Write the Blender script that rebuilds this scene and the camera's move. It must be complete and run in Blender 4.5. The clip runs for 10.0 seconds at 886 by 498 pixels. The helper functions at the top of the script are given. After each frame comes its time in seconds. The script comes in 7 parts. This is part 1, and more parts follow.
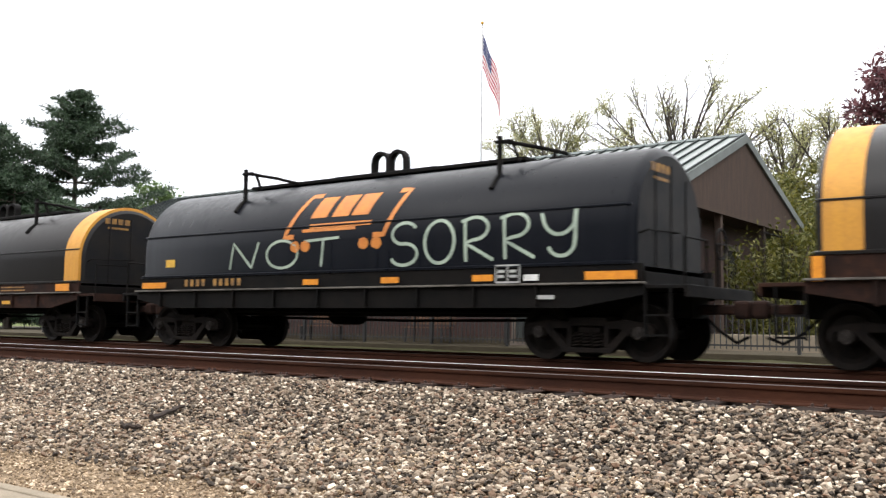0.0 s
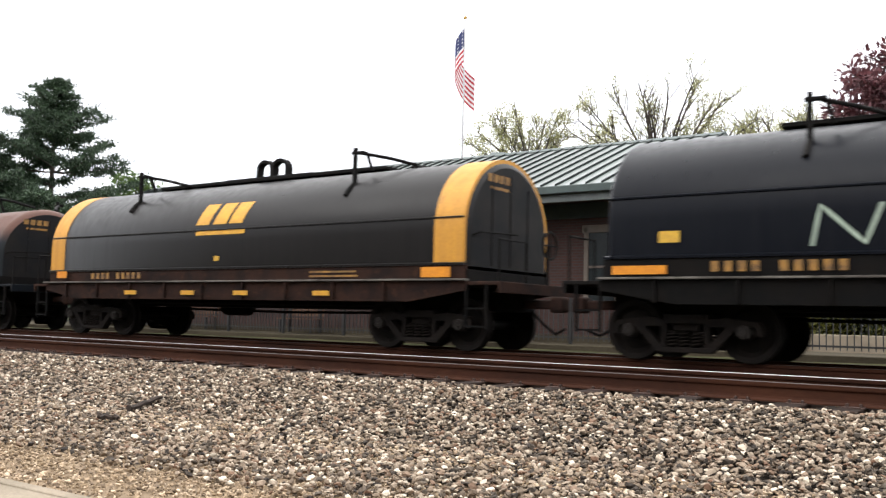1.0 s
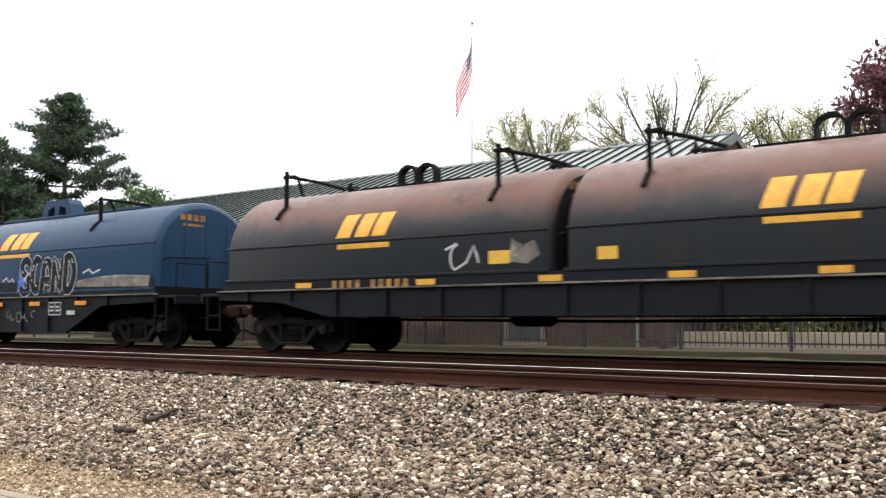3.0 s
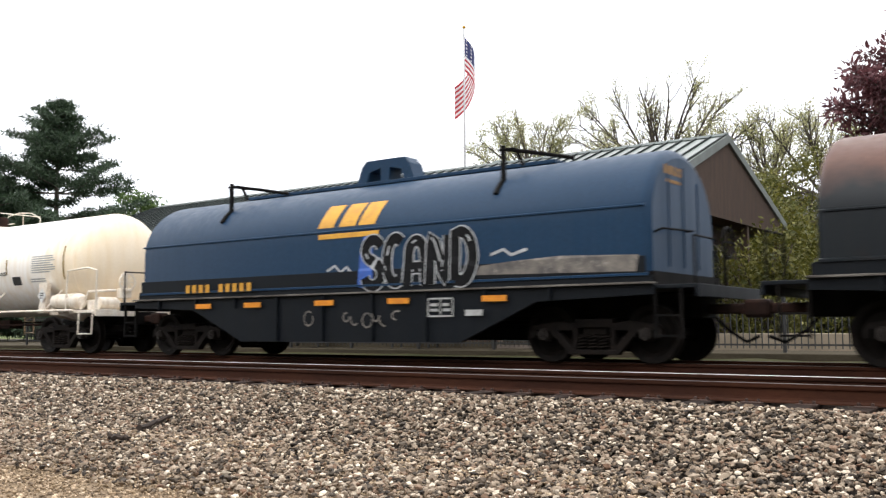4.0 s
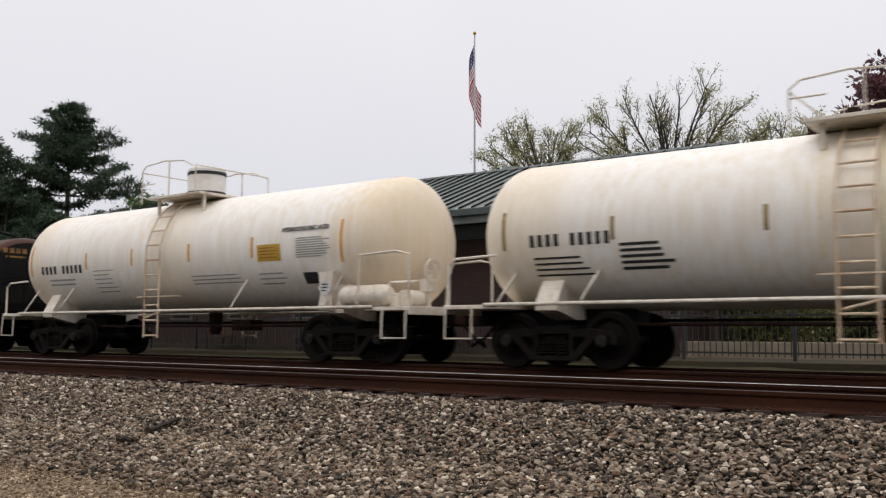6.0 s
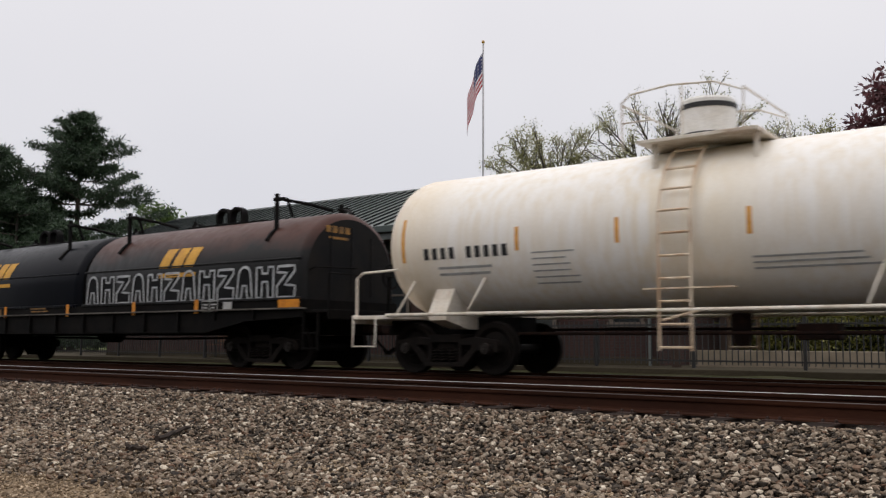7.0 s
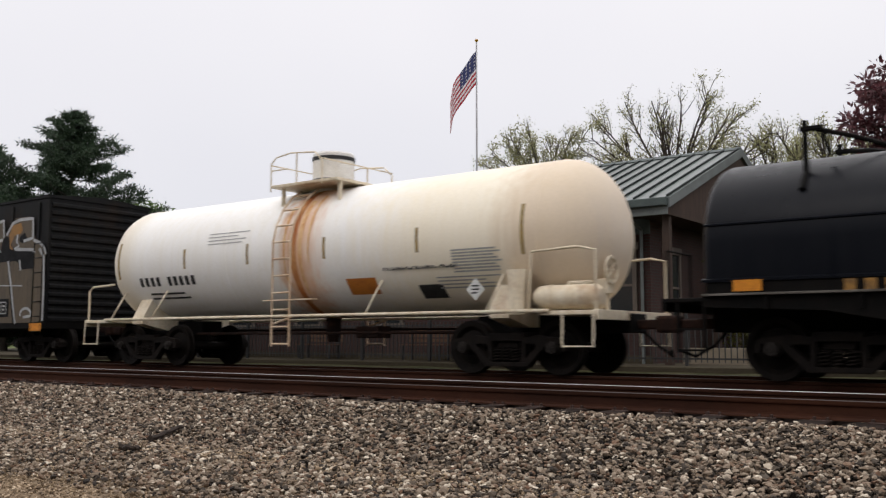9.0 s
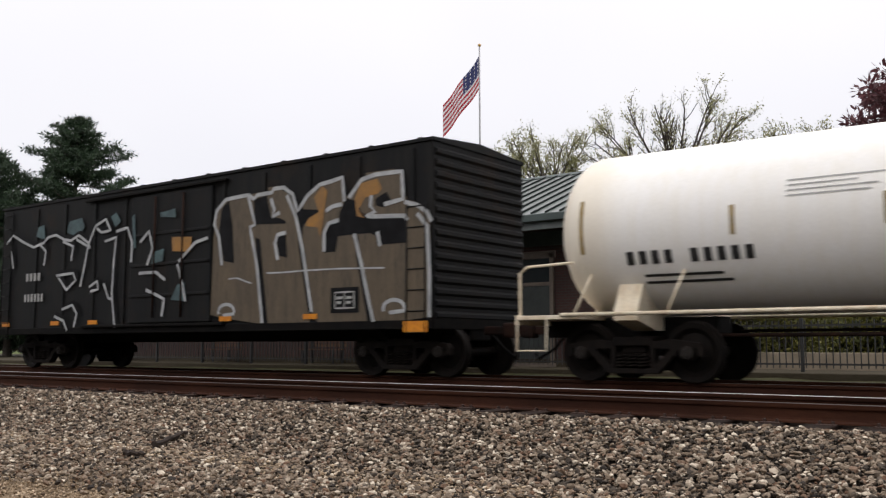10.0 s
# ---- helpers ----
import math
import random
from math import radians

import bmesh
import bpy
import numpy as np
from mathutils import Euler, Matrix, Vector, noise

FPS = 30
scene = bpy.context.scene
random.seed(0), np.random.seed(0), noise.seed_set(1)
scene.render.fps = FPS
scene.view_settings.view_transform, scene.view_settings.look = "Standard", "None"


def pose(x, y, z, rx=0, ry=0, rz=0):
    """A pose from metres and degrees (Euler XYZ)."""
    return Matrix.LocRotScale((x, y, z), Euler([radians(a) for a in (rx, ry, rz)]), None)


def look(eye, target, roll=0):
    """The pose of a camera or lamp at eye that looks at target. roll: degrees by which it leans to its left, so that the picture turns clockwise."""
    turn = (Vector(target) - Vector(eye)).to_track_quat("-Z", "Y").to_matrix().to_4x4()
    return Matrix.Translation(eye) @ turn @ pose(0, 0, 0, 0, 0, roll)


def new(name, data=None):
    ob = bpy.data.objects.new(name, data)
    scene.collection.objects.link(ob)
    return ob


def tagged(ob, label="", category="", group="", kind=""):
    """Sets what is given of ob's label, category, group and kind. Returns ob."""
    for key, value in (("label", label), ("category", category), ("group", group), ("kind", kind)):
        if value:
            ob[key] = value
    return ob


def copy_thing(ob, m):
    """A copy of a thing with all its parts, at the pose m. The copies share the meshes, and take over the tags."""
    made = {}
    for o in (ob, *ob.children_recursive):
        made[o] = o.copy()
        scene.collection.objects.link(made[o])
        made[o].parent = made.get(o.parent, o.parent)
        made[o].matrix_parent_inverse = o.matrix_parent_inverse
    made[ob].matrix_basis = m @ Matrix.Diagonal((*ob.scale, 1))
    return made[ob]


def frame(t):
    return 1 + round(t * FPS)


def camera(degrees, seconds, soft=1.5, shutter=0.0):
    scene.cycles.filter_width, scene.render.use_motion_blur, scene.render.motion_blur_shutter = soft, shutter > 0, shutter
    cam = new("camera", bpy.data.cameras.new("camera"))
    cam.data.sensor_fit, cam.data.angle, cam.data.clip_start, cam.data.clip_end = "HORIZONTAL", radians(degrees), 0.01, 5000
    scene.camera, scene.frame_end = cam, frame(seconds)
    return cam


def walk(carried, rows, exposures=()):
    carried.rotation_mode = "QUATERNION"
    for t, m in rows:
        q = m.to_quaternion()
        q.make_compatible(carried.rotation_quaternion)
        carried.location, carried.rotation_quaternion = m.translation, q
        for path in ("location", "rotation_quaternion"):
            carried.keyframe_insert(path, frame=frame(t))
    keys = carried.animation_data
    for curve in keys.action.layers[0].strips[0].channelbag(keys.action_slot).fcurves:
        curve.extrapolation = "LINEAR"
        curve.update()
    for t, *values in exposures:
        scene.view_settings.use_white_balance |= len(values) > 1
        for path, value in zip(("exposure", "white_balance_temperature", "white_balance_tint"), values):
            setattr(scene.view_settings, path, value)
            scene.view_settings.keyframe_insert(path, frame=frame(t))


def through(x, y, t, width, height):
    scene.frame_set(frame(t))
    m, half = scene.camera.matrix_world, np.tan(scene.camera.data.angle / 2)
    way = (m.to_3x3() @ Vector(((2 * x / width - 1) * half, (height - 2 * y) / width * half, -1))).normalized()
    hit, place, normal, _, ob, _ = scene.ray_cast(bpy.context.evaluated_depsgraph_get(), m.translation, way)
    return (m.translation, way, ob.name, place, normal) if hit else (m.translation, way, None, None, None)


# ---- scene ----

# camera: a hand-held telephone beside a double-track line; X runs along the tracks, z = 0 is the rail top
cam = camera(51.15, 10.0, 1.3, 0.18)


def held(x, z, yaw, pitch, roll):
    ya, pa = radians(yaw), radians(pitch)
    eye = (x, 0.0, z)
    way = (-math.sin(ya) * math.cos(pa), math.cos(ya) * math.cos(pa), math.sin(pa))
    return look(eye, [a + b for a, b in zip(eye, way)], roll)


PATH = [
    (0.0, 0.000, 0.565, 36.74, 4.62, 0.74),
    (0.5, -0.017, 0.559, 35.30, 4.88, 1.11),
    (1.0, -0.027, 0.544, 35.46, 4.34, 1.34),
    (1.5, -0.031, 0.555, 36.94, 3.99, 1.21),
    (2.0, -0.037, 0.549, 36.32, 3.86, 0.56),
    (2.5, -0.030, 0.558, 36.36, 4.50, 0.42),
    (4.0, -0.027, 0.559, 35.80, 4.91, -0.32),
    (4.5, -0.032, 0.555, 36.48, 5.37, -0.05),
    (5.0, -0.040, 0.555, 36.26, 5.17, 0.02),
    (6.5, -0.042, 0.553, 36.47, 5.46, 0.41),
    (7.0, -0.050, 0.556, 36.87, 5.78, 0.26),
    (7.5, -0.032, 0.556, 36.58, 5.63, -0.04),
    (8.0, -0.030, 0.563, 36.49, 5.92, 0.02),
    (8.5, -0.035, 0.551, 36.58, 5.77, -0.02),
    (9.0, -0.033, 0.559, 36.50, 5.69, 0.09),
    (9.5, -0.021, 0.564, 36.53, 5.51, 0.14),
    (10.0, -0.039, 0.560, 36.71, 5.98, -0.04),
]
EXPOSURES = [(0.0, 0.7, 6500, 10), (2.5, 0.76, 6500, 10), (4.0, 0.5, 6500, 10), (4.5, 0.17, 6500, 11), (5.0, -0.36, 6560, 13), (5.2, -0.44, 6560, 13), (6.5, -0.66, 6560, 13), (7.0, -0.68, 6560, 13), (7.5, -0.5, 6560, 13), (8.0, -0.1, 6560, 13), (8.5, 0.0, 6560, 13), (9.0, -0.52, 6560, 13), (9.5, -0.7, 6560, 13), (10.0, -0.36, 6560, 13)]
walk(cam, [(r[0], held(*r[1:])) for r in PATH], EXPOSURES)

# overcast daylight: a pale grey sky, a little brighter overhead, and a very soft sun
world = bpy.data.worlds.new("overcast_sky")
scene.world = world
world.use_nodes = True
wn, wl = world.node_tree.nodes, world.node_tree.links
wn.clear()
w_out, w_bg = wn.new("ShaderNodeOutputWorld"), wn.new("ShaderNodeBackground")
w_tc, w_sep, w_ramp = wn.new("ShaderNodeTexCoord"), wn.new("ShaderNodeSeparateXYZ"), wn.new("ShaderNodeValToRGB")
w_noise, w_mix, w_nr = wn.new("ShaderNodeTexNoise"), wn.new("ShaderNodeMixRGB"), wn.new("ShaderNodeValToRGB")
w_noise.inputs["Scale"].default_value, w_noise.inputs["Detail"].default_value = 2.2, 3.0
w_nr.color_ramp.elements[0].position, w_nr.color_ramp.elements[0].color = 0.3, (0.94, 0.945, 0.96, 1)
w_nr.color_ramp.elements[1].position, w_nr.color_ramp.elements[1].color = 0.7, (1.0, 1.0, 1.0, 1)
w_ramp.color_ramp.elements[0].position, w_ramp.color_ramp.elements[0].color = 0.0, (0.70, 0.73, 0.78, 1)
w_ramp.color_ramp.elements[1].position, w_ramp.color_ramp.elements[1].color = 0.45, (0.92, 0.92, 0.94, 1)
w_top = w_ramp.color_ramp.elements.new(1.0)
w_top.color = (2.0, 1.99, 1.98, 1)
w_mix.blend_type, w_mix.inputs[0].default_value = "MULTIPLY", 1.0
wl.new(w_tc.outputs["Generated"], w_sep.inputs[0])
wl.new(w_sep.outputs["Z"], w_ramp.inputs[0])
wl.new(w_tc.outputs["Generated"], w_noise.inputs["Vector"])
wl.new(w_noise.outputs["Fac"], w_nr.inputs[0])
wl.new(w_ramp.outputs[0], w_mix.inputs[1])
wl.new(w_nr.outputs[0], w_mix.inputs[2])
wl.new(w_mix.outputs[0], w_bg.inputs[0])
wl.new(w_bg.outputs[0], w_out.inputs[0])
w_bg.inputs[1].default_value = 1.5

sun_data = bpy.data.lights.new("sun", "SUN")
sun_data.energy, sun_data.angle, sun_data.color = 0.4, radians(25), (1.0, 0.97, 0.93)
sun = new("sun", sun_data)
sun.matrix_world = look((-26, -22, 40), (-5, 14, 0))


# ---- materials ----
def nodes_of(name):
    m = bpy.data.materials.new(name)
    m.use_nodes = True
    return m, m.node_tree.nodes, m.node_tree.links, m.node_tree.nodes["Principled BSDF"]


def surface(name, colour, second=None, rough=0.6, metal=0.0, scale=2.0, fine=40.0, bump=0.15, blotch=0.5, third=None, spread=0.12, specular=0.4, stretch=(1, 1, 1), random_value=0.0):
    """Two scales of variation between colour and second, spots of third, grain and fine relief."""
    m, n, l, b = nodes_of(name)
    tc, mp = n.new("ShaderNodeTexCoord"), n.new("ShaderNodeMapping")
    mp.inputs["Scale"].default_value = stretch
    l.new(tc.outputs["Object"], mp.inputs["Vector"])
    big, small = n.new("ShaderNodeTexNoise"), n.new("ShaderNodeTexNoise")
    big.inputs["Scale"].default_value, big.inputs["Detail"].default_value, big.inputs["Roughness"].default_value = scale, 6.0, 0.62
    small.inputs["Scale"].default_value, small.inputs["Detail"].default_value = fine, 4.0
    l.new(mp.outputs[0], big.inputs["Vector"])
    l.new(mp.outputs[0], small.inputs["Vector"])
    second = second or tuple(c * 0.7 for c in colour)
    ramp = n.new("ShaderNodeValToRGB")
    ramp.color_ramp.elements[0].position, ramp.color_ramp.elements[1].position = max(0.0, blotch - spread), min(1.0, blotch + spread)
    ramp.color_ramp.elements[0].color, ramp.color_ramp.elements[1].color = (*second, 1), (*colour, 1)
    l.new(big.outputs["Fac"], ramp.inputs[0])
    last = ramp.outputs[0]
    if third:
        spot, sr, mix = n.new("ShaderNodeTexNoise"), n.new("ShaderNodeValToRGB"), n.new("ShaderNodeMixRGB")
        spot.inputs["Scale"].default_value, spot.inputs["Detail"].default_value, spot.inputs["Roughness"].default_value = scale * 2.7, 8.0, 0.7
        sr.color_ramp.elements[0].position, sr.color_ramp.elements[1].position = 0.54, 0.68
        sr.color_ramp.elements[0].color, sr.color_ramp.elements[1].color = (0, 0, 0, 1), (0.8, 0.8, 0.8, 1)
        l.new(mp.outputs[0], spot.inputs["Vector"])
        l.new(spot.outputs["Fac"], sr.inputs[0])
        l.new(sr.outputs[0], mix.inputs[0])
        l.new(last, mix.inputs[1])
        mix.inputs[2].default_value = (*third, 1)
        last = mix.outputs[0]
    grain, gr = n.new("ShaderNodeMixRGB"), n.new("ShaderNodeValToRGB")
    gr.color_ramp.elements[0].position, gr.color_ramp.elements[1].position = 0.3, 0.7
    gr.color_ramp.elements[0].color, gr.color_ramp.elements[1].color = (0.78, 0.78, 0.78, 1), (1.1, 1.1, 1.1, 1)
    grain.blend_type, grain.inputs[0].default_value = "MULTIPLY", 0.8
    l.new(small.outputs["Fac"], gr.inputs[0])
    l.new(last, grain.inputs[1])
    l.new(gr.outputs[0], grain.inputs[2])
    last = grain.outputs[0]
    if random_value:
        info, hsv, mr = n.new("ShaderNodeObjectInfo"), n.new("ShaderNodeHueSaturation"), n.new("ShaderNodeMapRange")
        mr.inputs[3].default_value, mr.inputs[4].default_value = 1 - random_value, 1 + random_value
        l.new(info.outputs["Random"], mr.inputs[0])
        l.new(mr.outputs[0], hsv.inputs["Value"])
        l.new(last, hsv.inputs["Color"])
        last = hsv.outputs[0]
    l.new(last, b.inputs["Base Color"])
    rr = n.new("ShaderNodeMapRange")
    rr.inputs[3].default_value, rr.inputs[4].default_value = max(0.05, rough - 0.12), min(1.0, rough + 0.12)
    l.new(big.outputs["Fac"], rr.inputs[0])
    l.new(rr.outputs[0], b.inputs["Roughness"])
    b.inputs["Metallic"].default_value = metal
    b.inputs["Specular IOR Level"].default_value = specular
    if bump:
        bp = n.new("ShaderNodeBump")
        bp.inputs["Strength"].default_value, bp.inputs["Distance"].default_value = bump, 0.01
        l.new(small.outputs["Fac"], bp.inputs["Height"])
        l.new(bp.outputs[0], b.inputs["Normal"])
    return m


def car_paint(name, colour, dust, rust=None, rough=0.45, streak=0.5, top=None, top_from=2.9, specular=0.4, stains=(), relief=0.1, grain=0.7):
    """Weathered rolling-stock paint: vertical streaks, dust low down as thrown-up dirt, rust spots; top: a rusted or faded crown from a height on."""
    m, n, l, b = nodes_of(name)
    tc = n.new("ShaderNodeTexCoord")
    sep = n.new("ShaderNodeSeparateXYZ")
    l.new(tc.outputs["Object"], sep.inputs[0])
    mp = n.new("ShaderNodeMapping")
    mp.inputs["Scale"].default_value = (7.0, 7.0, 0.55)
    l.new(tc.outputs["Object"], mp.inputs["Vector"])
    st, fine, big = n.new("ShaderNodeTexNoise"), n.new("ShaderNodeTexNoise"), n.new("ShaderNodeTexNoise")
    st.inputs["Scale"].default_value, st.inputs["Detail"].default_value = 1.0, 5.0
    fine.inputs["Scale"].default_value, fine.inputs["Detail"].default_value = 22.0, 6.0
    big.inputs["Scale"].default_value, big.inputs["Detail"].default_value, big.inputs["Roughness"].default_value = 0.9, 7.0, 0.65
    l.new(mp.outputs[0], st.inputs["Vector"])
    l.new(tc.outputs["Object"], fine.inputs["Vector"])
    l.new(tc.outputs["Object"], big.inputs["Vector"])
    r1 = n.new("ShaderNodeValToRGB")
    r1.color_ramp.elements[0].position, r1.color_ramp.elements[1].position = 0.38, 0.72
    r1.color_ramp.elements[0].color, r1.color_ramp.elements[1].color = (0, 0, 0, 1), (streak, streak, streak, 1)
    l.new(st.outputs["Fac"], r1.inputs[0])
    m1 = n.new("ShaderNodeMixRGB")
    l.new(r1.outputs[0], m1.inputs[0])
    m1.inputs[1].default_value, m1.inputs[2].default_value = (*colour, 1), (*dust, 1)
    last = m1.outputs[0]
    if top:
        add, mr, m2 = n.new("ShaderNodeMath"), n.new("ShaderNodeMapRange"), n.new("ShaderNodeMixRGB")
        wob = n.new("ShaderNodeMath")
        wob.operation, wob.inputs[1].default_value = "MULTIPLY", 0.9
        l.new(big.outputs["Fac"], wob.inputs[0])
        l.new(sep.outputs["Z"], add.inputs[0])
        l.new(wob.outputs[0], add.inputs[1])
        mr.inputs[1].default_value, mr.inputs[2].default_value = top_from + 0.3, top_from + 0.75
        mr.inputs[4].default_value = 0.85
        l.new(add.outputs[0], mr.inputs[0])
        l.new(mr.outputs[0], m2.inputs[0])
        l.new(last, m2.inputs[1])
        m2.inputs[2].default_value = (*top, 1)
        last = m2.outputs[0]
    if rust:
        r2, m3 = n.new("ShaderNodeValToRGB"), n.new("ShaderNodeMixRGB")
        r2.color_ramp.elements[0].position, r2.color_ramp.elements[1].position = 0.56, 0.7
        r2.color_ramp.elements[0].color, r2.color_ramp.elements[1].color = (0, 0, 0, 1), (0.75, 0.75, 0.75, 1)
        l.new(big.outputs["Fac"], r2.inputs[0])
        l.new(r2.outputs[0], m3.inputs[0])
        l.new(last, m3.inputs[1])
        m3.inputs[2].default_value = (*rust, 1)
        last = m3.outputs[0]
    for a0, a1, b0, b1, wave, stain, amount in stains:
        # a discoloured stretch along the car, from a0 to b1, with ragged edges
        wv, sh, up, dn, mu, am, ms = (n.new("ShaderNodeMath"), n.new("ShaderNodeMath"), n.new("ShaderNodeMapRange"), n.new("ShaderNodeMapRange"),
                                      n.new("ShaderNodeMath"), n.new("ShaderNodeMath"), n.new("ShaderNodeMixRGB"))
        wv.operation, wv.inputs[1].default_value = "MULTIPLY", wave
        l.new(st.outputs["Fac"], wv.inputs[0])
        sh.operation = "ADD"
        l.new(sep.outputs["X"], sh.inputs[0])
        l.new(wv.outputs[0], sh.inputs[1])
        for mr, x0, x1, y0, y1 in ((up, a0, a1, 0.0, 1.0), (dn, b0, b1, 1.0, 0.0)):
            mr.interpolation_type = "SMOOTHSTEP"
            mr.inputs[1].default_value, mr.inputs[2].default_value = x0 + wave * 0.5, x1 + wave * 0.5
            mr.inputs[3].default_value, mr.inputs[4].default_value = y0, y1
            l.new(sh.outputs[0], mr.inputs[0])
        mu.operation, am.operation, am.inputs[1].default_value = "MULTIPLY", "MULTIPLY", amount
        l.new(up.outputs[0], mu.inputs[0])
        l.new(dn.outputs[0], mu.inputs[1])
        l.new(mu.outputs[0], am.inputs[0])
        l.new(am.outputs[0], ms.inputs[0])
        l.new(last, ms.inputs[1])
        ms.inputs[2].default_value = (*stain, 1)
        last = ms.outputs[0]
    g, gr = n.new("ShaderNodeMixRGB"), n.new("ShaderNodeValToRGB")
    gr.color_ramp.elements[0].position, gr.color_ramp.elements[1].position = 0.3, 0.7
    gr.color_ramp.elements[0].color, gr.color_ramp.elements[1].color = (0.8, 0.8, 0.8, 1), (1.08, 1.08, 1.08, 1)
    g.blend_type, g.inputs[0].default_value = "MULTIPLY", grain
    l.new(fine.outputs["Fac"], gr.inputs[0])
    l.new(last, g.inputs[1])
    l.new(gr.outputs[0], g.inputs[2])
    l.new(g.outputs[0], b.inputs["Base Color"])
    rr = n.new("ShaderNodeMapRange")
    rr.inputs[3].default_value, rr.inputs[4].default_value = rough - 0.12, rough + 0.2
    l.new(st.outputs["Fac"], rr.inputs[0])
    l.new(rr.outputs[0], b.inputs["Roughness"])
    b.inputs["Specular IOR Level"].default_value = specular
    bp = n.new("ShaderNodeBump")
    bp.inputs["Strength"].default_value, bp.inputs["Distance"].default_value = relief, 0.012
    l.new(big.outputs["Fac"], bp.inputs["Height"])
    l.new(bp.outputs[0], b.inputs["Normal"])
    return m


def stone_material(name, stops, scale):
    """Every stone of a joined bed takes its own colour."""
    m, n, l, b = nodes_of(name)
    geo, ramp = n.new("ShaderNodeNewGeometry"), n.new("ShaderNodeValToRGB")
    ramp.color_ramp.interpolation = "LINEAR"
    while len(ramp.color_ramp.elements) < len(stops):
        ramp.color_ramp.elements.new(0.5)
    for e, (p, c) in zip(ramp.color_ramp.elements, stops):
        e.position, e.color = p, (*c, 1)
    l.new(geo.outputs["Random Per Island"], ramp.inputs[0])
    tc, no, gr, mx = n.new("ShaderNodeTexCoord"), n.new("ShaderNodeTexNoise"), n.new("ShaderNodeValToRGB"), n.new("ShaderNodeMixRGB")
    no.inputs["Scale"].default_value, no.inputs["Detail"].default_value = scale, 5.0
    l.new(tc.outputs["Object"], no.inputs["Vector"])
    l.new(no.outputs["Fac"], gr.inputs[0])
    gr.color_ramp.elements[0].position, gr.color_ramp.elements[1].position = 0.3, 0.7
    gr.color_ramp.elements[0].color, gr.color_ramp.elements[1].color = (0.7, 0.69, 0.67, 1), (1.12, 1.12, 1.12, 1)
    mx.blend_type, mx.inputs[0].default_value = "MULTIPLY", 1.0
    l.new(ramp.outputs[0], mx.inputs[1])
    l.new(gr.outputs[0], mx.inputs[2])
    l.new(mx.outputs[0], b.inputs["Base Color"])
    b.inputs["Roughness"].default_value = 0.85
    b.inputs["Specular IOR Level"].default_value = 0.25
    return m


def leaf_material(name, a, c, through=0.35):
    m, n, l, b = nodes_of(name)
    geo, ramp = n.new("ShaderNodeNewGeometry"), n.new("ShaderNodeValToRGB")
    ramp.color_ramp.elements[0].color, ramp.color_ramp.elements[1].color = (*a, 1), (*c, 1)
    l.new(geo.outputs["Random Per Island"], ramp.inputs[0])
    l.new(ramp.outputs[0], b.inputs["Base Color"])
    b.inputs["Roughness"].default_value = 0.6
    tr, mx = n.new("ShaderNodeBsdfTranslucent"), n.new("ShaderNodeMixShader")
    l.new(ramp.outputs[0], tr.inputs[0])
    mx.inputs[0].default_value = through
    out = n["Material Output"]
    l.new(b.outputs[0], mx.inputs[1])
    l.new(tr.outputs[0], mx.inputs[2])
    l.new(mx.outputs[0], out.inputs[0])
    return m


def brick_material(name):
    m, n, l, b = nodes_of(name)
    tc, sep, comb, br = n.new("ShaderNodeTexCoord"), n.new("ShaderNodeSeparateXYZ"), n.new("ShaderNodeCombineXYZ"), n.new("ShaderNodeTexBrick")
    add = n.new("ShaderNodeMath")
    l.new(tc.outputs["Object"], sep.inputs[0])
    l.new(sep.outputs["X"], add.inputs[0])
    l.new(sep.outputs["Y"], add.inputs[1])
    l.new(add.outputs[0], comb.inputs["X"])
    l.new(sep.outputs["Z"], comb.inputs["Y"])
    l.new(comb.outputs[0], br.inputs["Vector"])
    # Brick and mortar darkened to hold the deep shade under the station eaves.
    br.inputs["Color1"].default_value, br.inputs["Color2"].default_value = (0.048, 0.016, 0.011, 1), (0.033, 0.012, 0.009, 1)
    br.inputs["Mortar"].default_value = (0.036, 0.029, 0.025, 1)
    br.inputs["Scale"].default_value, br.inputs["Brick Width"].default_value, br.inputs["Row Height"].default_value, br.inputs["Mortar Size"].default_value = 1.0, 0.215, 0.075, 0.01
    no, mx = n.new("ShaderNodeTexNoise"), n.new("ShaderNodeMixRGB")
    no.inputs["Scale"].default_value, no.inputs["Detail"].default_value = 0.8, 6.0
    mx.blend_type, mx.inputs[0].default_value = "OVERLAY", 0.5
    l.new(tc.outputs["Object"], no.inputs["Vector"])
    l.new(br.outputs["Color"], mx.inputs[1])
    l.new(no.outputs["Fac"], mx.inputs[2])
    l.new(mx.outputs[0], b.inputs["Base Color"])
    b.inputs["Roughness"].default_value = 0.85
    return m


M = {}
M["black_paint"] = car_paint("black_paint", (0.0024, 0.0032, 0.0059), (0.0048, 0.0055, 0.0083), rough=0.29, specular=0.11)
M["brown_black"] = car_paint("brown_black", (0.0053, 0.0043, 0.0043), (0.0097, 0.0080, 0.0076), rough=0.31, specular=0.2)
M["rusty_blue"] = car_paint("rusty_blue", (0.0060, 0.0087, 0.0114), (0.0122, 0.0136, 0.0149), rust=(0.0162, 0.0108, 0.0094), rough=0.4, top=(0.105, 0.046, 0.031), top_from=2.45, specular=0.2)
M["rusty_black"] = car_paint("rusty_black", (0.0068, 0.0070, 0.0076), (0.0136, 0.0125, 0.0119), rough=0.4, top=(0.075, 0.027, 0.018), top_from=2.55, specular=0.2)
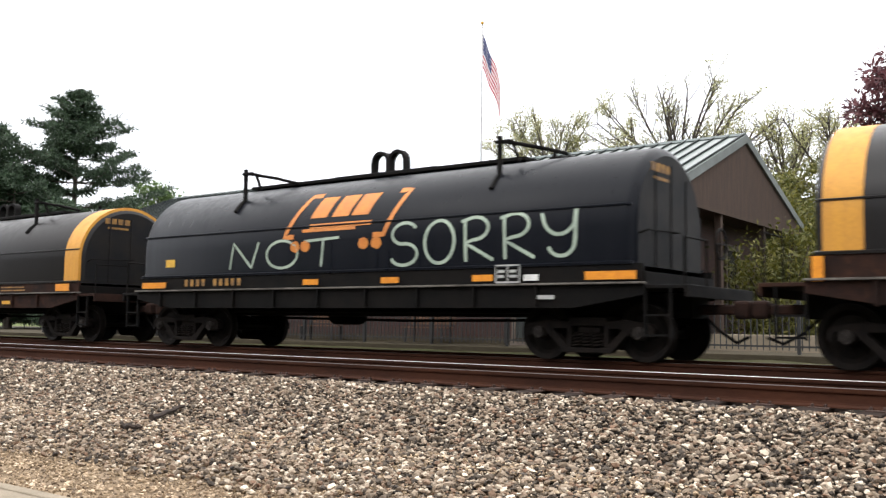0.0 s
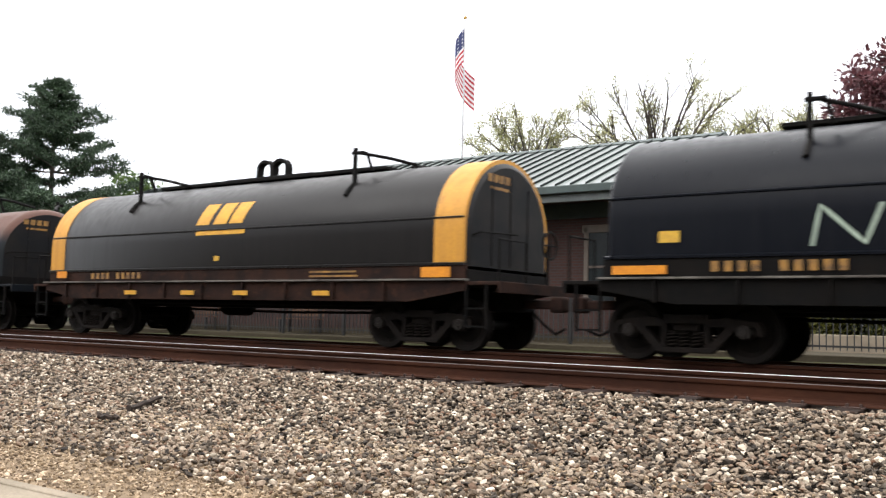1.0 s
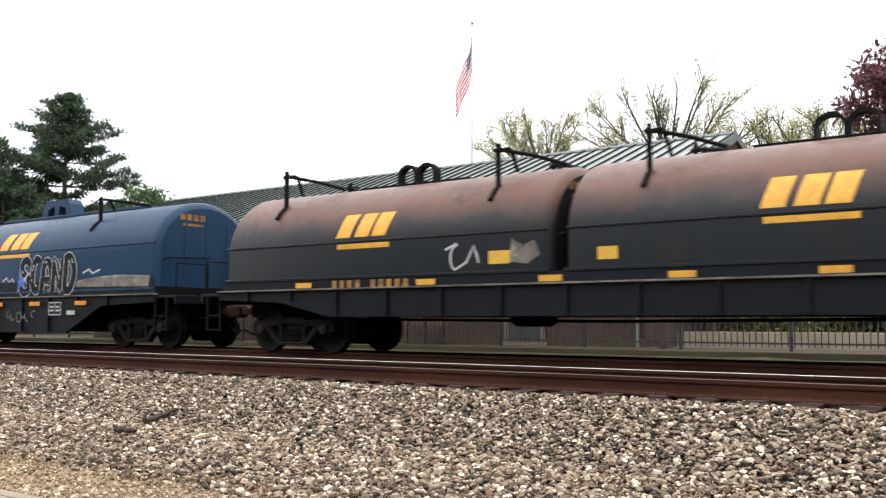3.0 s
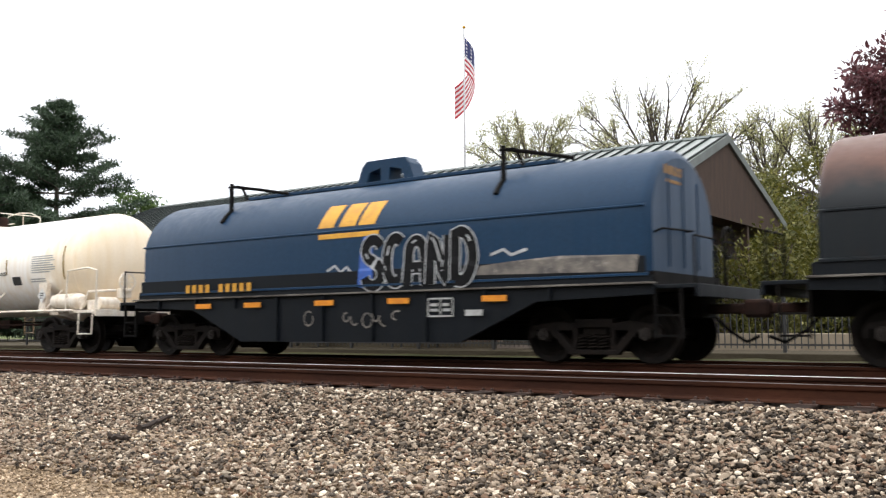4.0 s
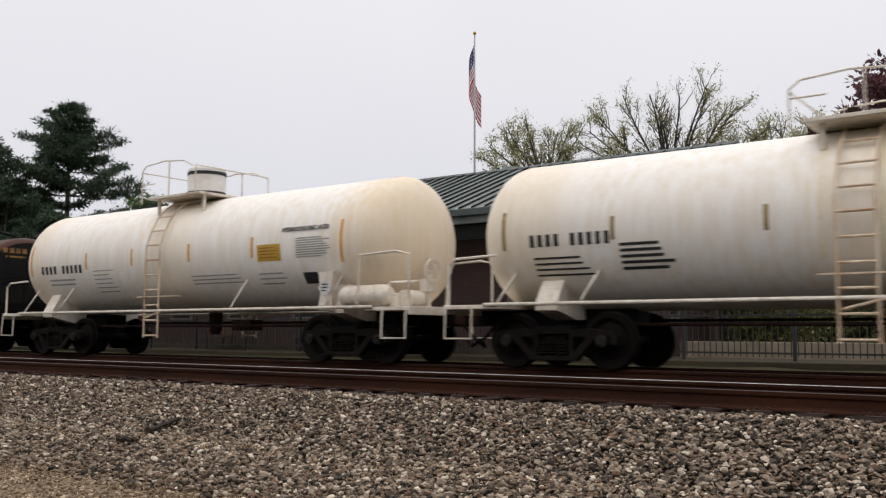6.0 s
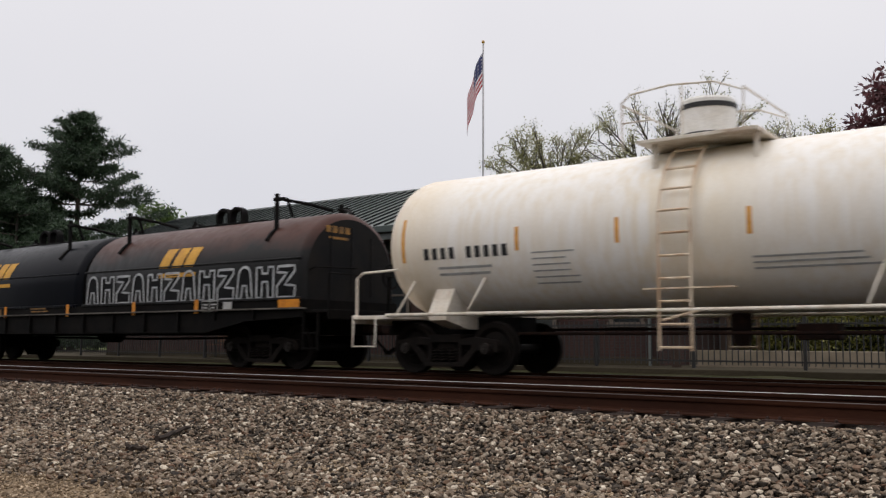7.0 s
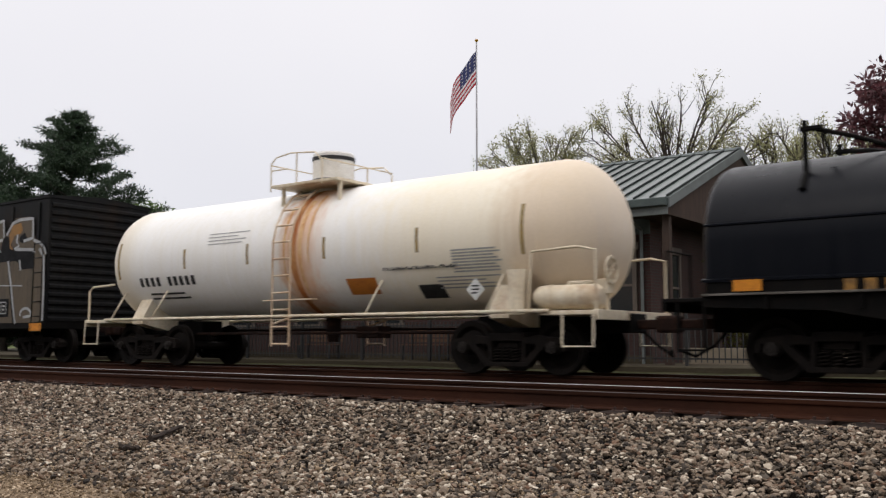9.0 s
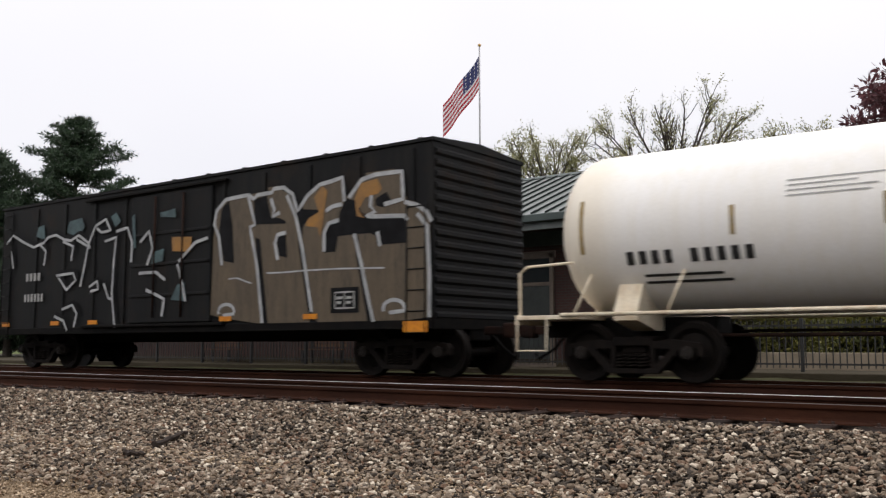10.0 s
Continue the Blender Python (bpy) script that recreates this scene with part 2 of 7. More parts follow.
M["blue_paint"] = car_paint("blue_paint", (0.0096, 0.0314, 0.0680), (0.0153, 0.0375, 0.0718), rough=0.4, streak=0.6, specular=0.14)
M["dark_blue"] = car_paint("dark_blue", (0.0045, 0.0063, 0.0090), (0.0090, 0.0101, 0.0112), rough=0.5, specular=0.13)
M["yellow_paint"] = car_paint("yellow_paint", (0.50, 0.235, 0.022), (0.40, 0.18, 0.026), rust=(0.11, 0.034, 0.013), rough=0.5, streak=0.8)
M["stained_tank"] = car_paint("stained_tank", (0.84, 0.825, 0.80), (0.79, 0.75, 0.66), rough=0.42, streak=0.45, relief=0.0, grain=0.2, stains=(
    (1.0, 3.6, 6.2, 7.5, 1.2, (0.86, 0.70, 0.40), 0.42), (4.6, 5.6, 7.0, 8.0, 0.8, (0.45, 0.26, 0.12), 0.4),
    (-0.5, 0.1, 0.25, 1.15, 1.0, (0.62, 0.30, 0.11), 0.75), (-7.5, -7.0, -5.6, -4.9, 0.8, (0.62, 0.50, 0.30), 0.4)))
M["white_tank"] = car_paint("white_tank", (0.83, 0.80, 0.755), (0.74, 0.65, 0.52), rough=0.36, streak=0.75, relief=0.0, grain=0.2, stains=(
    (4.4, 5.8, 7.5, 8.5, 1.0, (0.70, 0.52, 0.28), 0.55), (-8.0, -7.5, -5.6, -4.6, 1.0, (0.70, 0.54, 0.32), 0.4), (-1.4, -0.6, 0.2, 1.0, 1.6, (0.74, 0.62, 0.42), 0.35)))
M["yellowed_metal"] = car_paint("yellowed_metal", (0.72, 0.64, 0.50), (0.54, 0.41, 0.25), rust=(0.34, 0.17, 0.07), rough=0.5, streak=0.7)
M["hood_end"] = surface("hood_end", (0.0075, 0.0078, 0.0090), (0.0125, 0.0108, 0.0098), rough=0.6, scale=1.5, specular=0.12, bump=0.05)
M["roof_shingle"] = surface("roof_shingle", (0.055, 0.055, 0.06), (0.035, 0.035, 0.038), rough=0.9, scale=1.2, fine=14.0, stretch=(1, 1, 3))
M["white_metal"] = car_paint("white_metal", (0.74, 0.685, 0.60), (0.56, 0.45, 0.33), rust=(0.30, 0.16, 0.085), rough=0.5, streak=0.7)
M["dusty_edge"] = surface("dusty_edge", (0.15, 0.138, 0.122), (0.07, 0.062, 0.055), rough=0.8, scale=2.0, bump=0.05, specular=0.1)
M["ladder_rust"] = car_paint("ladder_rust", (0.70, 0.58, 0.44), (0.50, 0.31, 0.17), rust=(0.36, 0.19, 0.09), rough=0.5, streak=0.9)
M["dome_white"] = surface("dome_white", (0.80, 0.79, 0.77), (0.68, 0.65, 0.60), rough=0.45, scale=2.0, bump=0.02)
M["seam_dark"] = surface("seam_dark", (0.016, 0.022, 0.021), (0.010, 0.014, 0.013), rough=0.6, scale=3.0, bump=0, specular=0.15)
M["bench_wood"] = surface("bench_wood", (0.13, 0.075, 0.048), (0.08, 0.046, 0.03), rough=0.8, scale=6.0, stretch=(0.5, 4, 4), specular=0.15)
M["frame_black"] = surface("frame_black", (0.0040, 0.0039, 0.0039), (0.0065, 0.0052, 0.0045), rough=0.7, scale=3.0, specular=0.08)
M["frame_rust"] = surface("frame_rust", (0.030, 0.015, 0.011), (0.014, 0.009, 0.008), rough=0.8, scale=2.0, specular=0.08, third=(0.05, 0.022, 0.013))
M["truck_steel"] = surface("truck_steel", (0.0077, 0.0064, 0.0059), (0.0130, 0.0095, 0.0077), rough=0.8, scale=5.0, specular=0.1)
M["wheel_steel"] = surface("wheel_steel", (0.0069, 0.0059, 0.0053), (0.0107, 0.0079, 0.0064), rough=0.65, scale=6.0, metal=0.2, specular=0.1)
M["bearing_steel"] = surface("bearing_steel", (0.0328, 0.0278, 0.0246), (0.0164, 0.0131, 0.0115), rough=0.55, scale=14.0, specular=0.15)
M["boxcar_black"] = car_paint("boxcar_black", (0.0062, 0.0066, 0.0074), (0.0170, 0.0160, 0.0150), rust=(0.0200, 0.0125, 0.0085), rough=0.55, streak=0.8, specular=0.12)
M["logo_orange"] = surface("logo_orange", (0.5184, 0.1800, 0.0252), (0.4176, 0.1368, 0.0216), rough=0.55, scale=5.0, bump=0)
M["logo_gold"] = surface("logo_gold", (0.5760, 0.3024, 0.0252), (0.4752, 0.2304, 0.0216), rough=0.55, scale=5.0, bump=0)
M["reflector"] = surface("reflector", (0.6480, 0.2448, 0.0144), (0.5184, 0.1800, 0.0144), rough=0.4, scale=8.0, bump=0)
M["decal_yellow"] = surface("decal_yellow", (0.5760, 0.3456, 0.0360), (0.4752, 0.2736, 0.0360), rough=0.5, scale=8.0, bump=0)
M["decal_grey"] = surface("decal_grey", (0.40, 0.40, 0.39), (0.30, 0.30, 0.29), rough=0.6, scale=8.0, bump=0)
M["decal_white"] = surface("decal_white", (0.70, 0.70, 0.68), (0.52, 0.52, 0.50), rough=0.6, scale=8.0, bump=0)
M["decal_black"] = surface("decal_black", (0.0150, 0.0150, 0.0160), (0.0275, 0.0275, 0.0275), rough=0.6, scale=8.0, bump=0)
M["old_gold"] = surface("old_gold", (0.3024, 0.1512, 0.0288), (0.1152, 0.0612, 0.0216), rough=0.65, scale=7.0, bump=0)
M["strap_olive"] = surface("strap_olive", (0.33, 0.22, 0.06), (0.22, 0.16, 0.07), rough=0.65, scale=7.0, bump=0)
M["strap_orange"] = surface("strap_orange", (0.78, 0.36, 0.04), (0.62, 0.28, 0.04), rough=0.5, scale=7.0, bump=0)
M["spray_pale"] = surface("spray_pale", (0.3744, 0.4464, 0.3600), (0.2160, 0.2664, 0.2160), rough=0.6, scale=3.0, fine=60, bump=0, spread=0.2)
M["spray_silver"] = surface("spray_silver", (0.4320, 0.4406, 0.4493), (0.2851, 0.2938, 0.3024), rough=0.5, scale=4.0, bump=0)
M["spray_black"] = surface("spray_black", (0.0057, 0.0057, 0.0063), (0.0095, 0.0095, 0.0107), rough=0.55, scale=4.0, bump=0, specular=0.08)
M["spray_blue"] = surface("spray_blue", (0.02, 0.10, 0.42), (0.03, 0.08, 0.3), rough=0.5, scale=4.0, bump=0)
M["spray_tan"] = surface("spray_tan", (0.1170, 0.0874, 0.0546), (0.0686, 0.0515, 0.0335), rough=0.6, scale=2.5, bump=0, third=(0.0351, 0.0265, 0.0187), stretch=(2.0, 1, 0.35), spread=0.2)
M["spray_ochre"] = surface("spray_ochre", (0.3150, 0.1512, 0.0315), (0.2142, 0.1134, 0.0378), rough=0.6, scale=3.5, bump=0)
M["spray_teal"] = surface("spray_teal", (0.0700, 0.1190, 0.1260), (0.0350, 0.0595, 0.0665), rough=0.6, scale=3.5, bump=0)
M["rust_stain"] = surface("rust_stain", (0.42, 0.13, 0.035), (0.58, 0.29, 0.11), rough=0.7, scale=3.0, bump=0, stretch=(1, 1, 0.4))
M["rail_side"] = surface("rail_side", (0.052, 0.0195, 0.0105), (0.030, 0.0120, 0.0072), rough=0.85, scale=2.0, specular=0.12, stretch=(0.25, 1, 1))
M["rail_top"] = surface("rail_top", (0.52, 0.50, 0.49), (0.40, 0.37, 0.36), rough=0.32, metal=0.85, scale=2.0, bump=0.03, stretch=(0.3, 1, 1))
# Dull, darker rail head; on the train's track its colour carries the cars' shadow.
M["rail_dull_shaded"] = surface("rail_dull_shaded", (0.0588, 0.0441, 0.0367), (0.0382, 0.0265, 0.0220), rough=0.55, metal=0.3, scale=2.0, bump=0.05, stretch=(0.3, 1, 1))
M["tie_wood"] = surface("tie_wood", (0.0252, 0.0138, 0.0090), (0.0132, 0.0078, 0.0057), rough=0.9, scale=4.0, stretch=(3, 0.5, 3), random_value=0.25, specular=0.12)
M["spike_steel"] = surface("spike_steel", (0.0490, 0.0266, 0.0196), rough=0.8, scale=20.0)
M["stones"] = stone_material("stones", [(0.0, (0.0227, 0.0176, 0.0145)), (0.2, (0.0775, 0.0620, 0.0476)), (0.42, (0.1809, 0.1344, 0.0951)), (0.6, (0.2792, 0.2223, 0.1654)), (0.76, (0.1448, 0.0807, 0.0496)), (0.88, (0.3826, 0.3154, 0.2430)), (1.0, (0.6618, 0.5790, 0.4653))], 30.0)
M["grit"] = stone_material("grit", [(0.0, (0.1000, 0.0705, 0.0467)), (0.4, (0.2441, 0.1762, 0.1087)), (0.75, (0.3553, 0.2616, 0.1708)), (1.0, (0.5773, 0.4592, 0.3314))], 40.0)
# Near-black brown: the shade in the gaps between ballast stones is in this colour.
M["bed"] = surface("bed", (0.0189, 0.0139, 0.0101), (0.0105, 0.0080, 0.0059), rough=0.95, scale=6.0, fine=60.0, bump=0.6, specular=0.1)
M["sand"] = surface("sand", (0.2424, 0.1794, 0.1164), (0.1648, 0.1212, 0.0825), rough=0.95, scale=2.5, fine=70.0, bump=0.5, specular=0.1)
M["concrete"] = surface("concrete", (0.2520, 0.2100, 0.1575), (0.1890, 0.1575, 0.1155), rough=0.9, scale=1.5, fine=50.0, bump=0.3, specular=0.15)
M["platform"] = surface("platform", (0.0672, 0.0560, 0.0381), (0.0403, 0.0336, 0.0224), rough=0.95, scale=0.8, fine=30.0, bump=0.4, specular=0.1, stretch=(0.3, 1, 1))
M["primer"] = surface("primer", (0.17, 0.15, 0.13), (0.07, 0.065, 0.062), rough=0.7, scale=3.0, bump=0, third=(0.28, 0.25, 0.22))
M["rust_wash"] = surface("rust_wash", (0.60, 0.28, 0.10), (0.74, 0.52, 0.28), rough=0.6, scale=4.0, bump=0, stretch=(2, 2, 0.4))
M["tan_wash"] = surface("tan_wash", (0.76, 0.64, 0.44), (0.81, 0.74, 0.60), rough=0.5, scale=3.0, bump=0, stretch=(2, 2, 0.4))
M["dry_grass"] = surface("dry_grass", (0.0506, 0.0456, 0.0215), (0.0291, 0.0316, 0.0114), rough=0.95, scale=1.2, fine=30.0, bump=0.6, third=(0.0658, 0.0557, 0.0354), specular=0.1)
M["lawn"] = surface("lawn", (0.07, 0.10, 0.03), (0.10, 0.11, 0.04), rough=0.95, scale=0.5, fine=20.0, bump=0.5, specular=0.1)
M["roof_metal"] = surface("roof_metal", (0.1192, 0.1392, 0.1312), (0.0915, 0.1113, 0.1034), rough=0.34, metal=0.15, scale=0.7, fine=15.0, bump=0.05, specular=0.6)
M["trim_green"] = surface("trim_green", (0.0620, 0.0837, 0.0775), (0.0465, 0.0620, 0.0589), rough=0.55, scale=1.5, bump=0.05)
M["fascia"] = surface("fascia", (0.1488, 0.1674, 0.1612), (0.1116, 0.1240, 0.1178), rough=0.55, scale=1.5, bump=0.05)
M["soffit"] = surface("soffit", (0.068, 0.046, 0.036), (0.050, 0.035, 0.028), rough=0.8, scale=1.0, bump=0.1, stretch=(1, 6, 1), specular=0.15)
M["brick"] = brick_material("brick")
M["tan_trim"] = surface("tan_trim", (0.1370, 0.1088, 0.0866), (0.1048, 0.0826, 0.0665), rough=0.7, scale=2.0)
M["dark_door"] = surface("dark_door", (0.025, 0.03, 0.028), (0.035, 0.04, 0.038), rough=0.5, scale=2.0)
M["glass"] = surface("glass", (0.02, 0.024, 0.026), (0.026, 0.03, 0.032), rough=0.15, scale=1.0, bump=0, specular=0.6)
M["fence_black"] = surface("fence_black", (0.022, 0.022, 0.023), (0.03, 0.03, 0.03), rough=0.5, scale=4.0, bump=0.05)
M["pole_paint"] = surface("pole_paint", (0.42, 0.42, 0.42), (0.34, 0.34, 0.34), rough=0.4, metal=0.4, scale=2.0, bump=0.02)
M["flag_red"] = surface("flag_red", (0.4620, 0.0385, 0.0550), (0.3740, 0.0330, 0.0495), rough=0.8, scale=3.0, bump=0.1)
M["flag_white"] = surface("flag_white", (0.7920, 0.7590, 0.7700), (0.6820, 0.6380, 0.6600), rough=0.8, scale=3.0, bump=0.1)
M["flag_blue"] = surface("flag_blue", (0.035, 0.045, 0.14), (0.03, 0.036, 0.11), rough=0.8, scale=3.0, bump=0.1)
M["bark"] = surface("bark", (0.105, 0.088, 0.075), (0.06, 0.05, 0.044), rough=0.95, scale=3.0, fine=25, bump=0.6, stretch=(1, 1, 0.3), specular=0.1)
M["pale_bark"] = surface("pale_bark", (0.17, 0.15, 0.13), (0.09, 0.08, 0.07), rough=0.95, scale=3.0, fine=25, bump=0.6, stretch=(1, 1, 0.3), specular=0.1)
M["needles"] = leaf_material("needles", (0.0164, 0.0354, 0.0183), (0.0462, 0.0808, 0.0365), 0.2)
M["spring_leaf"] = leaf_material("spring_leaf", (0.23, 0.235, 0.095), (0.46, 0.44, 0.23), 0.4)
M["green_leaf"] = leaf_material("green_leaf", (0.0510, 0.0946, 0.0263), (0.1456, 0.2184, 0.0582), 0.3)
M["bush_leaf"] = leaf_material("bush_leaf", (0.0550, 0.0650, 0.0120), (0.1700, 0.1550, 0.0250), 0.3)
M["purple_leaf"] = leaf_material("purple_leaf", (0.0618, 0.0213, 0.0273), (0.1663, 0.0594, 0.0665), 0.25)
M["hedge_leaf"] = leaf_material("hedge_leaf", (0.0083, 0.0138, 0.0055), (0.0275, 0.0358, 0.0138), 0.2)
M["far_wood"] = leaf_material("far_wood", (0.0330, 0.0413, 0.0248), (0.0715, 0.0770, 0.0468), 0.2)
M["bin_blue"] = surface("bin_blue", (0.05, 0.07, 0.11), rough=0.6)
M["sign_pale"] = surface("sign_pale", (0.55, 0.54, 0.52), rough=0.6)
M["old_wood"] = surface("old_wood", (0.0350, 0.0227, 0.0158), (0.0210, 0.0140, 0.0105), rough=0.9, scale=6.0, stretch=(0.4, 4, 4))


# ---- mesh tools ----
class Solid:
    """Collects vertices and faces of one part."""

    def __init__(self):
        self.v, self.f, self.smooth = [], [], []

    def add(self, verts, faces, smooth=False):
        k = len(self.v)
        self.v.extend(verts)
        self.f.extend([tuple(i + k for i in f) for f in faces])
        self.smooth.extend([smooth] * len(faces))
        return self

    def box(self, x0, x1, y0, y1, z0, z1, bevel=0.0):
        b = min(bevel, (x1 - x0) / 2.1, (y1 - y0) / 2.1, (z1 - z0) / 2.1)
        if b <= 0:
            v = [(x, y, z) for x in (x0, x1) for y in (y0, y1) for z in (z0, z1)]
            return self.add(v, [(0, 1, 3, 2), (4, 6, 7, 5), (0, 4, 5, 1), (2, 3, 7, 6), (0, 2, 6, 4), (1, 5, 7, 3)])
        bm = bmesh.new()
        bmesh.ops.create_cube(bm, size=1.0)
        for w in bm.verts:
            w.co = ((x0 + x1) / 2 + w.co.x * (x1 - x0), (y0 + y1) / 2 + w.co.y * (y1 - y0), (z0 + z1) / 2 + w.co.z * (z1 - z0))
        bmesh.ops.bevel(bm, geom=bm.edges[:], offset=b, segments=2, affect="EDGES", profile=0.5)
        bm.verts.index_update()
        self.add([tuple(w.co) for w in bm.verts], [tuple(w.index for w in f.verts) for f in bm.faces])
        bm.free()
        return self

    def prism(self, profile, x0, x1, smooth=False, caps=True, axis="x"):
        """A closed outline of (y, z) drawn out along x; axis y: outline of (x, z) drawn out along y; axis z: (x, y) along z."""
        n = len(profile)
        put = {"x": lambda p, a: (a, p[0], p[1]), "y": lambda p, a: (p[0], a, p[1]), "z": lambda p, a: (p[0], p[1], a)}[axis]
        v = [put(p, x0) for p in profile] + [put(p, x1) for p in profile]
        self.add(v, [(i, (i + 1) % n, n + (i + 1) % n, n + i) for i in range(n)], smooth)
        if caps:
            self.add(v, [tuple(range(n - 1, -1, -1)), tuple(range(n, 2 * n))])
        return self

    def tube(self, points, radius, seg=8, end=None):
        """A round bar through the points; end: its radius at the last point."""
        pts = [Vector(p) for p in points]
        end = radius if end is None else end
        v, f = [], []
        side = None
        for i, p in enumerate(pts):
            d = (pts[min(i + 1, len(pts) - 1)] - pts[max(i - 1, 0)])
            d = d.normalized() if d.length > 1e-9 else Vector((0, 0, 1))
            side = d.orthogonal().normalized() if side is None else (side - d * side.dot(d)).normalized()
            up = d.cross(side)
            r = radius + (end - radius) * i / max(1, len(pts) - 1)
            for k in range(seg):
                a = 2 * math.pi * k / seg
                v.append(tuple(p + (side * math.cos(a) + up * math.sin(a)) * r))
        for i in range(len(pts) - 1):
            for k in range(seg):
                f.append((i * seg + k, i * seg + (k + 1) % seg, (i + 1) * seg + (k + 1) % seg, (i + 1) * seg + k))
        self.add(v, f, True)
        m = (len(pts) - 1) * seg
        return self.add(v, [tuple(range(seg - 1, -1, -1)), tuple(range(m, m + seg))])

    def turn(self, outline, centre, axis="y", seg=32, smooth=True):
        """A body of revolution: outline of (radius, along) about an axis through centre."""
        v, f, n = [], [], len(outline)
        for k in range(seg):
            a = 2 * math.pi * k / seg
            for r, h in outline:
                c, s = r * math.cos(a), r * math.sin(a)
                p = {"y": (c, h, s), "x": (h, c, s), "z": (c, s, h)}[axis]
                v.append(tuple(p[i] + centre[i] for i in range(3)))
        for k in range(seg):
            for i in range(n - 1):
                f.append((k * n + i, k * n + i + 1, ((k + 1) % seg) * n + i + 1, ((k + 1) % seg) * n + i))
        return self.add(v, f, smooth)

    def mesh(self, name, material):
        me = bpy.data.meshes.new(name)
        me.from_pydata(self.v, [], self.f)
        me.polygons.foreach_set("use_smooth", self.smooth)
        for m in material if isinstance(material, (list, tuple)) else [material]:
            me.materials.append(m)
        me.update()
        return me


def tidy(me):
    bm = bmesh.new()
    bm.from_mesh(me)
    bmesh.ops.remove_doubles(bm, verts=bm.verts, dist=1e-5)
    bmesh.ops.recalc_face_normals(bm, faces=bm.faces)
    for e in bm.edges:
        if len(e.link_faces) == 2 and e.calc_face_angle(0) > radians(35):
            e.smooth = False
    bm.to_mesh(me)
    bm.free()
    return me


def part(name, shape, material, parent, label="", clean=True):
    """One mesh object under a thing or a part; shape: a Solid or a mesh that others share."""
    me = shape
    if isinstance(shape, Solid):
        me = shape.mesh(name, material)
        if clean:
            tidy(me)
    ob = new(name, me)
    ob.parent = parent
    if label:
        tagged(ob, label)
    return ob


def thing(name, label, category, shape=None, material=None, group="", kind="", at=None):
    """A top-level thing: a mesh, or an Empty that parents its parts."""
    me = None
    if isinstance(shape, Solid):
        me = tidy(shape.mesh(name, material))
    elif shape is not None:
        me = shape
    ob = new(name, me)
    if at:
        ob.location = at
    return tagged(ob, label, category, group, kind)


# ---- marks laid on a curved side: (x, z) on a wall, y from the wall's own shape ----
def ribbon(s, pts, width, wall, steps=1):
    """A painted stroke through (x, z) points."""
    fine = []
    for a, b in zip(pts, pts[1:]):
        k = max(1, int(math.hypot(b[0] - a[0], b[1] - a[1]) / 0.12))
        fine += [(a[0] + (b[0] - a[0]) * i / k, a[1] + (b[1] - a[1]) * i / k) for i in range(k)]
    fine.append(pts[-1])
    v = []
    for i, p in enumerate(fine):
        a, b = fine[max(i - 1, 0)], fine[min(i + 1, len(fine) - 1)]
        d = Vector((b[0] - a[0], b[1] - a[1]))
        d = d.normalized() if d.length > 1e-9 else Vector((1, 0))
        for g in (-0.5, 0.5):
            x, z = p[0] - d.y * width * g, p[1] + d.x * width * g
            v.append((x, wall(x, z), z))
    return s.add(v, [(2 * i, 2 * i + 1, 2 * i + 3, 2 * i + 2) for i in range(len(fine) - 1)])


def filled(s, outline, wall, step=0.05):
    """A painted area inside a closed outline of (x, z), row by row."""
    z0, z1 = min(p[1] for p in outline), max(p[1] for p in outline)
    rows = max(2, int((z1 - z0) / step) + 1)

    def spans(z):
        xs = []
        for a, b in zip(outline, outline[1:] + outline[:1]):
            if (a[1] <= z) != (b[1] <= z):
                xs.append(a[0] + (z - a[1]) / (b[1] - a[1]) * (b[0] - a[0]))
        xs.sort()
        return list(zip(xs[::2], xs[1::2]))

    e = 1e-4
    for i in range(rows):
        a, b = z0 + e + (z1 - z0 - 2 * e) * i / rows, z0 + e + (z1 - z0 - 2 * e) * (i + 1) / rows
        sa, sb = spans(a), spans(b)
        if len(sa) != len(sb):
            sa = sb = spans((a + b) / 2)
        for p, q in zip(sa, sb):
            v = [(p[0], wall(p[0], a), a), (p[1], wall(p[1], a), a), (q[1], wall(q[1], b), b), (q[0], wall(q[0], b), b)]
            s.add(v, [(0, 1, 2, 3)])
    return s


def rect(s, x, z, w, h, wall, lean=0.0):
    return filled(s, [(x - w / 2 - lean * h / 2, z - h / 2), (x + w / 2 - lean * h / 2, z - h / 2), (x + w / 2 + lean * h / 2, z + h / 2), (x - w / 2 + lean * h / 2, z + h / 2)], wall, 0.06)


def marks_row(car, x, z, w, h, count, wall, material, label, gap=0.42, skip=()):
    """Reporting marks as plain blocks, one for each character."""
    p = w / count
    for i in range(count):
        if i not in skip:
            part("character_block", rect(Solid(), x - w / 2 + p * (i + 0.5), z, p * (1 - gap), h, wall), material, car, label, False)


def lines(s, x, z, w, h, count, wall, seed=0, thick=0.45):
    """Unreadable lines of small print."""
    r = random.Random(seed)
    for i in range(count):
        k = r.uniform(0.7, 1.0)
        rect(s, x - w * (1 - k) / 2, z + h / 2 - h * (i + 0.5) / count, w * k, h / count * thick, wall)
    return s


def arc(cx, cz, rx, rz, a0, a1, n=14):
    return [(cx + rx * math.cos(radians(a0 + (a1 - a0) * i / n)), cz + rz * math.sin(radians(a0 + (a1 - a0) * i / n))) for i in range(n + 1)]


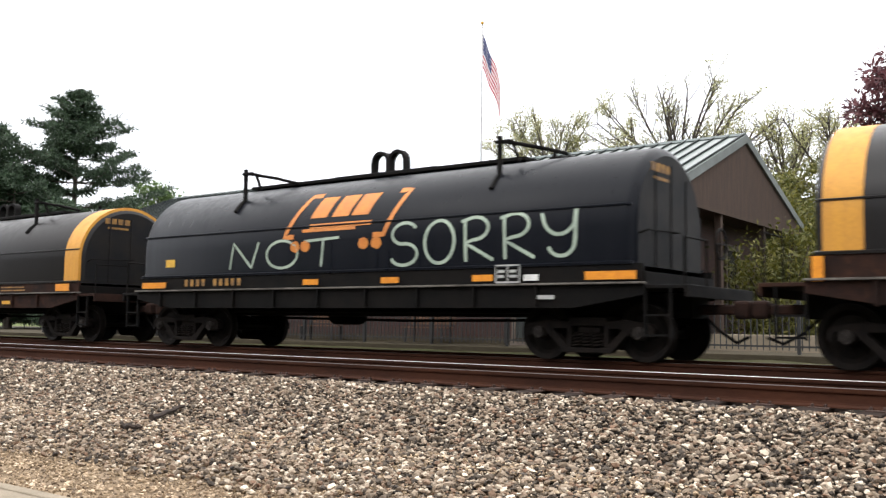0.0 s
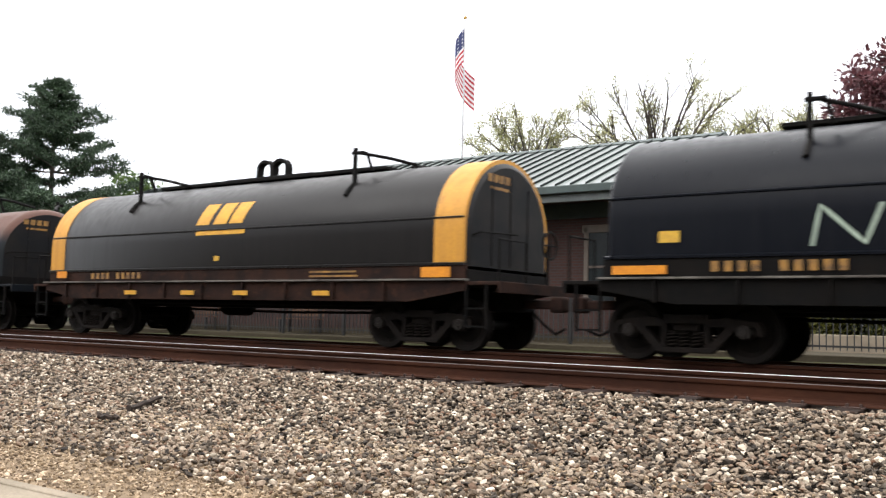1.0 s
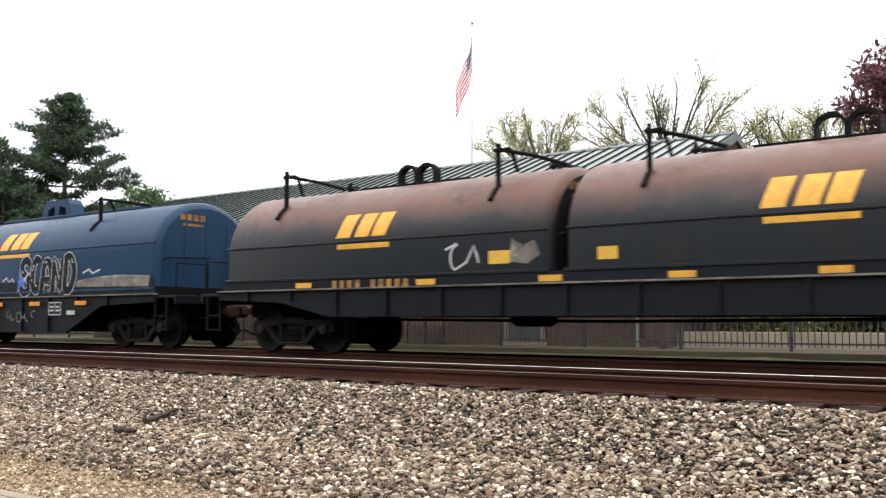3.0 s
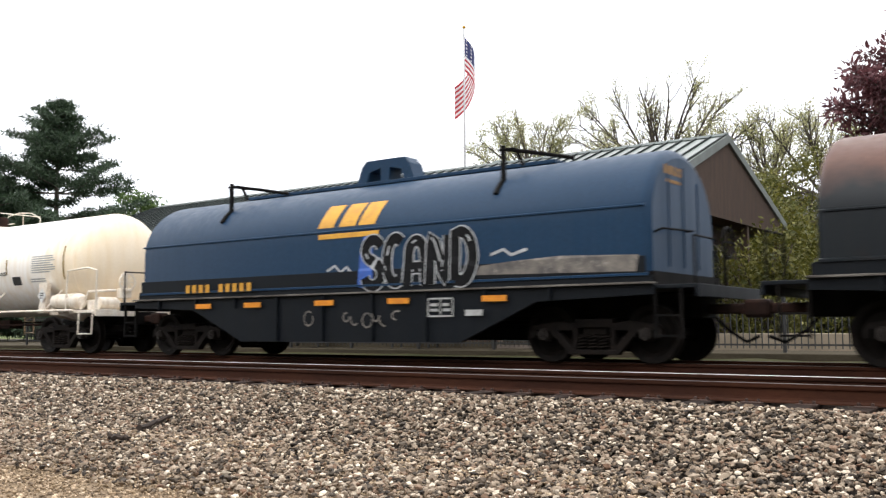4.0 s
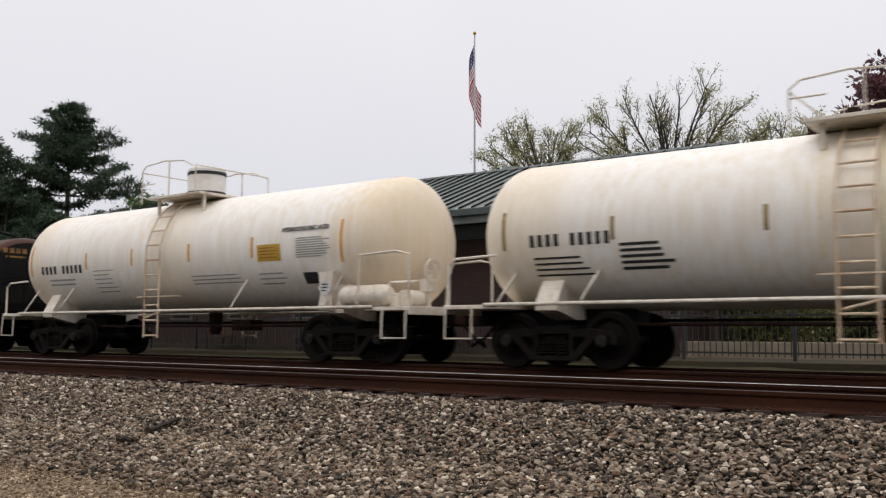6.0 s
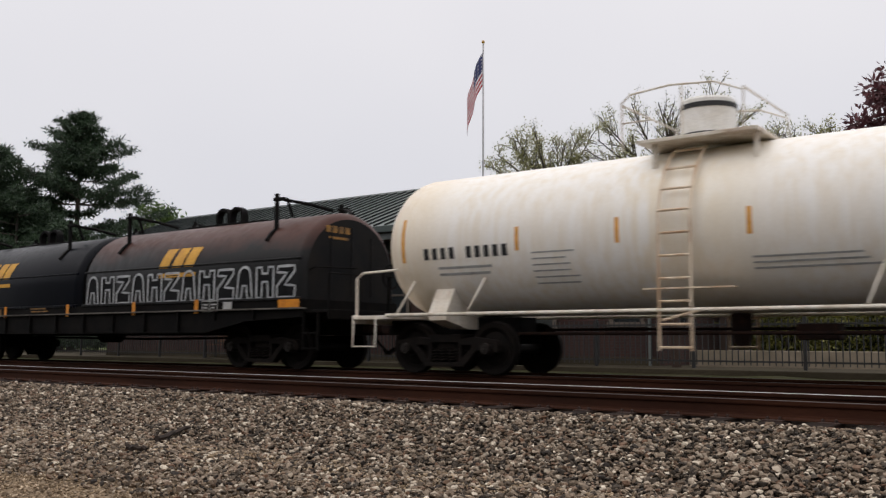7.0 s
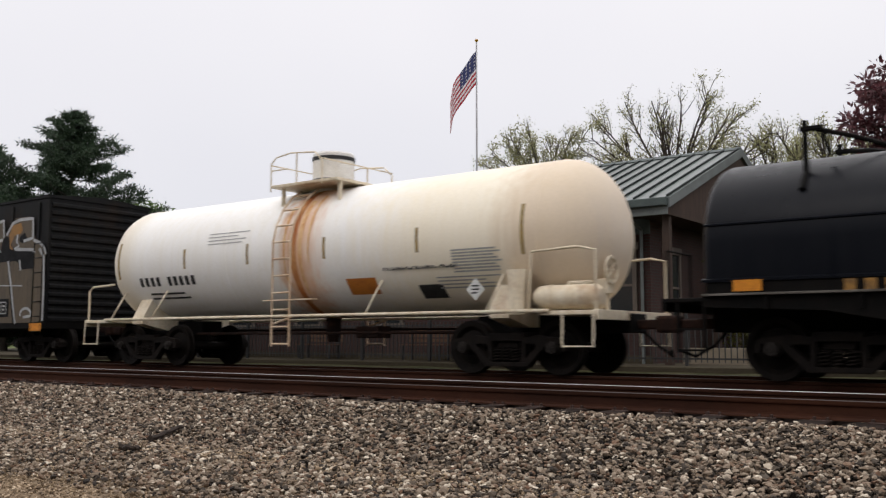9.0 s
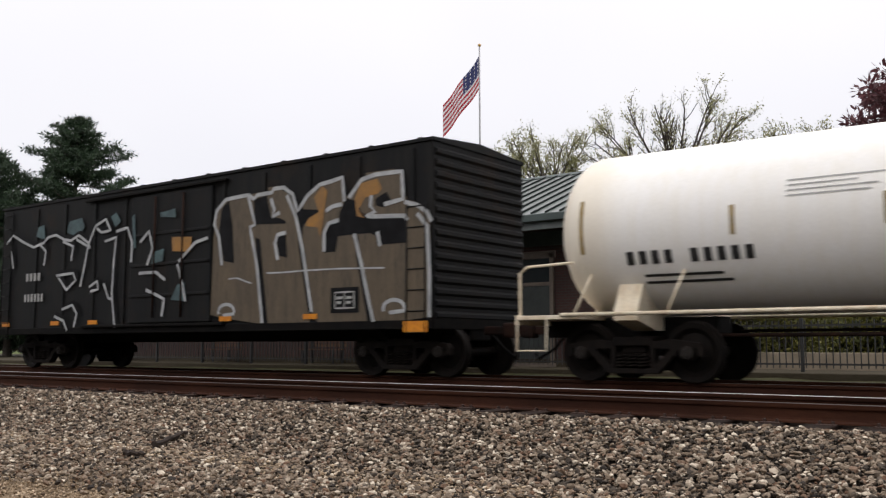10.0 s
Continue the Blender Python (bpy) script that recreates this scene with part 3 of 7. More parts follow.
GLYPHS = {
    "N": [[(0, 0), (0.12, 1), (0.72, 0.05), (0.95, 1)]],
    "O": [arc(0.5, 0.5, 0.48, 0.5, 95, 455, 22)],
    "T": [[(0, 0.93), (1.0, 1.0)], [(0.55, 0.98), (0.5, 0)]],
    "S": [arc(0.52, 0.76, 0.42, 0.26, 25, 250, 12) + arc(0.5, 0.26, 0.46, 0.26, 75, -160, 12)],
    "R": [[(0.12, 0.95), (0.16, 0)], [(0.0, 0.92)] + arc(0.42, 0.74, 0.42, 0.26, 100, -95, 10) + [(0.14, 0.42), (1.0, 0.0)]],
    "Y": [[(0.0, 0.95)] + arc(0.5, 0.9, 0.46, 0.44, 190, 330, 9) + [(0.92, 0.98)], [(0.94, 1.0), (0.92, 0.35)] + arc(0.55, 0.28, 0.36, 0.28, 5, -165, 9)],
}


def sprayed(s, letters, x, z, w, h, stroke, wall, rise=0.0):
    p = w / len(letters)
    for i, ch in enumerate(letters):
        for line in GLYPHS[ch]:
            ribbon(s, [(x + p * (i + 0.08 + 0.84 * u), z + rise * (i + u) * p + v * h) for u, v in line], stroke, wall)
    return s


def emblem(s, x, z, w, h, wall):
    """The railway's emblem as plain slanted blocks and a bar."""
    for i, k in enumerate((0.0, 0.36, 0.68)):
        rect(s, x - w / 2 + w * (k + 0.15), z + h * 0.16, w * 0.27, h * 0.66, wall, 0.3)
    rect(s, x, z - h * 0.42, w, h * 0.14, wall)
    return s


def lettering(words, height, parent, x, y, z, material, tilt=0.0):
    """Readable words, as a mesh, facing the near side."""
    cu = bpy.data.curves.new("lettering", "FONT")
    cu.offset = height * 0.05
    cu.body, cu.size, cu.align_x, cu.extrude, cu.resolution_u = words, height * 1.4, "CENTER", 0.002, 2
    tmp = bpy.data.objects.new("lettering", cu)
    scene.collection.objects.link(tmp)
    me = bpy.data.meshes.new_from_object(tmp.evaluated_get(bpy.context.evaluated_depsgraph_get()))
    bpy.data.objects.remove(tmp)
    me.materials.clear()
    me.materials.append(material)
    ob = new("lettering", me)
    ob.parent = parent
    ob.matrix_local = pose(x, y, z, 90 - tilt, 0, 0)
    return ob


# ---- ground, tracks, platform ----
TRAIN_Y = 14.4
NEAR_Y = 10.1
GAUGE = 0.72


def bed_height(y):
    """The ballast shoulder's fall towards the path, and the flat between the tracks."""
    pts = [(3.2, -0.80), (4.05, -0.77), (5.2, -0.70), (6.6, -0.58), (8.0, -0.34), (8.5, -0.255), (9.3, -0.245), (10.9, -0.27), (12.2, -0.35), (13.6, -0.3), (15.2, -0.3), (16.2, -0.3), (17.2, -0.30), (19.2, -0.12)]
    return float(np.interp(y, [p[0] for p in pts], [p[1] for p in pts]))


def sheet(name, xs, ys, height, material, label, category, bumpy=0.0):
    v, f = [], []
    for x in xs:
        for y in ys:
            z = height(y)
            if bumpy:
                z += bumpy * noise.noise(Vector((x * 0.9, y * 0.9, 3.1))) + bumpy * 0.5 * noise.noise(Vector((x * 3.1, y * 3.1, 7.7)))
            v.append((x, y, z))
    n = len(ys)
    for i in range(len(xs) - 1):
        for j in range(n - 1):
            f.append((i * n + j, (i + 1) * n + j, (i + 1) * n + j + 1, i * n + j + 1))
    s = Solid().add(v, f, True)
    return tagged(new(name, s.mesh(name, material)), label, category, "", "structure")


def spread(a, b, step):
    return [a + (b - a) * i / max(1, round((b - a) / step)) for i in range(max(1, round((b - a) / step)) + 1)]


sheet("ground", [-1500, -600, -200, -100, -60, -30, 0, 30, 100, 400, 1500], [-400, -100, -20, 3.0, 12.0, 17.0, 40, 80, 200, 500, 1800], lambda y: -0.92 if y < 16.5 else -0.40, M["lawn"], "flat green ground that reaches the horizon", "ground")
sheet("ballast_bed", [-500, -200, -90, -50] + spread(-34, 4, 0.25) + [12, 40, 150], spread(5.6, 8.75, 0.2) + [9.3, 10.0, 10.9, 11.5, 12.2, 12.9, 13.6, 14.4, 15.2, 16.2, 17.2], bed_height, M["bed"], "crushed stone track bed with a sloping shoulder, coloured dark as the shade between stones", "track bed", 0.03)
sheet("gravel_path", [-500, -200, -90, -50] + spread(-34, 4, 0.25) + [12, 40, 150], spread(3.8, 5.7, 0.2), lambda y: bed_height(y) + 0.002, M["sand"], "tan sandy gravel strip beside the track bed", "path", 0.02)
sheet("pavement", [-200, -60, -30, -12, -8, -6, -4, -2, 2, 10, 60], [-6.0, -2.0, 1.0, 2.5, 3.74], lambda y: -0.725, M["concrete"], "pale worn concrete pavement", "pavement", 0.004)
kerb = Solid()
kerb.box(-60, 20, 3.74, 3.86, -0.95, -0.715, 0.015)
tagged(new("kerb", tidy(kerb.mesh("kerb", M["concrete"]))), "pale concrete edge of the pavement", "kerb", "", "structure")
sheet("grass_verge", [-400, -150, -80] + spread(-60, 12, 1.0) + [40, 150], spread(16.9, 19.6, 0.3), lambda y: bed_height(y) + 0.01, M["dry_grass"], "thin dry grass strip between track and platform", "verge", 0.04)
plat = Solid()
plat.box(-70, 40, 19.5, 36, -0.5, 0.0, 0.02)
tagged(new("platform", tidy(plat.mesh("platform", M["platform"]))), "brown-grey worn station platform", "platform", "", "structure")
# the lower edge of the platform, a step of its own
pe = Solid()
pe.box(-70, 40, 19.36, 19.495, -0.5, 0.01, 0.015)
tagged(new("platform_edge", tidy(pe.mesh("platform_edge", M["platform"]))), "worn brown-grey platform edge", "platform edge", "", "structure")

RAIL = [(-0.037, 0), (-0.034, -0.03), (-0.03, -0.042), (-0.010, -0.055), (-0.009, -0.135), (-0.016, -0.155), (-0.072, -0.17), (-0.074, -0.183), (0.074, -0.183), (0.072, -0.17), (0.016, -0.155), (0.009, -0.135), (0.010, -0.055), (0.03, -0.042), (0.034, -0.03), (0.037, 0)]


def make_rail(track, y, top):
    s = Solid().prism([(y + a, b) for a, b in RAIL], -500, 150)
    part("rail", s, M["rail_side"], track, "rust-brown steel rail")
    t = Solid()
    t.prism([(y - 0.033, 0.001), (y + 0.033, 0.001), (y + 0.028, 0.005), (y - 0.028, 0.005)], -500, 150)
    part("running_surface", t, top, track, "worn rail head, bright or darkened")


def tie_mesh():
    s = Solid().box(-0.115, 0.115, -1.3, 1.3, -0.36, -0.19, 0.012)
    return tidy(s.mesh("tie", M["tie_wood"]))


TIE = tie_mesh()
PLATE = Solid()
PLATE.box(-0.1, 0.1, -0.16, 0.16, -0.195, -0.178, 0.004)
for px in (-0.06, 0.06):
    for py in (-0.1, 0.1):
        PLATE.box(px - 0.012, px + 0.012, py - 0.02, py + 0.02, -0.18, -0.148, 0.004)
PLATE = tidy(PLATE.mesh("tie_plate", M["spike_steel"]))


def make_track(name, y, label, near_top, far_top):
    t = thing(name, label, "railway track", kind="structure")
    make_rail(t, y - GAUGE, near_top)
    make_rail(t, y + GAUGE, far_top)
    r = random.Random(round(y * 10))
    for i in range(120):
        x = -56 + i * 0.52
        o = part("tie", TIE, None, t)
        o.matrix_local = pose(x + r.uniform(-0.03, 0.03), y + r.uniform(-0.06, 0.06), r.uniform(-0.006, 0.008), 0, 0, r.uniform(-1.2, 1.2))
        if x > -30 and y < 12:
            for side in (-1, 1):
                p = part("tie_plate", PLATE, None, t)
                p.matrix_local = pose(x, y + side * GAUGE, 0, 0, 0, 0)
    return t


make_track("railway_track_near", NEAR_Y, "empty rust-brown railway track on wooden ties", M["rail_dull_shaded"], M["rail_top"])
# Both rail heads here are darkened for the shadow under the train.
make_track("railway_track_far", TRAIN_Y, "railway track under the freight train", M["rail_dull_shaded"], M["rail_dull_shaded"])


# ---- loose stones: joined beds of small angular rocks ----
def rock_shapes(count, seed):
    bm = bmesh.new()
    bmesh.ops.create_icosphere(bm, subdivisions=1, radius=1.0)
    bm.verts.ensure_lookup_table()
    base = np.array([v.co[:] for v in bm.verts])
    faces = np.array([[v.index for v in f.verts] for f in bm.faces])
    bm.free()
    rng = np.random.default_rng(seed)
    out = []
    for _ in range(count):
        v = base * rng.uniform(0.72, 1.2, (len(base), 1))
        for _ in range(4):
            nrm = rng.normal(size=3)
            nrm /= np.linalg.norm(nrm)
            d = v @ nrm
            cut = rng.uniform(0.35, 0.62)
            v = v - np.outer(np.maximum(d - cut, 0), nrm)
        out.append(v)
    return out, faces


def stone_bed(name, places, sizes, material, label, seed):
    shapes, faces = rock_shapes(24, seed)
    rng = np.random.default_rng(seed + 1)
    n, k = len(places), len(shapes[0])
    pick = rng.integers(0, len(shapes), n)
    q = rng.normal(size=(n, 4))
    q /= np.linalg.norm(q, axis=1)[:, None]
    w, x, y, z = q.T
    rot = np.stack([1 - 2 * (y * y + z * z), 2 * (x * y - w * z), 2 * (x * z + w * y), 2 * (x * y + w * z), 1 - 2 * (x * x + z * z), 2 * (y * z - w * x), 2 * (x * z - w * y), 2 * (y * z + w * x), 1 - 2 * (x * x + y * y)], axis=1).reshape(n, 3, 3)
    body = np.array(shapes)[pick] * np.array(rng.uniform((0.75, 0.6, 0.5), (1.25, 1.0, 0.8), (n, 3)))[:, None, :] * sizes[:, None, None]
    verts = np.einsum("nij,nkj->nki", rot, body) * np.array([1.0, 1.0, 0.72]) + places[:, None, :]
    tri = (faces[None] + (np.arange(n) * k)[:, None, None]).reshape(-1, 3)
    me = bpy.data.meshes.new(name)
    me.vertices.add(n * k)
    me.vertices.foreach_set("co", verts.reshape(-1).astype(np.float32))
    me.loops.add(len(tri) * 3)
    me.loops.foreach_set("vertex_index", tri.reshape(-1).astype(np.int32))
    me.polygons.add(len(tri))
    me.polygons.foreach_set("loop_start", np.arange(0, len(tri) * 3, 3, dtype=np.int32))
    me.polygons.foreach_set("use_smooth", np.zeros(len(tri), dtype=bool))
    me.update(calc_edges=True)
    me.materials.append(material)
    return tagged(new(name, me), label, "gravel", "", "stuff")


def strewn(count, x0, x1, y0, y1, seed, lean=0.0):
    """Places on the bed; lean: how far the strip's left end reaches out with y."""
    rng = np.random.default_rng(seed)
    y = rng.uniform(y0, y1, count)
    left = x0 - lean * (y - y0)
    x = left + (x1 - left) * rng.uniform(0, 1, count)
    h = np.array([bed_height(b) for b in y])
    return np.stack([x, y, h], axis=1), rng


p1, r1 = strewn(70000, -11.4, 0.6, 4.7, 9.3, 11, 1.9)
s1 = np.clip(r1.lognormal(math.log(0.029), 0.3, len(p1)), 0.012, 0.05)
p1[:, 2] += s1 * 0.3 + r1.uniform(0, 0.045, len(p1)) + 0.012
clear = (np.abs(p1[:, 1] - (NEAR_Y - GAUGE)) > 0.14) | (p1[:, 2] < -0.3)
p1[:, 2] -= np.where(p1[:, 1] > 8.85, 0.035, 0.0)
clear &= r1.uniform(0, 1, len(p1)) < np.clip((p1[:, 1] - 4.5) / 1.3, 0.1, 1.0)
over_tie = (np.abs((p1[:, 0] + 56.0 + 0.26) % 0.52 - 0.26) < 0.12) & (p1[:, 1] > 8.82)
clear &= ~over_tie
p1, s1 = p1[clear], s1[clear]
stone_bed("ballast_stones", p1, s1, M["stones"], "grey, white and brown crushed ballast stones", 5)
p2, r2 = strewn(20000, -10.5, 0.6, 3.9, 6.0, 21, 1.9)
s2 = np.clip(r2.lognormal(math.log(0.014), 0.35, len(p2)), 0.006, 0.035)
p2[:, 2] += s2 * 0.3 + 0.008
stone_bed("path_grit", p2, s2, M["grit"], "tan small gravel and grit of the path", 6)
p5, r5 = strewn(16000, -10.5, 0.6, 4.0, 6.4, 51, 1.9)
s5 = np.clip(r5.lognormal(math.log(0.019), 0.3, len(p5)), 0.008, 0.034)
p5[:, 2] += s5 * 0.35 + 0.01 + np.clip((p5[:, 1] - 5.3) * 0.05, 0, 0.04)
thin = r5.uniform(0, 1, len(p5)) < np.clip((p5[:, 1] - 3.7) / 1.6, 0.15, 1.0)
stone_bed("path_stones", p5[thin], s5[thin], M["grit"], "tan and grey stones strewn over the path edge", 9)
p3, r3 = strewn(9000, -36.0, 2.5, 9.5, 13.4, 31, 0.6)
s3 = np.clip(r3.lognormal(math.log(0.026), 0.25, len(p3)), 0.015, 0.045)
p3[:, 2] += s3 * 0.2
keep = (np.abs(np.abs(p3[:, 1] - NEAR_Y) - GAUGE) > 0.13) & (np.abs(p3[:, 1] - (TRAIN_Y - GAUGE)) > 0.13)
stone_bed("track_stones", p3[keep], s3[keep], M["stones"], "dark grey and brown ballast stones between the rails", 7)
p4, r4 = strewn(9000, -44.0, -14.0, 6.4, 9.3, 41, 1.0)
s4 = np.clip(r4.lognormal(math.log(0.026), 0.25, len(p4)), 0.015, 0.05)
p4[:, 2] += s4 * 0.2 + 0.02
stone_bed("shoulder_stones", p4, s4, M["stones"], "crushed ballast stones on the far shoulder", 8)


def stick(name, x, y, length, turn_deg, tilt):
    s = Solid()
    n = 7
    s.tube([(length * (i / n - 0.5), 0.015 * math.sin(i * 1.7), 0.012 * math.cos(i * 2.1)) for i in range(n + 1)], 0.035, 6, 0.022)
    o = thing(name, "weathered dark stick lying on the ballast", "stick", s, M["old_wood"])
    o.matrix_world = pose(x, y, bed_height(y) + 0.105, 0, -tilt, turn_deg)


stick("wooden_stick", -8.81, 6.64, 0.71, 114, 6.2)
stick("wooden_stick", -8.38, 5.87, 0.29, 7, 2)


# ---- running gear, shared by all cars ----
WHEEL_R = 0.457


def wheel_mesh():
    s = Solid()
    o = [(0.0, -0.03), (0.11, -0.07), (0.13, -0.02), (0.30, 0.005), (0.37, -0.06), (0.455, -0.068), (0.457, 0.03), (0.468, 0.045), (0.484, 0.052), (0.482, 0.068), (0.40, 0.07), (0.36, 0.05), (0.16, 0.05), (0.13, 0.08), (0.0, 0.08)]
    s.turn(o, (0, 0, 0), "y", 40)
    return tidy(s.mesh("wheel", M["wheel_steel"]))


def side_frame_mesh():
    """Cast side frame: top chord, two sloping legs, bottom rest, columns and pedestal jaws."""
    s = Solid()
    for k in (-1, 1):
        s.prism([(k * 0.30, 0.62), (k * 0.62, 0.66), (k * 1.08, 0.60), (k * 1.14, 0.52), (k * 1.14, 0.40), (k * 1.06, 0.40), (k * 1.04, 0.53), (k * 0.74, 0.53), (k * 0.72, 0.41), (k * 0.64, 0.41), (k * 0.60, 0.52), (k * 0.30, 0.52)], -0.075, 0.075, axis="y")
        s.prism([(k * 0.66, 0.53), (k * 0.80, 0.53), (k * 0.42, 0.14), (k * 0.24, 0.14)], -0.085, 0.085, axis="y")
        s.box(k * 0.33 - 0.04, k * 0.33 + 0.04, -0.07, 0.07, 0.2, 0.6, 0.01)
    s.box(-0.42, 0.42, -0.09, 0.09, 0.13, 0.215, 0.015)
    s.box(-0.34, 0.34, -0.075, 0.075, 0.56, 0.70, 0.015)
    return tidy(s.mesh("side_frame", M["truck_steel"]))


def spring_mesh():
    s = Solid()
    pts = [(0.07 * math.cos(a * 0.7), 0.07 * math.sin(a * 0.7), 0.215 + 0.23 * a / 40) for a in range(41)]
    s.tube(pts, 0.016, 6)
    return s.mesh("spring", M["truck_steel"])


def cap_mesh():
    s = Solid().turn([(0.0, -0.135), (0.055, -0.135), (0.06, -0.12), (0.095, -0.12), (0.10, -0.03), (0.115, -0.02), (0.115, 0.1), (0.0, 0.1)], (0, 0, 0), "y", 20)
    for k in range(3):
        a = 2 * math.pi * k / 3
        s.turn([(0.0, -0.15), (0.018, -0.15), (0.018, -0.12)], (0.035 * math.cos(a), 0, 0.035 * math.sin(a)), "y", 6)
    return tidy(s.mesh("bearing_cap", M["bearing_steel"]))


def axle_mesh():
    s = Solid().turn([(0.0, -1.05), (0.07, -1.05), (0.075, -0.85), (0.1, -0.8), (0.085, -0.5), (0.085, 0.5), (0.1, 0.8), (0.075, 0.85), (0.07, 1.05), (0.0, 1.05)], (0, 0, 0), "y", 16)
    return tidy(s.mesh("axle", M["wheel_steel"]))


def bolster_mesh():
    s = Solid()
    s.prism([(-1.0, 0.46), (-0.5, 0.40), (0.5, 0.40), (1.0, 0.46), (1.0, 0.62), (0.5, 0.72), (-0.5, 0.72), (-1.0, 0.62)], -0.2, 0.2)
    s.turn([(0.0, 0.8), (0.2, 0.8), (0.22, 0.68), (0.0, 0.68)], (0, 0, 0), "z", 16)
    for k in (-1, 1):
        s.box(k * 0.42 - 0.05, k * 0.42 + 0.05, -0.75, 0.75, 0.36, 0.48, 0.02)
        for q in (-0.72, 0.72):
            s.box(k * 0.415 - 0.03, k * 0.415 + 0.03, q - 0.1, q + 0.1, 0.3, 0.6, 0.02)
    return tidy(s.mesh("bolster", M["truck_steel"]))


WHEEL, FRAME, SPRING, CAP, AXLE, BOLSTER = wheel_mesh(), side_frame_mesh(), spring_mesh(), cap_mesh(), axle_mesh(), bolster_mesh()
CARS, WHEELSETS = [], []


def truck(car, x):
    b = part("bolster", BOLSTER, None, car)
    b.location = (x, 0, 0)
    for side in (-1, 1):
        f = part("side_frame", FRAME, None, b, "dirty cast steel side frame")
        f.location = (0, side * 1.0, 0)
        for sx in (-0.18, 0.0, 0.18):
            for sy in (-0.05, 0.05):
                q = part("spring", SPRING, None, b)
                q.location = (sx, side * 1.0 + sy, 0)
    for k in (-1, 1):
        a = part("axle", AXLE, None, car)
        a.location = (x + k * 0.889, 0, WHEEL_R)
        for side in (-1, 1):
            w = part("wheel", WHEEL, None, a)
            w.matrix_local = pose(0, side * 0.77, 0, 0, 0, 0 if side < 0 else 180)
            c = part("bearing_cap", CAP, None, a)
            c.matrix_local = pose(0, side * 1.0, 0, 0, 0, 0 if side < 0 else 180)
        WHEELSETS.append((a, x + k * 0.889))


def coupler(car, x0, x1, material):
    k = 1 if x1 > x0 else -1
    s = Solid()
    a, b = min(x0, x1), max(x0, x1)
    s.box(a, b, -0.07, 0.07, 0.76, 0.92, 0.03)
    s.box(x1 - 0.16, x1 + 0.1, -0.16, 0.13, 0.70, 0.98, 0.05)
    part("coupler", s, material, car, "rusty knuckle coupler")
    h = Solid()
    h.tube([(x0, 0.25, 0.75), (x0 + k * 0.25, 0.27, 0.5), (x0 + k * 0.55, 0.2, 0.32), (x1, 0.12, 0.42)], 0.028, 8)
    part("air_hose", h, M["frame_black"], car, "black rubber brake hose")


def ladder(car, x, y, z0, z1, width, material, along="x", radius=0.014, gap=0.36):
    s = Solid()
    d = (width / 2, 0) if along == "x" else (0, width / 2)
    for k in (-1, 1):
        s.tube([(x + k * d[0], y + k * d[1], z0), (x + k * d[0], y + k * d[1], z1)], radius, 6)
    n = int((z1 - z0) / gap)
    for i in range(n + 1):
        z = z0 + 0.05 + i * (z1 - z0 - 0.1) / max(1, n)
        s.tube([(x - d[0], y - d[1], z), (x + d[0], y + d[1], z)], radius * 0.85, 6)
    return part("ladder", s, material, car, "steel grab-iron ladder")


def hood_outline(hw, spring, top, base, n=26, grow=0.0):
    hw, top = hw + grow, top + grow
    return [(-hw, base)] + [(-hw * math.cos(math.pi * i / n), spring + (top - spring) * math.sin(math.pi * i / n)) for i in range(n + 1)] + [(hw, base)]


def hood_wall(hw, spring, top, proud=0.008):
    def wall(x, z):
        if z <= spring:
            return -hw - proud
        u = min(0.999, (z - spring) / (top - spring))
        return -(hw + proud) * math.sqrt(1 - u * u) - 0.002
    return wall


def strap(s, pts, y0, y1, thick):
    """A flat steel strap bent along (x, z) points, y0 to y1 wide."""
    n, v = len(pts), []
    for i, p in enumerate(pts):
        a, b = pts[max(i - 1, 0)], pts[min(i + 1, n - 1)]
        d = Vector((b[0] - a[0], b[1] - a[1])).normalized()
        o = (-d.y * thick / 2, d.x * thick / 2)
        v += [(p[0] + o[0], y0, p[1] + o[1]), (p[0] + o[0], y1, p[1] + o[1]), (p[0] - o[0], y1, p[1] - o[1]), (p[0] - o[0], y0, p[1] - o[1])]
    f = [(4 * i + k, 4 * i + (k + 1) % 4, 4 * i + 4 + (k + 1) % 4, 4 * i + 4 + k) for i in range(n - 1) for k in range(4)]
    return s.add(v, f + [(3, 2, 1, 0), (4 * n - 4, 4 * n - 3, 4 * n - 2, 4 * n - 1)])


def lift_loop(car, x, z, material, high=0.3, wide=0.32):
    """Pair of bent steel lifting loops on the crown of a hood."""
    for k in (-1, 1):
        c = x + k * wide * 0.56
        pts = [(c - wide / 2, z - 0.04), (c - wide / 2, z + high * 0.5)] + [(c + wide / 2 * math.cos(radians(a)), z + high * 0.5 + high * 0.5 * math.sin(radians(a))) for a in range(160, 0, -20)] + [(c + wide / 2, z + high * 0.5), (c + wide / 2, z - 0.04)]
        part("lifting_loop", strap(Solid(), pts, -0.09, 0.09, 0.065), material, car, "black bent steel lifting loop")
    part("loop_plate", Solid().box(x - 1.35, x + 1.35, -0.22, 0.22, z - 0.06, z - 0.01, 0.01), material, car)


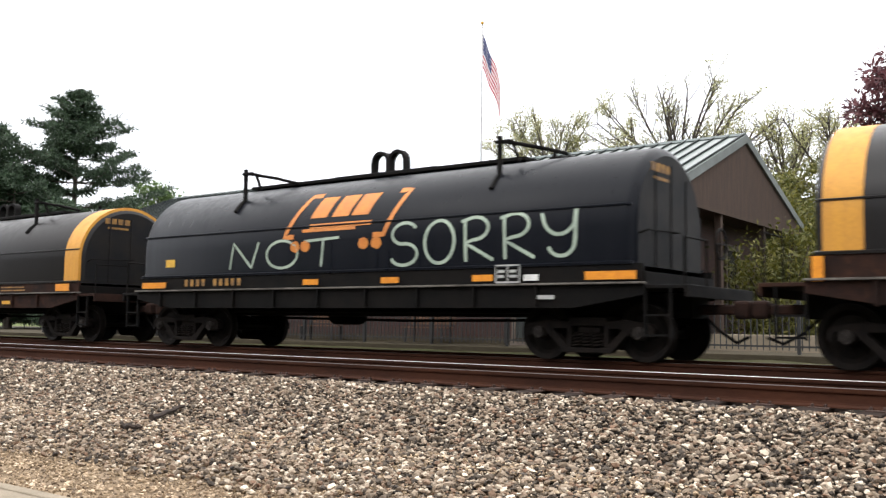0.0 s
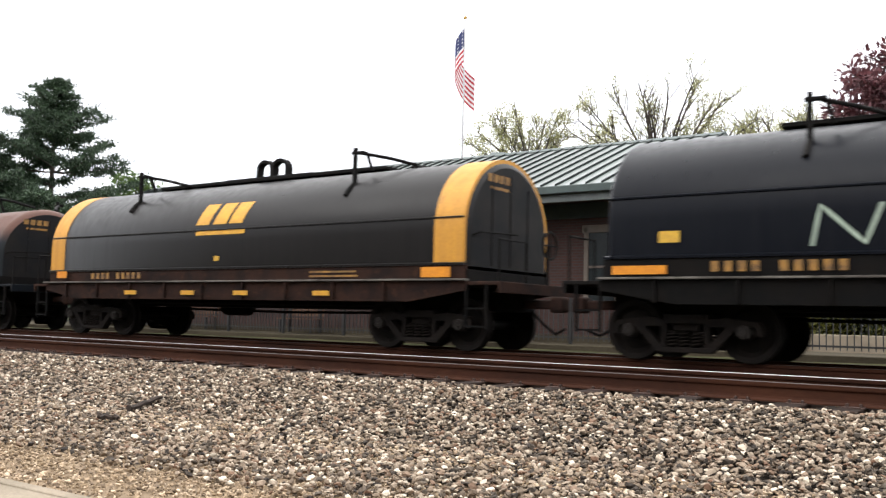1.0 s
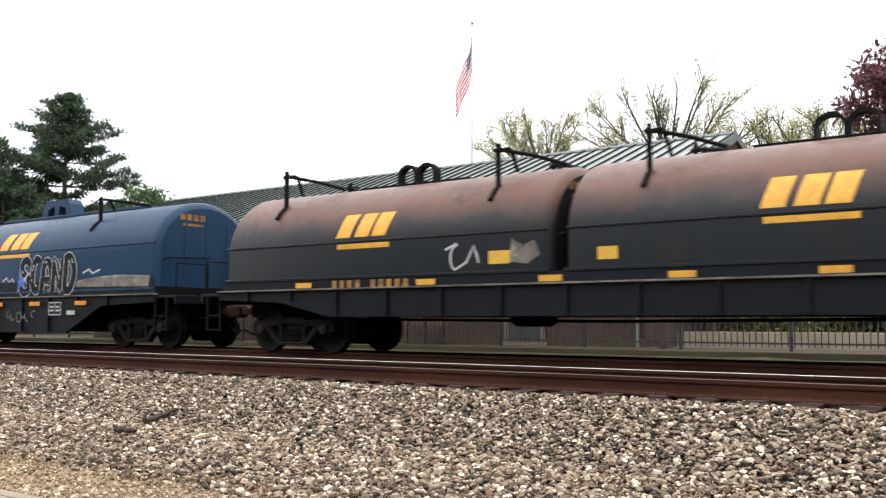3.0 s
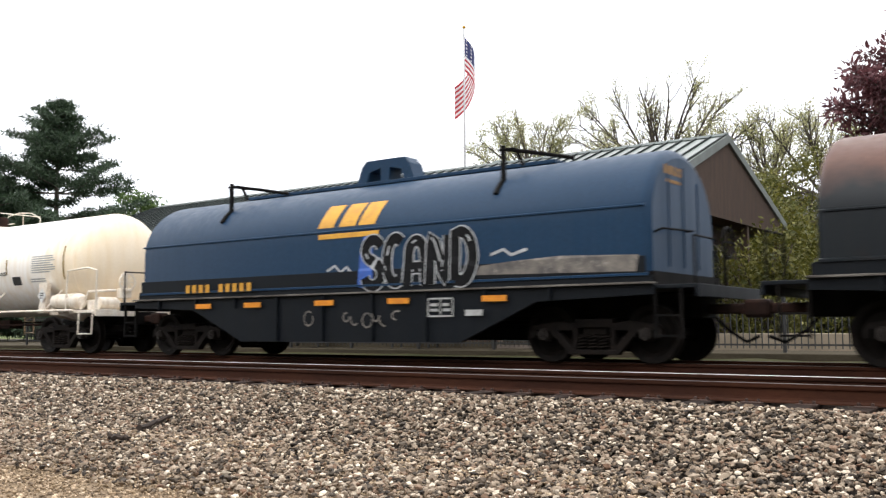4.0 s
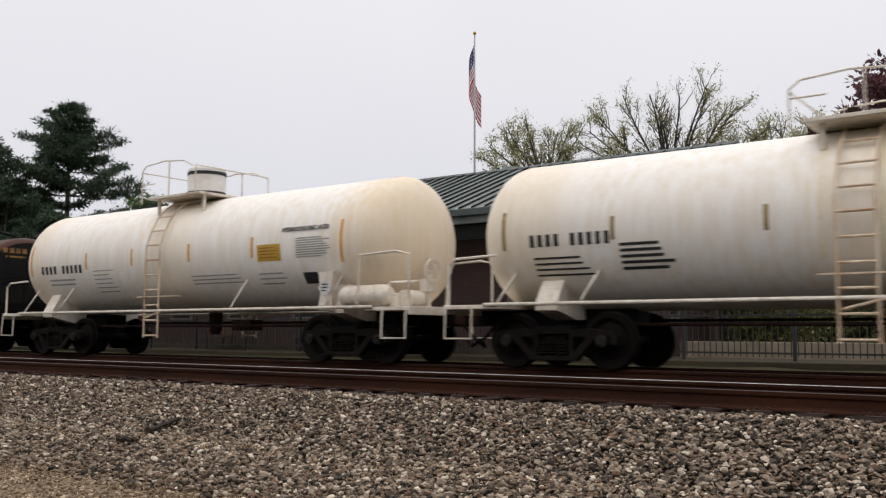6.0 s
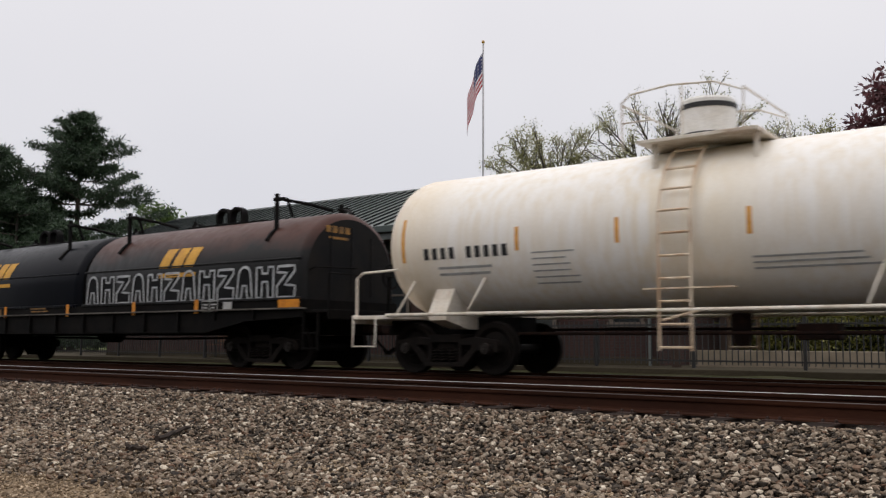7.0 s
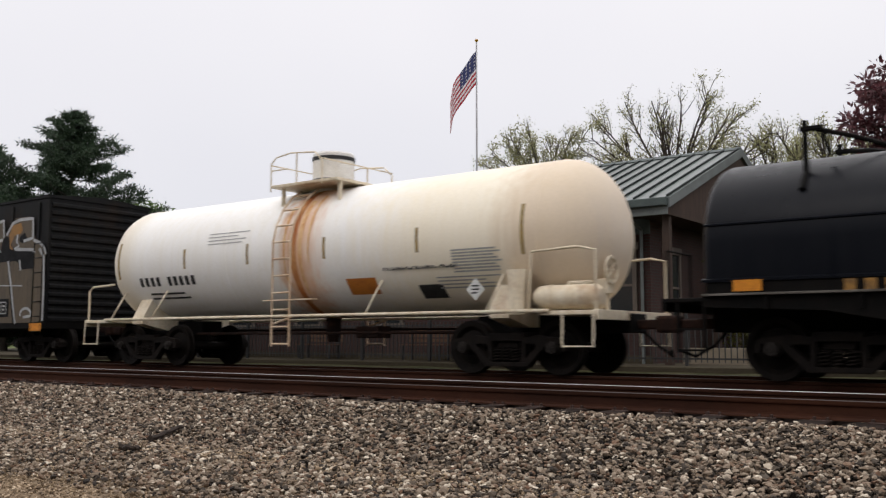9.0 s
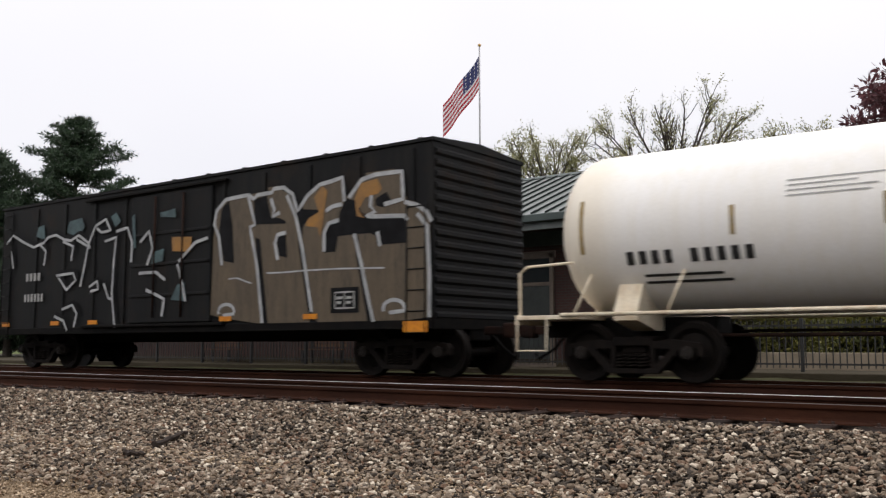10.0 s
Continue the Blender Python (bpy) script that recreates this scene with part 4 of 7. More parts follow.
def stack_guide(car, x, hw, spring, top, material, tall=0.34):
    """Post on the shoulder of a hood, a leaning leg behind it, and a cap bar towards the crown."""
    wall = hood_wall(hw, spring, top, 0.02)
    for side in (-1, 1):
        s = Solid()
        zs = [top - 0.62, top - 0.48, top - 0.34]
        foot = [(x, -side * wall(x, z), z) for z in zs]
        y = foot[-1][1]
        s.tube(foot + [(x, y, top + tall * 0.5), (x, y, top + tall)], 0.05, 6)
        s.tube([(x + 0.2, y * 0.9, top + tall * 0.75), (x + 0.28, y * 0.8, top - 0.1)], 0.035, 6)
        s.box(x - 0.08, x + 0.24, y - 0.05, y + 0.05, top + tall * 0.62, top + tall * 0.78, 0.01)
        s.tube([(x + 0.1, y, top + tall * 0.7), (x + 0.55, y * 0.62, top + tall * 0.45), (x + 1.0, y * 0.3, top + 0.03)], 0.035, 6)
        part("stacking_guide", s, material, car, "black steel stacking guide")


def hood(car, x0, x1, hw, spring, top, material, band=None, seam=2.2, base=1.44, end_mat=None):
    n = 26
    s, rings = Solid(), []
    for x, g in ((x0, -0.15), (x0 + 0.03, -0.09), (x0 + 0.08, -0.03), (x0 + 0.15, 0.0), (x1 - 0.15, 0.0), (x1 - 0.08, -0.03), (x1 - 0.03, -0.09), (x1, -0.15)):
        rings.append([(x, y, z) for y, z in hood_outline(hw, spring, top, base - 0.04, n, g)])
    m = len(rings[0])
    s.add([v for r in rings for v in r], [(k * m + i, k * m + (i + 1) % m, (k + 1) * m + (i + 1) % m, (k + 1) * m + i) for k in range(len(rings) - 1) for i in range(m)], True)
    h = part("hood", s, material, car, "removable arched steel hood")
    for r, d in ((rings[0], 0.012), (rings[-1], -0.012)):
        part("end_sheet", Solid().prism([(y, z) for x, y, z in r], min(r[0][0], r[0][0] + d), max(r[0][0], r[0][0] + d)), end_mat or material, h, "dark end sheet of the hood")
    lip = Solid()
    for side in (-1, 1):
        yl = -hood_wall(hw, spring, top, 0.0)(0, seam)
        lip.prism([(side * (yl - 0.02), seam - 0.025), (side * (yl + 0.024), seam - 0.02), (side * (yl + 0.024), seam + 0.002), (side * (yl - 0.02), seam + 0.02)], x0 + 0.06, x1 - 0.06)
    part("seam_lip", lip, material, h)
    low = Solid()
    for side in (-1, 1):
        low.prism([(side * (hw - 0.01), base - 0.03), (side * (hw + 0.035), base - 0.025), (side * (hw + 0.035), base + 0.01), (side * (hw - 0.01), base + 0.03)], x0 + 0.02, x1 - 0.02)
    part("hood_foot", low, material, h)
    for end in (x0, x1):
        k = -1 if end == x0 else 1
        e = Solid()
        for yy in (-0.62, 0.0, 0.62):
            e.box(end + (0.001 if k > 0 else -0.018), end + (0.018 if k > 0 else -0.001), yy - 0.025, yy + 0.025, 1.5, top - 0.3 - abs(yy) * 0.3, 0.01)
        part("end_stiffener", e, end_mat or material, h)
    for i in range(4):
        part("end_mark", Solid().box(x1 + 0.002, x1 + 0.007, -0.78 + i * 0.19, -0.64 + i * 0.19, top - 0.47, top - 0.33), M["old_gold"], h, "small gold mark on the hood end")
    part("end_mark", Solid().box(x1 + 0.002, x1 + 0.006, -0.7, -0.1, top - 0.6, top - 0.55), M["old_gold"], h, "faded gold line on the hood end")
    grip = Solid().tube([(x1, -hw + 0.22, 2.0), (x1 + 0.14, -hw + 0.22, 2.05), (x1 + 0.14, 0.0, 2.1), (x1, 0.0, 2.1)], 0.018, 6)
    part("grab_iron", grip, M["frame_black"], h, "long grab iron across the hood end")
    if band:
        for a, b in band:
            part("yellow_band", Solid().prism(hood_outline(hw, spring, top, base + 0.01, n, 0.006), a, b, True), M["yellow_paint"], h, "faded yellow painted hood band")
    return h


def flat_frame(car, half, depth, tc, material, belly=None, trough=1.42, edge=M["dusty_edge"], hw=1.47):
    """Side sills, centre sill, cross-bearers, end platforms."""
    for side in (-1, 1):
        s = Solid()
        if belly:
            b0, b1, zb = belly
            pr = [(-half, 1.20), (-half, 1.05), (-b1, 0.98), (-b0, zb), (b0, zb), (b1, 0.98), (half, 1.05), (half, 1.20)]
        else:
            pr = [(-half, 1.20), (-half, 1.04), (-half + 1.2, depth), (half - 1.2, depth), (half, 1.04), (half, 1.20)]
        s.prism(pr, side * hw - 0.04, side * hw + 0.04, axis="y")
        x = -half + 0.9
        while x < half - 0.8:
            zb = depth if not belly else (belly[2] if abs(x) < belly[0] else 0.98)
            s.box(x - 0.02, x + 0.02, min(side * (hw + 0.04), side * (hw + 0.1)), max(side * (hw + 0.04), side * (hw + 0.1)), zb + 0.02, 1.20)
            x += 1.22
        part("side_sill", s, material, car)
        e = Solid().box(-half, half, min(side * (hw - 0.06), side * (hw + 0.12)), max(side * (hw - 0.06), side * (hw + 0.12)), 1.203, 1.235, 0.006)
        part("sill_edge", e, edge, car, "dusty pale edge of the sill")
        g = Solid().box(-half + 0.05, half - 0.05, min(side * (hw - 0.08), side * (hw - 0.02)), max(side * (hw - 0.08), side * (hw - 0.02)), 1.236, trough)
        part("trough_side", g, material, car)
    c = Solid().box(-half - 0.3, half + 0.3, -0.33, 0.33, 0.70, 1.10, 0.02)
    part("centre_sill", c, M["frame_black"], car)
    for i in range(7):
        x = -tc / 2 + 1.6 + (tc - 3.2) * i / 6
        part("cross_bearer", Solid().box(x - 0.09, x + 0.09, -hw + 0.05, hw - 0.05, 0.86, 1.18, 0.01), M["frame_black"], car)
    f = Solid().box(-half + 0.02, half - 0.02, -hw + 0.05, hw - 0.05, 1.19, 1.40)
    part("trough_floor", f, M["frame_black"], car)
    for k in (-1, 1):
        p = Solid().box(min(k * half, k * (half + 0.62)), max(k * half, k * (half + 0.62)), -1.45, 1.45, 1.13, 1.19, 0.01)
        p.box(min(k * (half + 0.6), k * (half + 0.66)), max(k * (half + 0.6), k * (half + 0.66)), -1.45, 1.45, 1.0, 1.19, 0.01)
        part("end_platform", p, material, car)
        r = Solid()
        r.tube([(k * (half + 0.58), -1.38, 1.18), (k * (half + 0.58), -1.38, 1.9), (k * (half + 0.58), -0.5, 1.9), (k * (half + 0.58), -0.5, 1.18)], 0.02, 6)
        part("hand_rail", r, M["frame_black"], car)
        st = Solid()
        for z in (0.42, 0.72):
            st.box(k * (half + 0.2) - 0.2, k * (half + 0.2) + 0.2, -1.5, -1.42, z, z + 0.03)
        for d in (-0.2, 0.2):
            st.box(k * (half + 0.2) + d - 0.015, k * (half + 0.2) + d + 0.015, -1.5, -1.44, 0.4, 1.13)
        part("step", st, M["frame_black"], car, "hanging side step")
        b = Solid()
        b.tube([(k * (half + 0.3), 0.75, 1.2), (k * (half + 0.3), 0.75, 1.95)], 0.03, 8)
        b.turn([(0.24, -0.015), (0.275, -0.015), (0.275, 0.015), (0.24, 0.015), (0.24, -0.015)], (k * (half + 0.36), 0.75, 1.95), "x", 20)
        b.tube([(k * (half + 0.36), 0.5, 1.95), (k * (half + 0.36), 1.0, 1.95)], 0.014, 6)
        b.tube([(k * (half + 0.36), 0.75, 1.7), (k * (half + 0.36), 0.75, 2.2)], 0.014, 6)
        if k > 0:
            part("hand_brake", b, M["frame_black"], car, "hand brake wheel on its post")
        coupler(car, k * (half + 0.25), k * (half + 1.02), M["frame_rust"])
    u = Solid()
    u.turn([(0.0, -0.45), (0.17, -0.42), (0.2, -0.36), (0.2, 0.36), (0.17, 0.42), (0.0, 0.45)], (-1.6, 0.55, 0.72), "x", 16)
    part("air_reservoir", u, M["frame_black"], car)
    v = Solid()
    v.tube([(-tc / 2 + 1, -0.75, 0.78), (tc / 2 - 1, -0.75, 0.78)], 0.025, 6)
    v.tube([(-tc / 2 + 1.2, 0.6, 0.66), (0, 0.6, 0.62), (tc / 2 - 1.2, 0.6, 0.66)], 0.03, 6)
    part("brake_pipe", v, M["frame_black"], car)


def reflectors(car, xs, z, wall, w=0.32, h=0.1, material=None):
    for x in xs:
        part("reflector", rect(Solid(), x, z, w, h, wall), material or M["reflector"], car, "orange reflective plate", False)


def coil_car(c, label, half, tc, hoods, sill, belly=None, depth=0.84, seam=2.2, base=1.44):
    """hoods: rows of x0, x1, half width, spring height, crown height, material, bands."""
    car = thing("coil_car", label, "freight car", group="freight train")
    CARS.append((car, c))
    flat_frame(car, half, depth, tc, sill, belly, base - 0.02)
    for x0, x1, hw, spring, top, mat, band in hoods:
        hood(car, x0, x1, hw, spring, top, mat, band, seam, base, None if mat == M["blue_paint"] else M["hood_end"])
    truck(car, -tc / 2)
    truck(car, tc / 2)
    return car


def framed_plate(car, x, z, w, h, wall, material):
    """A stencilled data box: a thin frame, a dividing line and two lines of print."""
    s = ribbon(Solid(), [(x - w / 2, z - h / 2), (x + w / 2, z - h / 2), (x + w / 2, z + h / 2), (x - w / 2, z + h / 2), (x - w / 2, z - h / 2)], 0.028, wall)
    ribbon(s, [(x, z - h / 2), (x, z + h / 2)], 0.022, wall)
    for k in (-1, 1):
        lines(s, x + k * w / 4, z, w * 0.32, h * 0.6, 2, wall, round(x * 10) + k, 0.55)
    part("label_plate", s, material, car, "pale framed data box", False)


def mark(car, name, shape, material, label=""):
    return part(name, shape, material, car, label, False)


def crown_walk(car, x0, x1, top, material):
    s = Solid().box(x0, x1, -0.26, 0.26, top + 0.02, top + 0.09, 0.01)
    for i in range(9):
        x = x0 + 0.2 + (x1 - x0 - 0.4) * i / 8
        s.box(x - 0.02, x + 0.02, -0.2, 0.2, top - 0.03, top + 0.03)
    part("crown_beam", s, material, car, "dark beam along the crown of the hood")


def side_plate(z_wall):
    return lambda x, z: z_wall


SIDE = side_plate(-1.552)   # face of the trough side and its plates
SILL = side_plate(-1.578)   # face of the sill stiffeners

# the leading car, yellow end bands
w0 = hood_wall(1.44, 2.08, 3.50)
k0 = coil_car(2.66, "dark covered coil car with yellow hood end bands", 6.2, 9.8, [(-6.1, 6.1, 1.44, 2.08, 3.50, M["brown_black"], [(-5.98, -5.46), (5.46, 5.98)])], M["frame_rust"], None, 0.84, 2.3, 1.58)
reflectors(k0, [-6.02], 1.36, SIDE, 0.15, 0.34)
crown_walk(k0, -3.4, 3.4, 3.50, M["frame_black"])

# black car with sprayed words
w1 = hood_wall(1.44, 2.12, 3.52)
k1 = coil_car(-12.12, "black covered coil car with pale sprayed words", 6.26, 10.15, [(-6.22, 6.06, 1.44, 2.12, 3.52, M["black_paint"], None)], M["frame_black"], None, 0.84, 2.45, 1.54)
crown_walk(k1, -3.9, 3.4, 3.52, M["frame_black"])
lift_loop(k1, 0.0, 3.64, M["frame_black"], 0.42, 0.4)
for gx in (-3.3, 3.3):
    stack_guide(k1, gx, 1.44, 2.12, 3.52, M["frame_black"])
mark(k1, "sprayed_word", sprayed(Solid(), "NOT", -3.25, 1.64, 3.3, 0.55, 0.055, w1), M["spray_pale"], "pale green sprayed word NOT")
mark(k1, "sprayed_word", sprayed(Solid(), "SORRY", 1.16, 1.60, 4.02, 0.76, 0.06, w1, 0.02), M["spray_pale"], "pale green sprayed word SORRY")
mark(k1, "emblem", emblem(Solid(), -0.06, 2.72, 1.6, 0.66, w1), M["logo_orange"], "orange railway emblem as slanted blocks")
for fr in ([(-0.85, 3.1), (-1.12, 3.1), (-1.54, 2.25), (-1.28, 2.25)], [(1.2, 3.05), (1.45, 3.05), (1.07, 2.2), (0.81, 2.2)]):
    mark(k1, "emblem_bracket", ribbon(Solid(), fr, 0.1, w1), M["logo_orange"], "orange bracket line beside the emblem")
for dx in (-1.23, -0.95, 0.58, 0.9):
    mark(k1, "orange_dot", filled(Solid(), arc(dx, 2.05, 0.13, 0.12, 0, 340, 12), w1, 0.04), M["logo_orange"], "orange painted dot")
mark(k1, "small_print", lines(Solid(), -0.1, 2.36, 1.9, 0.07, 1, w1, 1, 0.9), M["logo_orange"])
marks_row(k1, -3.6, 1.38, 1.9, 0.15, 10, SIDE, M["old_gold"], "dirty gold lettering block", 0.42, (4,))
reflectors(k1, [-0.67, 1.33, 3.36], 1.34, SIDE, 0.42, 0.11)
reflectors(k1, [5.72, -5.6], 1.34, SIDE, 0.86, 0.13)
framed_plate(k1, 3.86, 1.40, 0.46, 0.28, SIDE, M["decal_grey"])
mark(k1, "small_plate", rect(Solid(), 4.31, 1.33, 0.28, 0.1, SIDE), M["decal_white"])
mark(k1, "yellow_plate", rect(Solid(), -5.17, 1.83, 0.32, 0.17, w1), M["decal_yellow"], "yellow painted plate")
mark(k1, "small_print", lines(Solid(), 4.65, 1.01, 0.4, 0.08, 1, SILL, 3, 0.8), M["decal_grey"])

# brown-black car, yellow bands
w2 = hood_wall(1.44, 2.08, 3.47)
k2 = coil_car(-27.04, "dark brown covered coil car with yellow hood end bands", 6.2, 9.8, [(-6.2, 6.15, 1.44, 2.08, 3.47, M["brown_black"], [(-6.15, -5.6), (5.48, 6.1)])], M["frame_rust"], None, 0.84, 2.31, 1.5)
crown_walk(k2, -3.6, 3.4, 3.47, M["frame_black"])
lift_loop(k2, 0.0, 3.60, M["frame_black"], 0.36, 0.42)
for gx in (-3.4, 3.2):
    stack_guide(k2, gx, 1.44, 2.08, 3.47, M["frame_black"])
mark(k2, "emblem", emblem(Solid(), -0.06, 2.54, 1.5, 0.7, w2), M["logo_gold"], "golden railway emblem as slanted blocks")
marks_row(k2, -3.4, 1.36, 1.9, 0.14, 10, SIDE, M["old_gold"], "dirty gold lettering block", 0.42, (4,))
mark(k2, "small_print", lines(Solid(), 3.3, 1.34, 1.3, 0.16, 2, SIDE, 5), M["old_gold"])
reflectors(k2, [5.6], 1.35, SIDE, 0.62, 0.18)
reflectors(k2, [-5.5], 1.40, SIDE, 0.4, 0.16)
reflectors(k2, [-2.78, -0.84, 0.79, 2.98], 0.98, SILL, 0.42, 0.09, M["logo_gold"])
mark(k2, "yellow_plate", rect(Solid(), -0.12, 1.70, 0.16, 0.1, w2), M["decal_yellow"])

# rusty blue-black car with two hoods
w3 = hood_wall(1.44, 1.98, 3.30)
h3 = M["rusty_blue"]
k3 = coil_car(-43.57, "rust-crowned blue-black coil car with two hoods", 8.0, 12.6, [(-7.9, -0.12, 1.44, 1.98, 3.30, h3, None), (0.12, 7.9, 1.44, 1.98, 3.30, h3, None)], M["dark_blue"], (4.9, 6.2, 0.70), 0.70, 2.11, 1.44)
for hx in (-4.0, 4.0):
    lift_loop(k3, hx + 0.1, 3.34, M["frame_black"], 0.36, 0.42)
    for gx in (-2.6, 2.6):
        stack_guide(k3, hx + gx, 1.44, 1.98, 3.30, M["frame_black"], 0.4)
    mark(k3, "emblem", emblem(Solid(), hx - 0.1, 2.3, 1.27, 0.68, w3), M["logo_gold"], "golden railway emblem as slanted blocks")
marks_row(k3, -3.85, 1.30, 1.9, 0.15, 10, SIDE, M["old_gold"], "dirty gold lettering block", 0.42, (4,))
reflectors(k3, [7.14], 1.31, SIDE, 0.62, 0.16, M["logo_gold"])
reflectors(k3, [-5.51, -2.55, -0.06, 2.12, 4.23], 1.30, SIDE, 0.42, 0.1, M["logo_gold"])
framed_plate(k3, 5.52, 1.34, 0.5, 0.24, SIDE, M["decal_white"])
mark(k3, "small_plate", rect(Solid(), 6.24, 1.35, 0.25, 0.06, SIDE), M["decal_white"])
mark(k3, "yellow_plate", rect(Solid(), -1.09, 1.68, 0.42, 0.22, w3), M["decal_yellow"])
mark(k3, "yellow_plate", rect(Solid(), 0.89, 1.67, 0.34, 0.2, w3), M["decal_yellow"])
mark(k3, "sprayed_scribble", ribbon(Solid(), [(-2.2, 1.85), (-1.95, 1.95)] + arc(-1.95, 1.7, 0.14, 0.22, 90, 250, 6) + [(-1.75, 1.62), (-1.6, 1.9), (-1.5, 1.6)], 0.04, w3), M["spray_silver"], "pale sprayed scribble")
mark(k3, "sprayed_patch", filled(Solid(), [(-0.9, 1.6), (-0.55, 1.55), (-0.3, 1.7), (-0.42, 1.95), (-0.62, 1.85), (-0.85, 1.98)], w3), M["primer"], "pale sprayed patch")

# blue car with deep side sills
w4 = hood_wall(1.44, 2.22, 3.44)
k4 = coil_car(-59.95, "blue covered coil car with deep sills and black graffiti", 6.2, 9.95, [(-6.1, 6.1, 1.44, 2.22, 3.44, M["blue_paint"], None)], M["dark_blue"], (2.7, 4.2, 0.32), 0.32, 2.41, 1.36)
crown_walk(k4, -3.9, 3.9, 3.42, M["blue_paint"])
lb = Solid()
lb.prism([(-0.75, 3.45), (-0.62, 3.82), (-0.5, 3.95), (0.5, 3.95), (0.62, 3.82), (0.75, 3.45), (0.5, 3.45), (0.4, 3.72), (0.12, 3.78), (0.1, 3.5), (-0.1, 3.5), (-0.12, 3.78), (-0.4, 3.72), (-0.5, 3.45)], -0.2, 0.2, axis="y")
part("lifting_bracket", lb, M["blue_paint"], k4, "heavy blue steel lifting bracket")
for gx in (-3.6, 3.3):
    stack_guide(k4, gx, 1.44, 2.22, 3.44, M["frame_black"], 0.25)
mark(k4, "emblem", emblem(Solid(), 0.12, 2.6, 1.5, 0.68, w4), M["logo_gold"], "golden railway emblem as slanted blocks")
marks_row(k4, -3.4, 1.42, 2.1, 0.17, 10, side_plate(-1.545), M["logo_gold"], "gold lettering block", 0.42, (4,))
part("trough_band", Solid().box(-6.05, 6.05, -1.462, -1.448, 1.36, 1.63, 0.004), M["dark_blue"], k4, "dark dirty band along the foot of the hood")
reflectors(k4, [-3.8, -2.31, -0.36, 1.43, 3.44], 1.05, SILL, 0.48, 0.1)
framed_plate(k4, 2.35, 0.92, 0.52, 0.3, SILL, M["decal_grey"])
mark(k4, "small_plate", rect(Solid(), 3.04, 0.82, 0.35, 0.1, SILL), M["decal_grey"])


BUBBLES = {
    "S": [arc(0.50, 0.74, 0.30, 0.19, 20, 265, 14) + arc(0.50, 0.30, 0.32, 0.21, 85, -165, 14)],
    "C": [arc(0.55, 0.5, 0.33, 0.40, 55, 305, 18)],
    "A": [[(0.16, 0.10), (0.22, 0.5)] + arc(0.5, 0.62, 0.28, 0.28, 170, 10, 10) + [(0.80, 0.5), (0.84, 0.10)], [(0.3, 0.42), (0.72, 0.42)]],
    "N": [[(0.18, 0.08), (0.2, 0.5), (0.22, 0.9), (0.36, 0.8), (0.62, 0.3), (0.76, 0.14), (0.8, 0.5), (0.82, 0.92)]],
    "D": [[(0.24, 0.1), (0.24, 0.5), (0.24, 0.9), (0.4, 0.92)] + arc(0.44, 0.5, 0.38, 0.42, 85, -85, 14) + [(0.24, 0.1)]],
}


def bubble_letters(car, word, x, z, w, h, wall, fill, outline):
    """Swollen sprayed letters: a fat dark stroke over a wider pale one."""
    lift = lambda d: (lambda xx, zz: wall(xx, zz) - d)
    p = w / len(word)
    for i, ch in enumerate(word):
        dip = 0.04 * math.sin(i * 2.1)
        lines_of = [[(x + p * (i - 0.12 + 1.24 * u), z + dip + v * h) for u, v in line] for line in BUBBLES[ch]]
        edge, body, shine = Solid(), Solid(), Solid()
        for line in lines_of:
            ribbon(edge, line, 0.245, lift(0.002 + 0.003 * i))
            ribbon(body, line, 0.195, lift(0.004 + 0.003 * i))
        mid = lines_of[0][len(lines_of[0]) // 3:len(lines_of[0]) // 3 + 3]
        ribbon(shine, mid, 0.035, lift(0.007 + 0.003 * i))
        letter = mark(car, "graffiti_letter", body, fill, "black swollen sprayed letter " + ch)
        part("outline", edge, outline, letter, clean=False)
        part("shine", shine, outline, letter, clean=False)


w4g = lambda x, z: min(w4(x, z), -1.466) if z < 1.66 else w4(x, z)
bubble_letters(k4, "SCAND", 0.50, 1.25, 2.5, 1.0, w4g, M["spray_black"], M["spray_silver"])
mark(k4, "graffiti_halo", filled(Solid(), [(0.38, 1.3), (0.75, 1.28), (0.72, 2.3), (0.52, 2.28), (0.42, 1.9)], w4g), M["spray_blue"], "bright blue sprayed edge")
mark(k4, "sprayed_scribble", ribbon(Solid(), [(-0.4, 1.65), (-0.2, 1.75), (-0.05, 1.62), (0.1, 1.72), (0.2, 1.6)], 0.05, w4), M["spray_silver"], "pale sprayed scribble")
mark(k4, "sprayed_scribble", ribbon(Solid(), [(3.3, 1.78), (3.55, 1.86), (3.7, 1.76), (4.0, 1.84)], 0.05, w4), M["spray_silver"], "pale sprayed scribble")
mark(k4, "dirty_band", filled(Solid(), [(3.0, 1.42), (5.9, 1.40), (5.95, 1.66), (4.6, 1.70), (3.1, 1.62)], w4g, 0.06), M["primer"], "dirty grey-brown scraped band")
rg = random.Random(17)
for i in range(7):
    gx = -0.75 if i == 0 else -0.05 + 0.24 * i + rg.uniform(-0.04, 0.04)
    curl = arc(gx, 0.76 + rg.uniform(-0.05, 0.05), rg.uniform(0.07, 0.13), rg.uniform(0.08, 0.14), rg.uniform(0, 180), rg.uniform(250, 420), 9)
    mark(k4, "sprayed_scribble", ribbon(Solid(), curl, 0.03, SILL), M["primer"], "faint old scribble on the sill")

